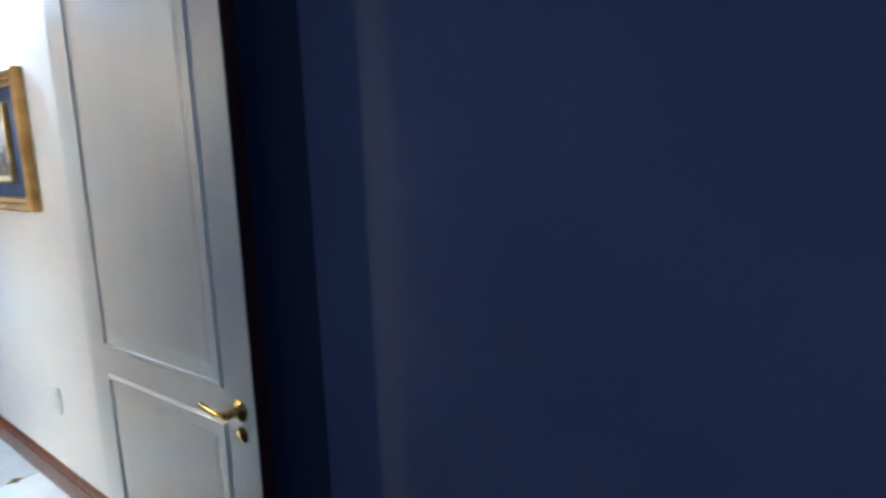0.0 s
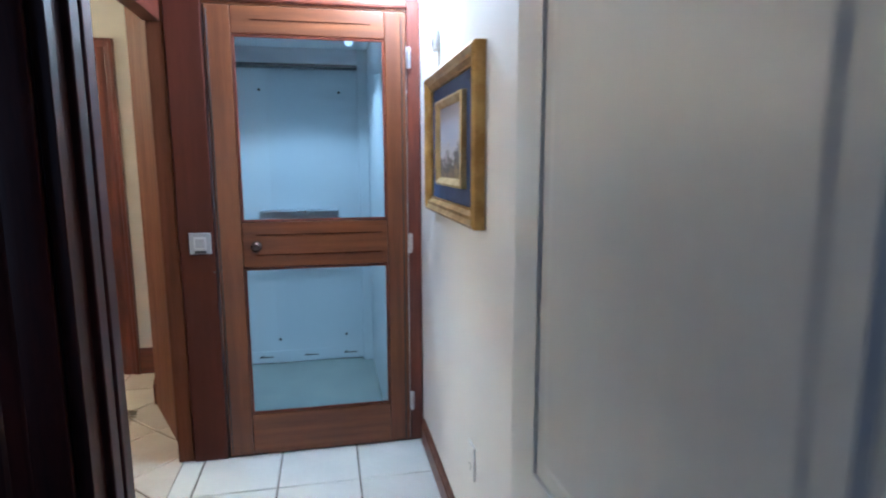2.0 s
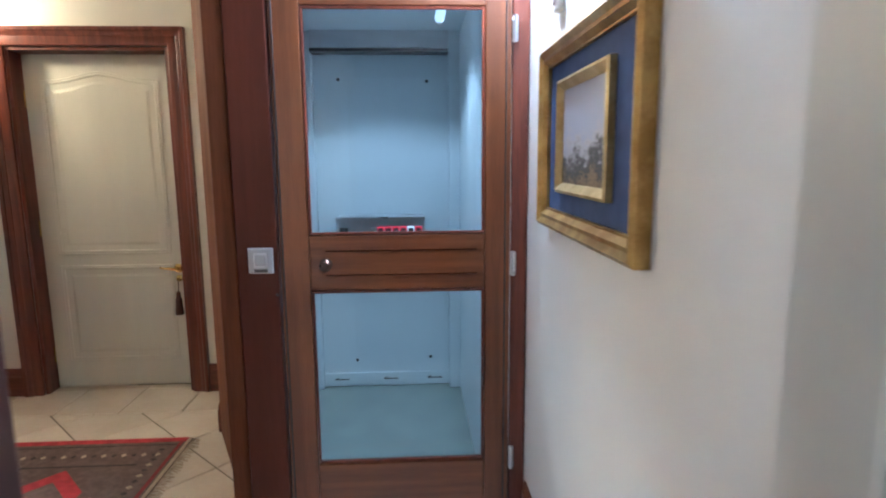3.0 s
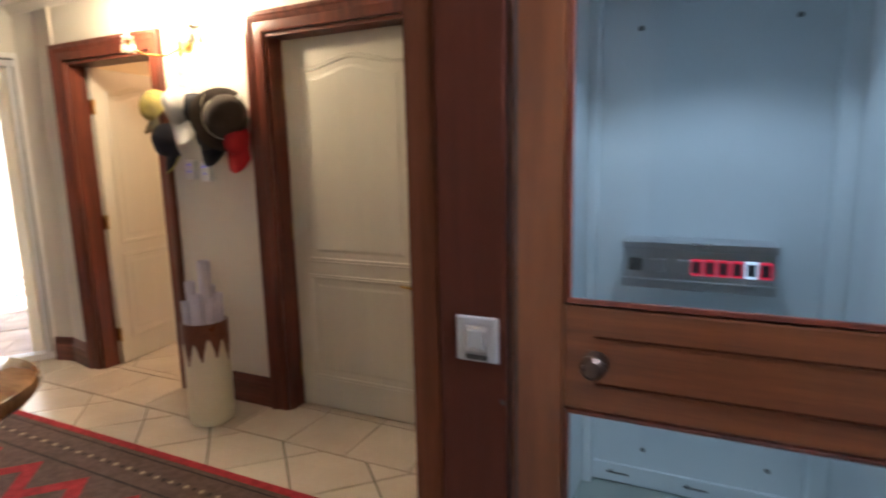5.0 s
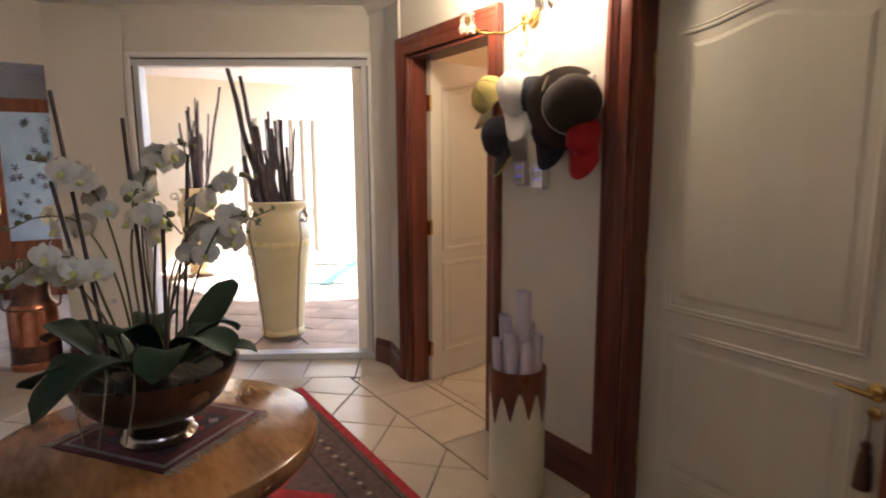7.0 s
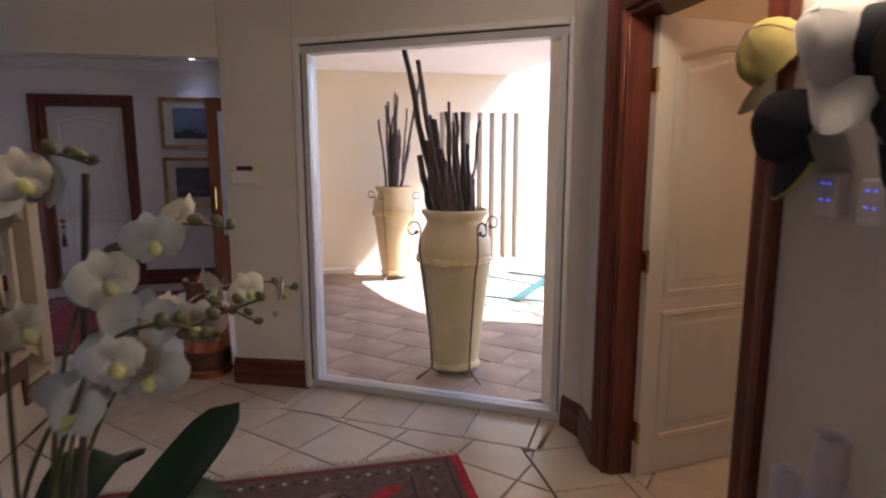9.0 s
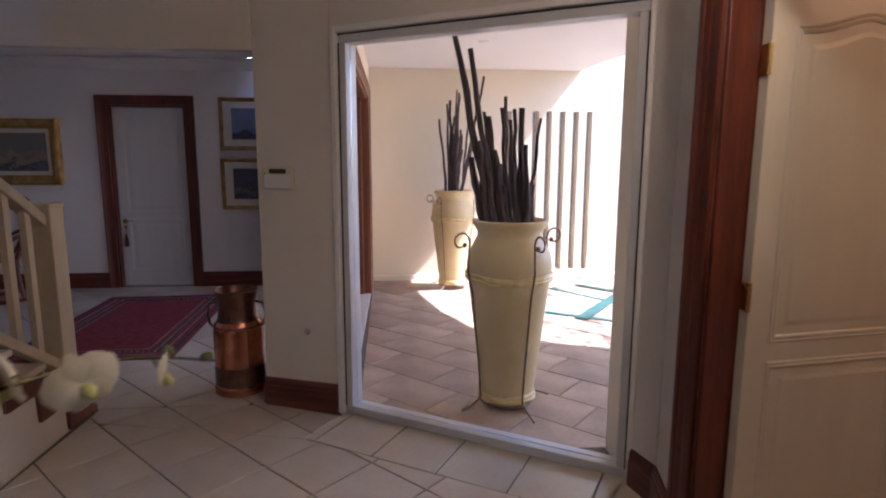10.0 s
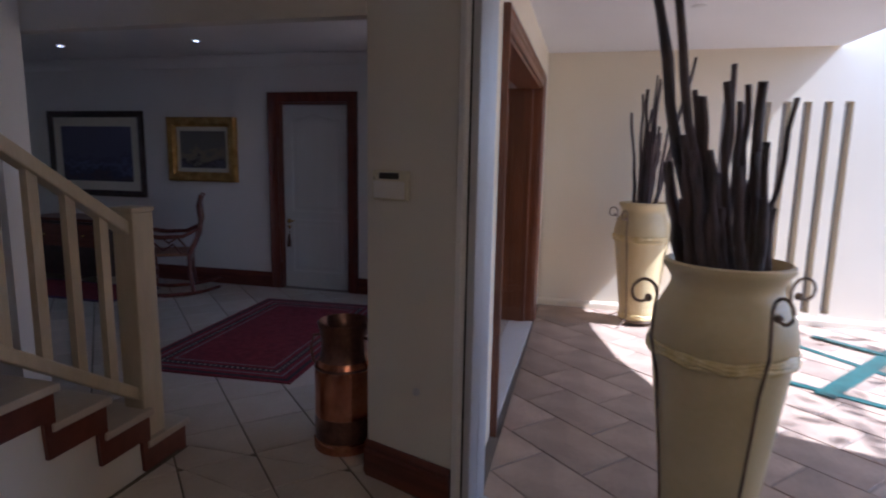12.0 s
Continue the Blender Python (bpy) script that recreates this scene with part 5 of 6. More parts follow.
sconce = thing("wall_sconce", (-2.62, YW, 2.02), "gilt two-arm wall sconce with crystal drops, lit", "wall lamp")
part("backplate", lathe([(0, 0), (0.035, 0.0), (0.04, 0.008), (0.028, 0.016), (0.012, 0.024), (0, 0.026)], 24), "brass", sconce, "", 50).matrix_local = pose(0, 0, 0, 90)
part("spindle", lathe([(0, -0.07), (0.006, -0.06), (0.014, -0.045), (0.007, -0.03), (0.012, -0.01), (0.016, 0.012), (0.008, 0.03), (0.014, 0.05), (0.006, 0.08), (0.009, 0.10), (0, 0.12)], 16, None, (0, -0.06, 0)), "brass", sconce, "", 60)
for sx, ax in ((-1, -0.238), (1, 0.26)):
    part("arm", tube([(0, -0.06, -0.02), (ax * 0.3, -0.09, -0.055), (ax * 0.7, -0.15, -0.05), (ax * 0.96, -0.185, -0.01), (ax, -0.19, 0.03)], 0.006, 8), "brass", sconce, "", 60)
    part("drip_pan", lathe([(0, 0.03), (0.02, 0.032), (0.034, 0.044), (0.030, 0.046), (0.010, 0.040), (0, 0.040)], 20, None, (ax, -0.19, 0)), "crystal", sconce, "cut crystal pan", 60)
    part("candle", lathe([(0, 0.04), (0.011, 0.04), (0.011, 0.085), (0, 0.085)], 14, None, (ax, -0.19, 0)), "white_plastic", sconce, "", 40)
    b = part("bulb", lathe([(0, 0.085), (0.012, 0.092), (0.017, 0.108), (0.013, 0.130), (0.005, 0.150), (0, 0.156)], 16, None, (ax, -0.19, 0)), "lamp_glow", sconce, "glowing candle bulb", 60)
    b.visible_shadow = False
    for k in range(5):
        a = k * 2 * math.pi / 5
        px, py = ax + 0.03 * math.cos(a), -0.19 + 0.03 * math.sin(a)
        part("crystal_drop", lathe([(0, 0.042), (0.0025, 0.030), (0.002, 0.012), (0.009, -0.006), (0.011, -0.018), (0.006, -0.032), (0, -0.038)], 8, None, (px, py, -0.005)), "crystal", sconce, "clear crystal drop")
for k in range(6):
    a = k * math.pi / 3
    part("crystal_drop", lathe([(0, 0.04), (0.003, 0.02), (0.010, -0.012), (0.012, -0.026), (0.006, -0.044), (0, -0.052)], 8, None, (0.022 * math.cos(a), -0.06 + 0.022 * math.sin(a), -0.075 - 0.04 * (k % 2))), "crystal", sconce, "clear crystal drop")

for nm, at, rz in (("key_tassel", (DOOR1[1] - 0.085, 6.086, 0.60), 0), ("key_tassel", (XF - 0.066, FAR_DOOR[0] + 0.085, 0.60), 90)):
    ob = tagged(new(nm), "brown key tassel hanging from a door lock", "tassel", "key tassels")
    ob.matrix_world = pose(*at, 0, 0, rz)
    part("cord", tube([(0, -0.010, 0.085), (0.004, -0.018, 0.05), (0, -0.016, 0.0)], 0.003, 6), "tassel", ob)
    part("skirt", lathe([(0, 0.01), (0.010, 0.006), (0.014, -0.010), (0.010, -0.018), (0.018, -0.04), (0.022, -0.10), (0.024, -0.135), (0, -0.13)], 14, None, (0, -0.022, 0), 0.06), "tassel", ob, "", 60)

# ---- passage: picture, sockets, lamp ----


def framed(name, m, w, h, frame_w, depth, frame_mat, label, mats, art, art_mat, group=""):
    """A picture on a wall: x along the wall, -y out of it; origin at its centre."""
    ob = tagged(new(name), label, "picture", group)
    ob.matrix_world = m
    hw, hh = w / 2 - frame_w, h / 2 - frame_w
    prof = [(0.0, frame_w), (depth * 0.8, frame_w), (depth, frame_w * 0.82), (depth * 0.75, frame_w * 0.55), (depth * 0.8, frame_w * 0.35), (depth * 0.45, frame_w * 0.12), (depth * 0.5, 0.0), (0.0, 0.0)]
    part("frame", sweep_profile([(-hw, -hh), (-hw, hh), (hw, hh), (hw, -hh)], prof, True), frame_mat, ob, "", 40)
    part("mount", box(-hw, -0.010, -hh, hw, 0.0, hh), mats, ob)
    aw, ah = art
    part("picture_sheet", box(-aw, -0.013, -ah, aw, -0.0095, ah), art_mat, ob, "loosely painted scene")
    return ob


pic = framed("framed_picture", pose(XR, 3.985, 1.455, 0, 0, -90), 0.80, 0.525, 0.055, 0.040, "gold", "gilt framed small landscape on a navy mount", "navy_mat", (0.145, 0.115), "art_land")
part("inner_frame", sweep_profile([(-0.185, -0.125), (-0.185, 0.125), (0.185, 0.125), (0.185, -0.125)], [(0.008, 0.028), (0.026, 0.028), (0.030, 0.020), (0.018, 0.004), (0.010, 0.0), (0.008, 0.0)], True), "gold_pale", pic, "pale gilt inner frame", 40)
for ob in pic.children:
    if ob.name.startswith("picture_sheet"):
        ob.scale = (0.185 / 0.145, 1.0, 0.125 / 0.115)
outlet = thing("wall_socket", (XR, 3.712, 0.42), "small white wall socket above the skirting", "socket", rz=-90)
part("plate", box(-0.036, -0.008, -0.058, 0.036, 0.0, 0.058, 0.003), "white_plastic", outlet)
part("switch", box(-0.010, -0.011, 0.012, 0.010, -0.0075, 0.036, 0.002), "white_plastic", outlet)
for dx, dz in ((-0.010, -0.018), (0.010, -0.018), (0.0, -0.034)):
    part("hole", box(dx - 0.003, -0.0088, dz - 0.003, dx + 0.003, -0.0076, dz + 0.003), "black", outlet)
box_sw = thing("wall_sensor", (XR, 4.27, 1.85), "small white square sensor high on the wall", "sensor", rz=-90)
part("case", box(-0.028, -0.022, -0.040, 0.028, 0.0, 0.040, 0.006), "white_plastic", box_sw)
part("lens", box(-0.014, -0.026, -0.020, 0.014, -0.021, 0.008, 0.003), "steel", box_sw)
plamp = thing("passage_light", (0.43, 4.40, FOYER_Z), "bright round ceiling light in the passage", "ceiling light")
part("rim", lathe([(0, 0), (0.060, 0), (0.062, -0.010), (0.050, -0.016), (0, -0.016)], 28), "steel", plamp, "", 40)
g = part("globe", lathe([(0.0, -0.016), (0.045, -0.018), (0.052, -0.03), (0.045, -0.055), (0.02, -0.072), (0, -0.075)], 28), "spot_glow", plamp, "glowing glass globe", 60)
g.visible_shadow = False


# ---- rugs ----


def fringe(bm, x, y0, y1, side, n, seed, z=0.006, length=(0.03, 0.06)):
    r = random.Random(seed)
    for i in range(n):
        y = y0 + (y1 - y0) * (i + 0.5) / n
        e = r.uniform(*length)
        tube([(x, y, z), (x + side * e * 0.5, y + r.uniform(-0.006, 0.006), z + 0.002), (x + side * e, y + r.uniform(-0.012, 0.012), z - 0.004)], 0.0022, 4, bm)
    return bm


rug = thing("foyer_rug", (-2.50, 4.37, 0.0), "red and taupe kilim rug with zigzag field under the table", "rug")
HX, HY = 1.53, 0.985
part("base", box(-HX, -HY, 0.001, HX, HY, 0.010, 0.002), "rug_ground", rug)
for nm, b, mt in (("edge_stripe", (-HX + 0.019, HY - 0.042, HX - 0.019, HY), "rug_red"), ("edge_stripe", (-HX + 0.019, -HY, HX - 0.019, -HY + 0.042), "rug_red"), ("end_braid", (-HX, -HY + 0.002, -HX + 0.018, HY - 0.002), "rug_cream"), ("end_braid", (HX - 0.018, -HY + 0.002, HX, HY - 0.002), "rug_cream"), ("end_stripe", (-HX + 0.030, -HY + 0.045, -HX + 0.048, HY - 0.045), "rug_wine"), ("end_stripe", (HX - 0.048, -HY + 0.045, HX - 0.030, HY - 0.045), "rug_wine"),
                  ("inner_stripe", (-HX + 0.16, HY - 0.262, HX - 0.16, HY - 0.250), "rug_dark"), ("inner_stripe", (-HX + 0.16, -HY + 0.250, HX - 0.16, -HY + 0.262), "rug_dark"),
                  ("inner_stripe", (-HX + 0.05, HY - 0.075, HX - 0.05, HY - 0.066), "rug_dark"), ("inner_stripe", (-HX + 0.05, -HY + 0.066, HX - 0.05, -HY + 0.075), "rug_dark")):
    part(nm, box(b[0], b[1], 0.0098, b[2], b[3], 0.0112), mt, rug)
bm = bmesh.new()
bm2 = bmesh.new()
for sy in (-1, 1):
    for i in range(62):
        x = -HX + 0.10 + i * 0.0465
        y = sy * (HY - 0.165)
        prism([(x - 0.013, y), (x, y - 0.016), (x + 0.013, y), (x, y + 0.016)], 0.0098, 0.0112, bm if i % 2 else bm2)
for sx in (-1, 1):
    for i in range(38):
        y = -HY + 0.13 + i * 0.0465
        x = sx * (HX - 0.105)
        prism([(x - 0.016, y), (x, y - 0.013), (x + 0.016, y), (x, y + 0.013)], 0.0098, 0.0112, bm if i % 2 else bm2)
tagged(part("border_dots", bm, "rug_dark", rug, "dark border lozenges"), kind="stuff")
tagged(part("border_dots", bm2, "rug_cream", rug, "pale border lozenges"), kind="stuff")


def zig(y0, amp, wid, x0, x1, step, z0, z1):
    bm = bmesh.new()
    x, up, pts = x0, 1, []
    while x <= x1 + 1e-6:
        pts.append((x, y0 + amp * up))
        up = -up
        x += step
    rows = [[bm.verts.new((px, py + o, z)) for o, z in ((-wid, z0), (wid, z0), (wid, z1), (-wid, z1))] for px, py in pts]
    for a, b in zip(rows, rows[1:]):
        for k in range(4):
            bm.faces.new((a[k], a[(k + 1) % 4], b[(k + 1) % 4], b[k]))
    bm.faces.new(rows[0][::-1])
    bm.faces.new(rows[-1])
    return bm


for k, (yy, mt) in enumerate(((0.56, "rug_red"), (0.28, "rug_grey"), (0.0, "rug_red"), (-0.28, "rug_grey"), (-0.56, "rug_red"))):
    part("zigzag", zig(yy, 0.09, 0.048 if mt == "rug_red" else 0.03, -HX + 0.22, HX - 0.22, 0.17, 0.0098, 0.0112), mt, rug)
for k in range(16):
    for yy in (0.42, 0.14, -0.14, -0.42):
        x = -1.25 + k * 0.17
        part("lozenge", prism([(x - 0.045, yy), (x, yy - 0.055), (x + 0.045, yy), (x, yy + 0.055)], 0.0098, 0.0110), "rug_grey" if k % 2 else "rug_dark", rug)
        part("lozenge_heart", prism([(x - 0.018, yy), (x, yy - 0.024), (x + 0.018, yy), (x, yy + 0.024)], 0.0110, 0.0118), "rug_red" if k % 2 else "rug_cream", rug)
for sd in (-1, 1):
    tagged(part("fringe", fringe(bmesh.new(), sd * HX, -HY + 0.01, HY - 0.01, sd, 150, 5 + sd), "rug_cream", rug, "knotted cream fringe"), kind="stuff")

rug2 = thing("hall_rug", (-7.06, 2.63, 0.0), "wine red hall rug with dark patterned borders", "rug", rz=3.0)
part("base", box(-1.02, -0.62, 0.001, 1.02, 0.62, 0.009, 0.002), "rug_wine", rug2)
for d, w, mt in ((0.03, 0.03, "rug_dark"), (0.10, 0.012, "rug_grey"), (0.15, 0.045, "rug_dark"), (0.23, 0.010, "rug_grey")):
    for b in ((-1.02 + d, 0.62 - d - w, 1.02 - d, 0.62 - d), (-1.02 + d, -0.62 + d, 1.02 - d, -0.62 + d + w), (-1.02 + d, -0.62 + d + w, -1.02 + d + w, 0.62 - d - w), (1.02 - d - w, -0.62 + d + w, 1.02 - d, 0.62 - d - w)):
        part("border", box(b[0], b[1], 0.0088, b[2], b[3], 0.0100), mt, rug2)
bm = bmesh.new()
for sy in (-1, 1):
    for i in range(42):
        x, y = -0.86 + i * 0.042, sy * (0.62 - 0.172)
        prism([(x - 0.010, y), (x, y - 0.013), (x + 0.010, y), (x, y + 0.013)], 0.0100, 0.0108, bm)
for sx in (-1, 1):
    for i in range(22):
        x, y = sx * (1.02 - 0.172), -0.44 + i * 0.042
        prism([(x - 0.013, y), (x, y - 0.010), (x + 0.013, y), (x, y + 0.010)], 0.0100, 0.0108, bm)
tagged(part("border_motif", bm, "rug_cream", rug2, "pale border motif"), kind="stuff")
runner = thing("small_rug", (-7.75, -0.15, 0.0), "small purple rug by the hall chair", "rug")
part("base", box(-0.35, -0.75, 0.001, 0.35, 0.75, 0.008, 0.002), "rug_purple", runner)
part("border", box(-0.30, -0.70, 0.0078, 0.30, 0.70, 0.009, 0.0), "rug_wine", runner)

# ---- hall: pictures, chair, chest, can ----
framed("framed_picture", pose(XF, 0.875, 1.52, 0, 0, 90), 0.88, 0.71, 0.105, 0.060, "gold", "heavy gilt frame with a harbour scene", "cream_mat", (0.29, 0.205), "art_harbour", "hall pictures")
framed("framed_picture", pose(XF, -0.58, 1.45, 0, 0, 90), 1.35, 0.99, 0.07, 0.045, "dark_frame", "large dark framed blue picture", "cream_mat", (0.50, 0.32), "art_big", "hall pictures")
framed("framed_picture", pose(XF, 3.36, 1.84, 0, 0, 90), 0.70, 0.57, 0.04, 0.035, "gold", "gilt framed blue hill picture with cream mount", "cream_mat", (0.22, 0.17), "art_hills", "hall pictures")
framed("framed_picture", pose(XF, 3.35, 1.175, 0, 0, 90), 0.70, 0.57, 0.04, 0.035, "gold", "gilt framed dark field picture with cream mount", "cream_mat", (0.22, 0.17), "art_field", "hall pictures")

chair = thing("rocking_chair", (-8.02, 0.86, 0), "carved wooden rocking chair with curved back and cane seat", "rocking chair", rz=34)
for x in (-0.25, 0.25):
    part("rocker", tube([(x, -0.42, 0.085), (x, -0.28, 0.045), (x, -0.08, 0.020), (x, 0.12, 0.020), (x, 0.30, 0.045), (x, 0.46, 0.090)], [0.014, 0.018, 0.020, 0.020, 0.018, 0.013], 10), "chair_wood", chair, "curved rocker", 50)
    part("leg", tube([(x, -0.21, 0.035), (x * 0.96, -0.20, 0.2), (x, -0.22, 0.42), (x, -0.24, 0.63)], [0.018, 0.022, 0.024, 0.018], 10), "chair_wood", chair, "", 50)
    part("rear_leg", tube([(x * 0.9, 0.20, 0.03), (x * 0.9, 0.17, 0.22), (x * 0.88, 0.17, 0.44), (x * 0.88, 0.25, 0.60), (x * 0.87, 0.29, 0.78), (x * 0.86, 0.275, 0.94), (x * 0.86, 0.31, 1.05)], [0.02, 0.022, 0.026, 0.026, 0.022, 0.022, 0.026], 10), "chair_wood", chair, "", 50)
    part("arm", tube([(x * 0.92, 0.26, 0.70), (x * 1.05, 0.12, 0.63), (x * 1.10, -0.08, 0.625), (x * 1.10, -0.24, 0.65), (x * 1.08, -0.31, 0.63), (x * 1.06, -0.30, 0.59)], [0.018, 0.020, 0.023, 0.025, 0.023, 0.016], 10), "chair_wood", chair, "scrolled arm", 50)
    part("arm_scroll", tube([(x * 1.02, 0.10, 0.45), (x * 1.04, 0.02, 0.55), (x * 1.04, -0.07, 0.49), (x * 1.03, -0.15, 0.57)], 0.012, 8), "chair_wood", chair, "", 50)
part("seat", box(-0.235, -0.25, 0.42, 0.235, 0.19, 0.455, 0.012), "cane", chair, "woven cane seat")
for y in (-0.235, 0.175):
    part("seat_rail", box(-0.23, y - 0.018, 0.365, 0.23, y + 0.018, 0.419, 0.004), "chair_wood", chair)
for z, y in ((0.56, 0.235), (1.01, 0.30)):
    part("back_rail", box(-0.20, y - 0.014, z - 0.035, 0.20, y + 0.014, z + 0.035, 0.008), "chair_wood", chair)
bm = bmesh.new()
rows = [[bm.verts.new((x, y + d, z)) for x, d in ((-0.185, -0.006), (0.185, -0.006), (0.185, 0.006), (-0.185, 0.006))] for y, z in ((0.240, 0.595), (0.282, 0.70), (0.293, 0.80), (0.282, 0.90), (0.292, 0.976))]
for q0, q1 in zip(rows, rows[1:]):
    for k in range(4):
        bm.faces.new((q0[k], q0[(k + 1) % 4], q1[(k + 1) % 4], q1[k]))
bm.faces.new(rows[0][::-1])
bm.faces.new(rows[-1])
part("back_panel", bm, "cane", chair, "woven cane back", 50)
for z in (0.14, 0.24):
    part("stretcher", tube([(-0.245, -0.20, z), (0.245, -0.20, z)], 0.011, 8), "chair_wood", chair, "", 50)

chest = thing("low_chest", (-8.27, -0.55, 0), "dark wooden low chest under the large picture", "chest")
part("body", box(-0.25, -0.55, 0.09, 0.25, 0.55, 0.70, 0.008), "dark_frame", chest)
part("top", box(-0.27, -0.58, 0.701, 0.27, 0.58, 0.735, 0.008), "mahogany_flat", chest)
for k in range(2):
    d = part("drawer", box(0.250, -0.53 + k * 0.54, 0.42, 0.264, -0.01 + k * 0.54, 0.67, 0.004), "mahogany_flat", chest)
    part("knob", lathe([(0, 0), (0.012, 0.004), (0.015, 0.014), (0, 0.02)], 12), "brass", d, "brass knob", 50).matrix_local = pose(0.264, -0.27 + k * 0.54, 0.545, 0, 90)
for x, y in ((-0.22, -0.5), (0.22, -0.5), (-0.22, 0.5), (0.22, 0.5)):
    part("foot", lathe([(0, 0), (0.025, 0), (0.035, 0.04), (0.03, 0.09), (0, 0.09)], 14, None, (x, y, 0)), "dark_frame", chest, "", 50)

can = thing("copper_can", (-5.47, 3.955, 0), "tall tarnished copper milk can with dark neck", "milk can")
part("body", lathe([(0, 0.004), (0.148, 0.0), (0.153, 0.012), (0.150, 0.022), (0.149, 0.40), (0.145, 0.43), (0.128, 0.462), (0, 0.462)], 44), "copper", can, "", 40)
part("foot_ring", lathe([(0.148, 0.0), (0.157, 0.006), (0.157, 0.045), (0.150, 0.05)], 44), "copper", can, "", 40)
part("seam", lathe([(0.149, 0.425), (0.1525, 0.43), (0.149, 0.437)], 44), "copper_dark", can, "", 60)
part("neck", lathe([(0.128, 0.458), (0.116, 0.49), (0.113, 0.56), (0.122, 0.612), (0.134, 0.648), (0.128, 0.654), (0.112, 0.62), (0.104, 0.56), (0.10, 0.48), (0, 0.47)], 44), "copper_dark", can, "tarnished dark neck", 40)
part("patch", lathe([(0.150, 0.06), (0.1515, 0.08), (0.151, 0.17), (0.1495, 0.18)], 44), "copper_dark", can, "", 40)
for sd in (-1, 1):
    part("handle", tube([(0.02, sd * 0.112, 0.58), (0.02, sd * 0.16, 0.57), (0.02, sd * 0.175, 0.51), (0.02, sd * 0.165, 0.44), (0.02, sd * 0.146, 0.42)], 0.008, 8), "copper_dark", can, "curved side handle", 60)

key = thing("alarm_keypad", (0, 0, 0), "cream alarm keypad with dark display on the pillar", "keypad")
PU = Vector((-5.079 + 5.236, 4.606 - 4.172, 0)).normalized()
KM = Matrix.Translation(Vector((-5.236, 4.172, 0)) + PU * 0.14) @ Matrix(((PU.x, -PU.y, 0, 0), (PU.y, PU.x, 0, 0), (0, 0, 1, 0), (0, 0, 0, 1)))     # x along the face, -y out of it
key.matrix_world = KM @ pose(0, 0, 1.345)
part("case", box(-0.095, -0.026, -0.062, 0.095, 0.0, 0.062, 0.008), "vase_cream", key)
part("display", box(-0.052, -0.0275, 0.026, 0.052, -0.0255, 0.052, 0.001), "black", key)
part("flap", box(-0.082, -0.030, -0.055, 0.082, -0.0255, 0.018, 0.004), "white_plastic", key)
for k in range(3):
    part("lamp", box(-0.083, -0.0272, 0.030 - k * 0.008, -0.077, -0.0258, 0.034 - k * 0.008), "black", key)
stop = thing("door_stop", (0, 0, 0), "small round rubber stop low on the pillar", "door stop")
stop.matrix_world = KM @ pose(0.14, 0, 0.47, 90)
part("knob", lathe([(0, 0), (0.016, 0), (0.018, 0.008), (0.012, 0.02), (0, 0.024)], 18), "steel", stop, "", 50)

for k, (x, y) in enumerate(((-7.75, -0.12), (-7.75, 1.46), (-8.36, 3.42))):
    ob = thing("downlight", (x, y, HALL_Z), "small recessed downlight glowing in the hall ceiling", "downlight", "hall downlights")
    part("ring", lathe([(0.030, 0.0), (0.044, 0.0), (0.046, -0.004), (0.034, -0.010), (0.030, -0.006)], 24), "white_plastic", ob, "", 50)
    part("lamp", lathe([(0, -0.004), (0.030, -0.004), (0.030, -0.001), (0, -0.001)], 20), "spot_glow", ob, "lit lamp face")
ob = thing("downlight", (-7.2, 5.75, PATIO_Z), "small unlit downlight in the patio soffit", "downlight")
part("ring", lathe([(0, -0.012), (0.03, -0.012), (0.05, -0.004), (0.05, 0.0), (0, 0)], 24), "white_plastic", ob, "", 50)

# ---- staircase ----
RISE, RUN, NOSE0, SY0, SY1 = 0.150, 0.230, -5.21, 2.08, 3.20
stairs = thing("staircase", (0, 0, 0), "pale stone staircase with brown stepped skirting", "staircase", kind="structure")
for k in range(8):
    x0, z = NOSE0 + k * RUN, RISE * (k + 1)
    part("tread", box(x0 - 0.025, SY0, z - 0.034, x0 + RUN + 0.02, SY1 + 0.012, z, 0.006), "stair_stone", stairs)
    part("riser", box(x0, SY0, z - RISE, x0 + 0.02, SY1 - 0.002, z - 0.034), "mahogany_flat", stairs)
    part("side_skirt", prism([(x0 + 0.001, z - 0.034), (x0 + RUN + 0.001, z - 0.034), (x0 + RUN + 0.001, z - 0.034 - 0.01), (x0 + RUN + 0.001, z - RISE * 0.90), (x0 + 0.050, z - RISE * 0.90), (x0 + 0.042, max(0.0, z - RISE * 1.90)), (x0 + 0.001, max(0.0, z - RISE * 1.90))], 0, 0.018), "mahogany_flat", stairs).matrix_local = Matrix.Translation((0, SY1 + 0.004, 0)) @ Matrix.Rotation(math.pi / 2, 4, "X")
bm = bmesh.new()
prof = [(NOSE0 + 0.02, 0.0)]
for k in range(8):
    prof += [(NOSE0 + 0.02 + k * RUN, RISE * (k + 1) - 0.034), (NOSE0 + 0.02 + (k + 1) * RUN, RISE * (k + 1) - 0.034)]
prof += [(NOSE0 + 0.02 + 8 * RUN, 0.0)]
for v0, v1 in zip(prof[1:-1:2], prof[2:-1:2]):
    bx(bm, v0[0], SY0, 0.0, v1[0], SY1 - 0.016, v0[1])
part("stair_body", bm, "wall", stairs, "white plastered stair side")
rails = thing("stair_railing", (0, 0, 0), "cream painted wooden stair railing with square newel", "railing")
NX, NY = -5.035, 3.13
part("newel", box(NX - 0.062, NY - 0.055, RISE, NX + 0.062, NY + 0.055, 1.20, 0.006), "rail_paint", rails)
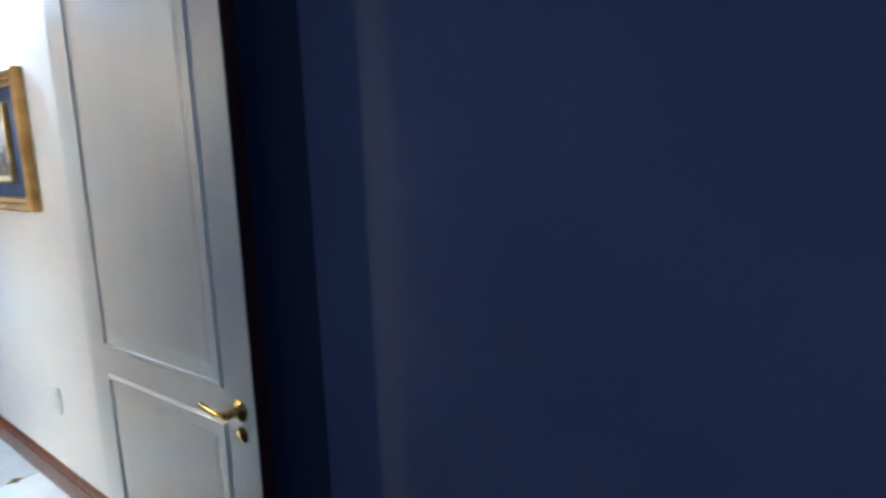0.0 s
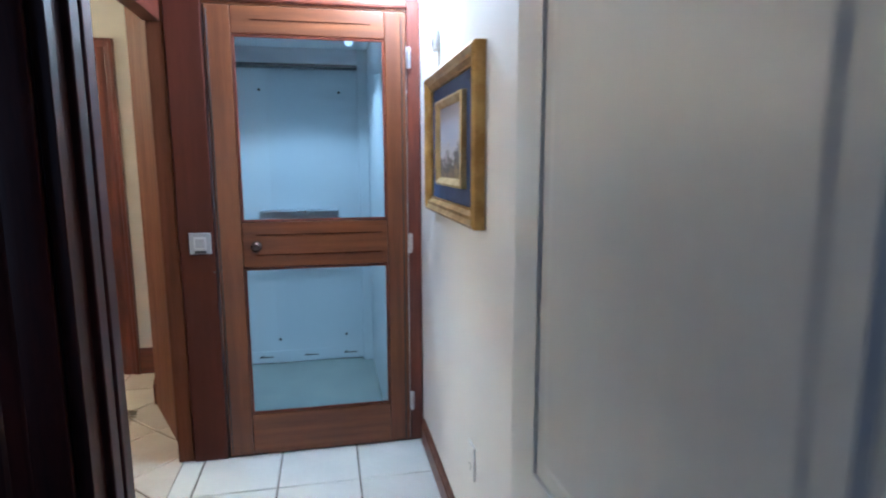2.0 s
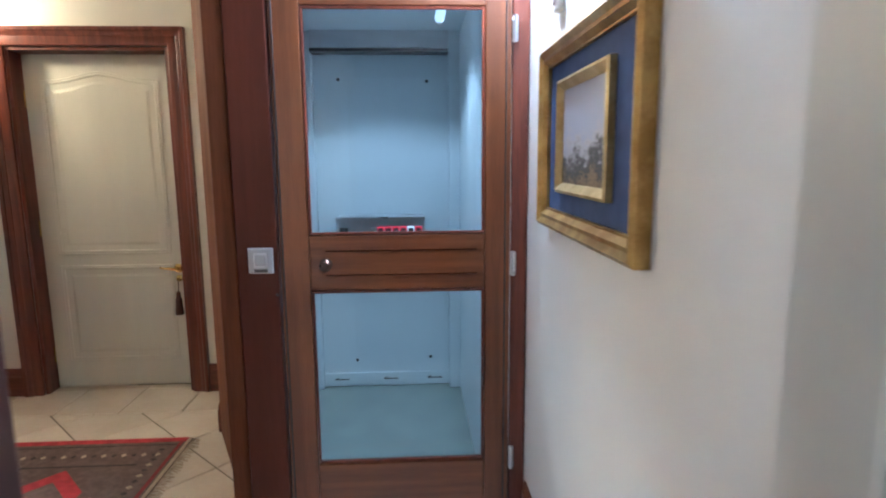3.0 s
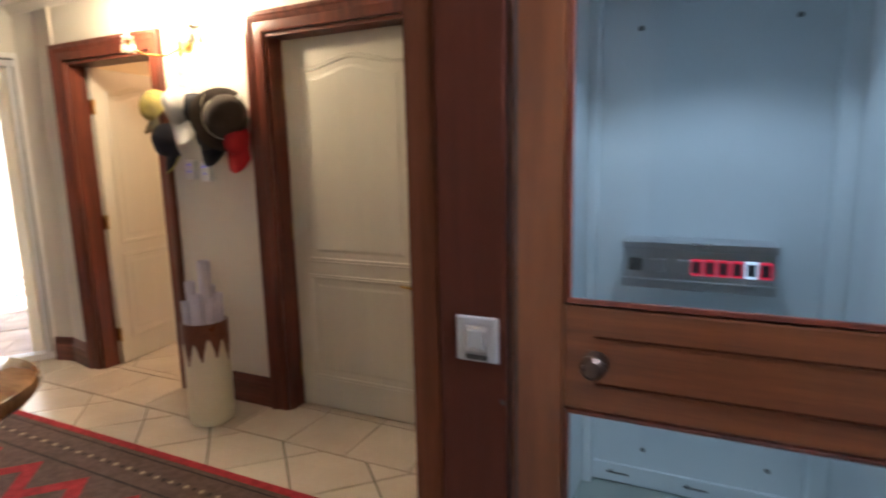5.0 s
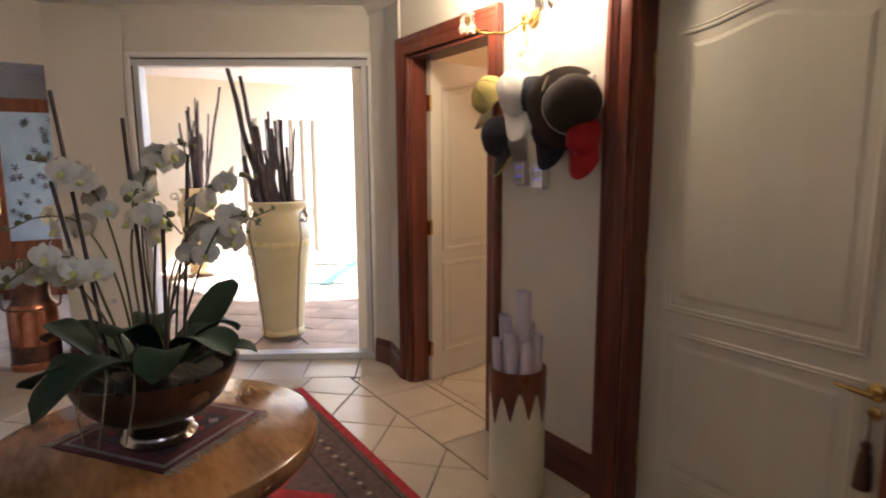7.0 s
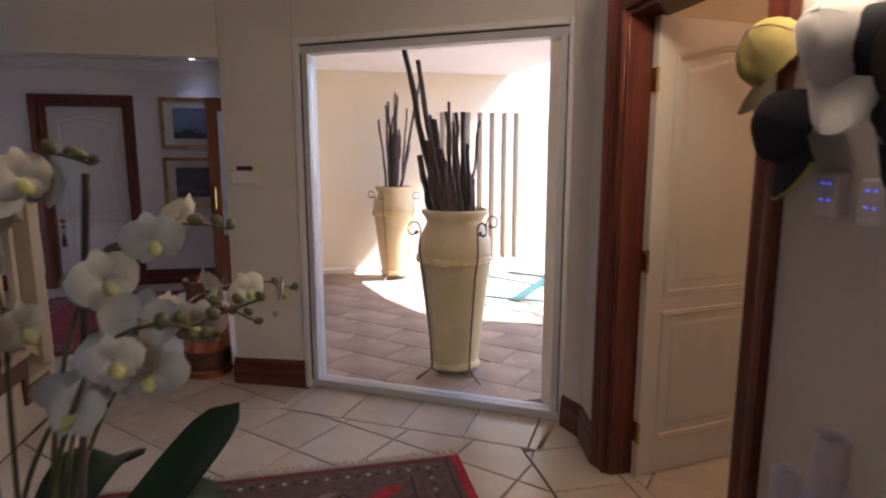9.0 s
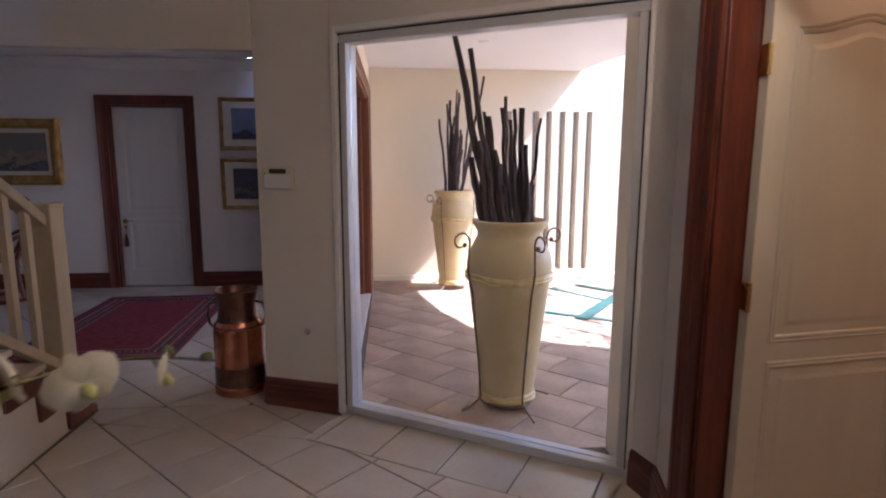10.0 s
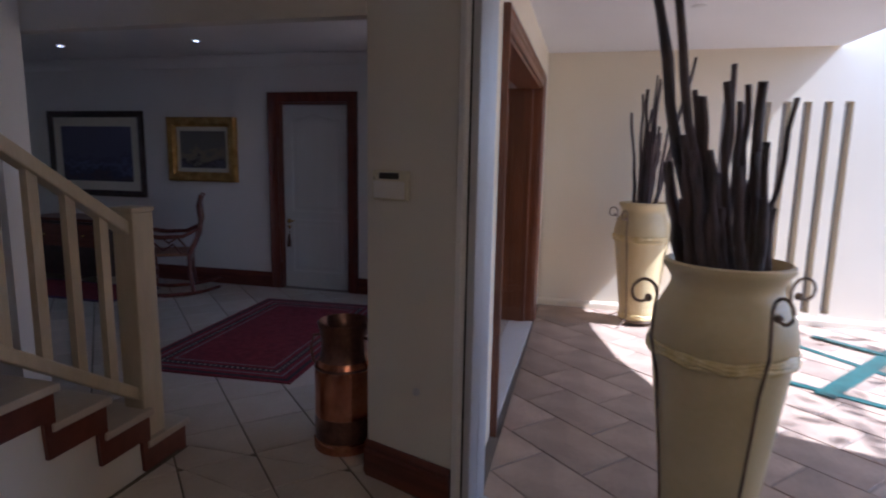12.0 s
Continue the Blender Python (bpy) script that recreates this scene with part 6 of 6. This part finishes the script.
part("newel_cap", box(NX - 0.068, NY - 0.061, 1.20, NX + 0.068, NY + 0.061, 1.222, 0.006), "rail_paint", rails)
SL = 0.665


def slanted(x0, x1, z0, w, h):
    bm = bmesh.new()
    c = [(x0, z0), (x1, z0 + (x1 - x0) * SL), (x1, z0 + (x1 - x0) * SL + h), (x0, z0 + h)]
    a = [bm.verts.new((x, NY - w, z)) for x, z in c]
    b = [bm.verts.new((x, NY + w, z)) for x, z in c]
    bm.faces.new(a)
    bm.faces.new(b[::-1])
    for i in range(4):
        j = (i + 1) % 4
        bm.faces.new((a[i], b[i], b[j], a[j]))
    bmesh.ops.bevel(bm, geom=bm.edges[:], offset=0.006, segments=2, affect="EDGES", profile=0.5)
    return bm


part("handrail", slanted(NX + 0.055, NX + 1.75, 1.10, 0.035, 0.062), "rail_paint", rails)
part("bottom_rail", slanted(NX + 0.055, NX + 1.75, 0.335, 0.030, 0.062), "rail_paint", rails)
for k in range(10):
    x = NX + 0.175 + k * 0.150
    z0, z1 = 0.335 + 0.05 + (x - NX - 0.055) * SL, 1.11 + (x - NX - 0.055) * SL
    bm = bmesh.new()
    bx(bm, x - 0.021, NY - 0.016, z0 - 0.012, x + 0.021, NY + 0.016, z1 + 0.02)
    part("baluster", bm, "rail_paint", rails)

# ---- entrance door ----
ent = thing("entrance_door", (-8.03, 4.60, 0), "open red-brown entrance door with etched glass panel", "door", rz=-93)
W = 1.02
for nm, b in (("stile", (0.0, 0.0, 0.01, 0.26, 0.045, 2.08)), ("stile", (W - 0.12, 0.0, 0.01, W, 0.045, 2.08)), ("top_rail", (0.26, 0.0, 1.94, W - 0.12, 0.045, 2.08)), ("bottom_rail", (0.26, 0.0, 0.01, W - 0.12, 0.045, 0.62))):
    part(nm, box(*b, 0.004), "lift_wood", ent)
part("glass_panel", box(0.26, 0.016, 0.62, W - 0.12, 0.028, 1.94), "etched", ent, "blue-grey etched glass")
r = random.Random(8)
for k in range(48):
    x, z = r.uniform(0.31, W - 0.17), r.uniform(0.68, 1.88)
    for face in (0.012, 0.032):
        bm = bmesh.new()
        for q in range(5):
            a = q * 2 * math.pi / 5 + k
            tube([(x, face, z), (x + 0.036 * math.cos(a), face, z + 0.036 * math.sin(a))], [0.005, 0.012], 6, bm, 0.4)
        part("etched_flower", bm, "dark_frame", ent, "dark etched flower motif")
part("handle", tube([(W - 0.06, 0.07, 0.9), (W - 0.06, 0.075, 1.1), (W - 0.06, 0.046, 1.14)], 0.011, 8), "brass", ent, "brass pull handle", 50)

# ---- patio: urns ----


def urn(at, rz, seed, sticks, label):
    ob = thing("tall_urn", at, label, "urn", "sand coloured urns", rz=rz)
    part("vessel", lathe([(0, 0.05), (0.150, 0.05), (0.156, 0.06), (0.164, 0.15), (0.188, 0.36), (0.214, 0.58), (0.234, 0.74), (0.243, 0.80), (0.246, 0.86), (0.236, 0.92), (0.208, 0.98), (0.188, 1.02), (0.185, 1.045), (0.202, 1.075), (0.218, 1.095), (0.216, 1.112), (0.205, 1.118), (0.192, 1.105), (0.180, 1.06), (0.18, 0.9), (0, 0.86)], 56), "urn", ob, "", 50)
    for z, rr in ((0.80, 0.244), (0.085, 0.158)):
        bm = bmesh.new()
        rb = random.Random(int(z * 100) + seed)
        for k in range(6):
            h0, ph = rb.uniform(-0.020, 0.020), rb.uniform(0, 6.28)
            path = []
            for i in range(49):
                a = i / 48 * 2 * math.pi
                d = rr + 0.005 + 0.003 * math.sin(5 * a + ph)
                path.append((d * math.cos(a), d * math.sin(a), z + h0 + 0.008 * math.sin(3 * a + ph) + 0.004 * math.sin(11 * a + 2 * ph)))
            tube(path, 0.0075, 6, bm)
        part("woven_band", bm, "urn_band", ob, "shiny woven straw band", 70)
    st = thing("urn_stand", at, "wrought iron four-legged stand round a tall urn", "plant stand", "wrought iron stands", rz=rz)
    for k in range(4):
        a = math.radians(20 + 90 * k)
        c, q = math.cos(a), math.sin(a)
        pts = [(0.30, 0.008), (0.25, 0.030), (0.215, 0.045), (0.176, 0.075), (0.192, 0.28), (0.238, 0.70), (0.268, 0.84), (0.262, 0.95), (0.258, 1.00)]
        for j in range(12):
            w = math.pi + j * 0.50
            rr = 0.052 * (1 - 0.035 * j)
            pts.append((0.312 + rr * math.cos(-w + 2 * math.pi), 1.005 + rr * math.sin(-w + 2 * math.pi)))
        leg = part("leg", tube([(d * c, d * q, z) for d, z in pts], [0.0058] * len(pts), 8), "iron", st, "scrolled iron leg", 60)
        d, z = pts[-1]
        part("ball", lathe([(0, -0.015), (0.009, -0.012), (0.015, 0), (0.009, 0.012), (0, 0.015)], 12, None, (d * c, d * q, z)), "iron", leg, "", 70)
    part("base_ring", lathe([(0.140, 0.036), (0.162, 0.036), (0.166, 0.043), (0.162, 0.049), (0.140, 0.049)], 40), "iron", st, "", 50)
    bd = thing("stick_bundle", (at[0], at[1], at[2] + 0.87), "bundle of dark bare branches standing in an urn", "branches", "branch bundles")
    r = random.Random(seed)
    for dx, dy, lean_x, lean_y, top, rad in sticks:
        p0 = Vector((dx, dy, 0.0))
        p1 = Vector((dx + lean_x, dy + lean_y, top - 0.87))
        pts, rs = [], []
        for i in range(9):
            u = i / 8
            pts.append(p0.lerp(p1, u) + Vector((r.uniform(-1, 1), r.uniform(-1, 1), 0)) * 0.008 * (1 if 0 < i < 8 else 0.3))
            rs.append(rad * (1.0 - 0.35 * u) * r.uniform(0.88, 1.14))
        part("branch", tube(pts, rs, 8), "stick", bd, "", 60)
    return ob


r = random.Random(21)
S1 = [(-0.02, -0.06, 0.02, -0.27, 2.14, 0.026), (0.03, -0.05, 0.03, -0.20, 2.04, 0.022), (0.0, -0.02, 0.0, -0.02, 1.80, 0.014), (0.05, 0.05, 0.0, 0.10, 1.68, 0.013), (-0.05, -0.04, 0.0, -0.11, 1.72, 0.016)]
for k in range(26):
    a, d = r.uniform(0, 6.28), r.uniform(0.02, 0.13)
    S1.append((d * math.cos(a), d * math.sin(a), 0.25 * d * math.cos(a), 0.2 * d * math.sin(a) - r.uniform(0.0, 0.10), r.uniform(1.28, 1.74), r.uniform(0.013, 0.028)))
S2 = [(0.0, 0.05, 0.0, 0.28, 2.36, 0.020), (0.0, -0.06, 0.0, -0.10, 1.90, 0.017), (0.0, -0.03, 0.0, -0.05, 2.06, 0.016)]
for k in range(13):
    a, d = r.uniform(0, 6.28), r.uniform(0.02, 0.11)
    S2.append((d * math.cos(a), d * math.sin(a), 0.3 * d * math.cos(a), d * math.sin(a) + r.uniform(-0.02, 0.12), r.uniform(1.5, 2.25), r.uniform(0.012, 0.022)))
urn((-5.125, 5.60, -0.002), 0, 5, S1, "tall sand coloured urn with shiny straw bands by the window")
urn((-8.32, 5.60, -0.002), 35, 6, S2, "tall sand coloured urn against the cream patio wall")

# ---- unseen tree beyond the patio, added to dapple the sun on the paving ----
tree = thing("dapple_tree", (-6.2, 13.6, -0.06), "leafy tree out of view that dapples the patio sunlight", "tree")
part("trunk", tube([(0, 0, 0), (0.05, -0.05, 1.2), (-0.06, -0.2, 2.6), (0.02, -0.5, 4.0), (0.0, -0.9, 5.2)], [0.17, 0.14, 0.12, 0.09, 0.05], 12), "bark", tree, "", 60)
r = random.Random(77)
for k in range(9):
    a = k * 0.72
    z0 = 2.6 + 0.3 * k
    part("limb", tube([(0, -0.2 - 0.08 * k, z0), (0.6 * math.cos(a), -0.5 + 0.5 * math.sin(a), z0 + 0.5), (1.3 * math.cos(a), -0.9 + 1.1 * math.sin(a), z0 + 0.9)], [0.055, 0.04, 0.018], 8), "bark", tree, "", 60)
verts, faces = [], []
for k in range(98):
    cx, cy, cz = r.uniform(-1.75, 1.75), r.uniform(-2.9, 1.1), r.uniform(4.3, 6.2)
    if (cx / 1.9) ** 2 + ((cy + 0.9) / 2.1) ** 2 > 1.0:
        continue
    for q in range(13):
        c = Vector((cx + r.gauss(0, 0.17), cy + r.gauss(0, 0.17), cz + r.gauss(0, 0.14)))
        d = Vector((r.uniform(-1, 1), r.uniform(-1, 1), r.uniform(-0.7, 0.3))).normalized()
        w = d.cross(Vector((r.uniform(-0.4, 0.4), r.uniform(-0.4, 0.4), 1))).normalized()
        ln, wd, n = r.uniform(0.08, 0.14), r.uniform(0.025, 0.045), len(verts)
        verts += [c - d * ln, c + w * wd - d * ln * 0.2, c + d * ln, c - w * wd - d * ln * 0.2]
        faces.append((n, n + 1, n + 2, n + 3))
me = bpy.data.meshes.new("crown")
me.from_pydata(verts, [], faces)
me.materials.append(M["tree_leaf"])
crown = new("crown", me)
crown.parent = tree
tagged(crown, "", "", "", "stuff")

# ---- tiles and paving ----


def clip_poly(poly, a, b):
    """The part of a polygon to the left of the line a-b."""
    out = []
    side = lambda p: (b[0] - a[0]) * (p[1] - a[1]) - (b[1] - a[1]) * (p[0] - a[0])
    for i in range(len(poly)):
        p, q = poly[i], poly[(i + 1) % len(poly)]
        sp, sq = side(p), side(q)
        if sp >= 0:
            out.append(p)
        if (sp > 0 > sq) or (sp < 0 < sq):
            u = sp / (sp - sq)
            out.append((p[0] + (q[0] - p[0]) * u, p[1] + (q[1] - p[1]) * u))
    return out


def poly_area(p):
    return 0.5 * sum(p[i][0] * p[(i + 1) % len(p)][1] - p[(i + 1) % len(p)][0] * p[i][1] for i in range(len(p)))


def tile_mesh(poly, top, mat, chamfer=0.003, low=-0.012):
    bm = bmesh.new()
    cx, cy = sum(p[0] for p in poly) / len(poly), sum(p[1] for p in poly) / len(poly)
    lo = [bm.verts.new((x, y, low)) for x, y in poly]
    mid = [bm.verts.new((x, y, top - chamfer)) for x, y in poly]
    hi = []
    for x, y in poly:
        d = max(0.01, math.hypot(x - cx, y - cy))
        hi.append(bm.verts.new((x + (cx - x) * chamfer * 1.4 / d, y + (cy - y) * chamfer * 1.4 / d, top)))
    for i in range(len(poly)):
        j = (i + 1) % len(poly)
        bm.faces.new((lo[i], lo[j], mid[j], mid[i]))
        bm.faces.new((mid[i], mid[j], hi[j], hi[i]))
    bm.faces.new(hi)
    return finish(bm, "tile", mat)


def lay(parent, region, origin, angle, sx, sy, gap, mat, name, offset=0.0, jitter=0.0, seed=1, top=0.0):
    """Tiles of sx by sy on a turned grid, clipped to a convex region (counter-clockwise)."""
    r = random.Random(seed)
    ca, sa = math.cos(radians(angle)), math.sin(radians(angle))
    loc = [((p[0] - origin[0]) * ca + (p[1] - origin[1]) * sa, -(p[0] - origin[0]) * sa + (p[1] - origin[1]) * ca) for p in region]
    full = tile_mesh([(-sx / 2 + gap / 2, -sy / 2 + gap / 2), (sx / 2 - gap / 2, -sy / 2 + gap / 2), (sx / 2 - gap / 2, sy / 2 - gap / 2), (-sx / 2 + gap / 2, sy / 2 - gap / 2)], 0.0, mat)
    for j in range(math.floor(min(q[1] for q in loc) / sy) - 1, math.ceil(max(q[1] for q in loc) / sy) + 1):
        for i in range(math.floor(min(q[0] for q in loc) / sx) - 1, math.ceil(max(q[0] for q in loc) / sx) + 2):
            cx, cy = (i + 0.5 + offset * (j % 2)) * sx, (j + 0.5) * sy
            w = [(cx - sx / 2 + gap / 2, cy - sy / 2 + gap / 2), (cx + sx / 2 - gap / 2, cy - sy / 2 + gap / 2), (cx + sx / 2 - gap / 2, cy + sy / 2 - gap / 2), (cx - sx / 2 + gap / 2, cy + sy / 2 - gap / 2)]
            c = w
            for k in range(len(loc)):
                c = clip_poly(c, loc[k], loc[(k + 1) % len(loc)])
                if len(c) < 3:
                    break
            if len(c) < 3 or poly_area(c) < 0.0012:
                continue
            dz = top + r.uniform(-jitter, 0)
            whole = poly_area(c) > 0.9995 * (sx - gap) * (sy - gap)
            wx, wy = origin[0] + cx * ca - cy * sa, origin[1] + cx * sa + cy * ca
            if whole:
                ob = new(name, full)
            else:
                ob = new(name, tile_mesh([(x - cx, y - cy) for x, y in c], 0.0, mat))
            ob.parent = parent
            ob.matrix_local = pose(wx, wy, dz, 0, 0, angle)


floor_ob, patio_ob = bpy.data.objects["floor"], bpy.data.objects["patio_floor"]
T, G = 0.353, 0.0075
# border row along the door wall, passage grid, diagonal field
lay(floor_ob, [(-3.90, 5.69), (-0.50, 5.69), (-0.50, 6.10), (-4.30, 6.10), (-4.29, 6.0), (-3.995, 5.745)], (-1.16, 5.69), 0, T, T, G, "tile", "tile", seed=2)
lay(floor_ob, [(-0.54, 3.02), (0.598, 3.02), (0.598, 4.705), (-0.54, 4.705)], (0.262, 4.39), 0, T, T, 0.007, "tile_white", "tile", seed=3)
lay(floor_ob, [(-5.05, 3.21), (-0.545, 3.10), (-0.545, 5.685), (-4.032, 5.683), along(-0.05, 0.405)[:2]], (-5.0, 3.82), 45, T, T, G, "tile", "tile", seed=4)
lay(floor_ob, [(-0.545, 4.71), (-0.50, 4.71), (-0.50, 5.685), (-0.545, 5.685)], (-5.0, 3.82), 45, T, T, G, "tile", "tile", seed=4)
lay(floor_ob, [(-4.024, 5.69), (-3.906, 5.69), (-4.0, 5.738)], (-1.16, 5.69), 0, T, T, 0.002, "tile", "tile", seed=9)
# row along the window
wb = [along(-0.05, 0.40)[:2], along(WIN_L - 0.0, 0.40)[:2], along(WIN_L + 0.05, 0.02)[:2], along(-0.05, 0.02)[:2]]
lay(floor_ob, wb if poly_area(wb) > 0 else wb[::-1], along(0, 0.40)[:2], math.degrees(math.atan2(WIN_U.y, WIN_U.x)), T, 0.39, G, "tile", "tile", seed=5)
lay(floor_ob, [(-5.22, 3.21), (-5.055, 3.21), along(-0.056, 0.405)[:2], along(-0.056, 0.10)[:2], (-5.22, 4.18)], (-5.0, 3.82), 45, T, T, G, "tile", "tile", seed=6)
lay(floor_ob, [(-8.56, -0.6), (-5.225, -0.6), (-5.225, 4.165), (-8.56, 4.165)], (-5.0, 3.82), 45, T, T, G, "tile", "tile", seed=7)
lay(floor_ob, [(-8.56, 4.165), (-5.57, 4.165), (-5.86, 4.455), (-8.56, 4.455)], (-5.0, 3.82), 45, T, T, G, "tile", "tile", seed=10)
lay(floor_ob, [(-4.30, 6.105), (-1.6, 6.105), (-1.6, 6.8), (-4.30, 6.8)], (-1.16, 5.69), 45, T, T, G, "tile", "tile", seed=8)
dia = thing("tile_inset", (0.491, 4.039, 0.0), "tiny gold and black diamond tile inset", "tile inset", kind="structure")
part("diamond", prism([(-0.028, 0), (0, -0.028), (0.028, 0), (0, 0.028)], -0.004, 0.0025, None), "brass", dia)
part("centre", prism([(-0.012, 0), (0, -0.012), (0.012, 0), (0, 0.012)], 0.0, 0.0035, None), "black", dia)
# patio slabs run on the diagonal
WA = 47.0
lay(patio_ob, [(-8.72, 4.68), (-5.22, 4.72), along(WIN_L + 0.03, -0.06)[:2], (-4.56, 6.2), (-4.56, 9.5), (-8.72, 9.5)], (-5.42, 4.72), WA, 0.52, 0.34, 0.007, "slate", "slab", 0.5, 0.003, 9)
for k, (a, b, w) in enumerate((((-8.17, 6.71), (-6.9, 7.62), 0.035), ((-7.17, 6.345), (-6.3, 7.72), 0.035), ((-6.87, 6.64), (-8.35, 7.80), 0.06), ((-8.30, 7.05), (-7.4, 7.9), 0.035))):
    va, vb = Vector((*a, 0)), Vector((*b, 0))
    n = (vb - va).normalized()
    n = Vector((-n.y, n.x, 0)) * w
    ob = thing("teal_strip", (0, 0, 0), "flat teal strip lying on the sunny patio paving", "strip", "teal strips")
    part("strip", prism([tuple((va - n)[:2]), tuple((vb - n)[:2]), tuple((vb + n)[:2]), tuple((va + n)[:2])], 0.0005 + 0.004 * k, 0.005 + 0.004 * k), "teal", ob)
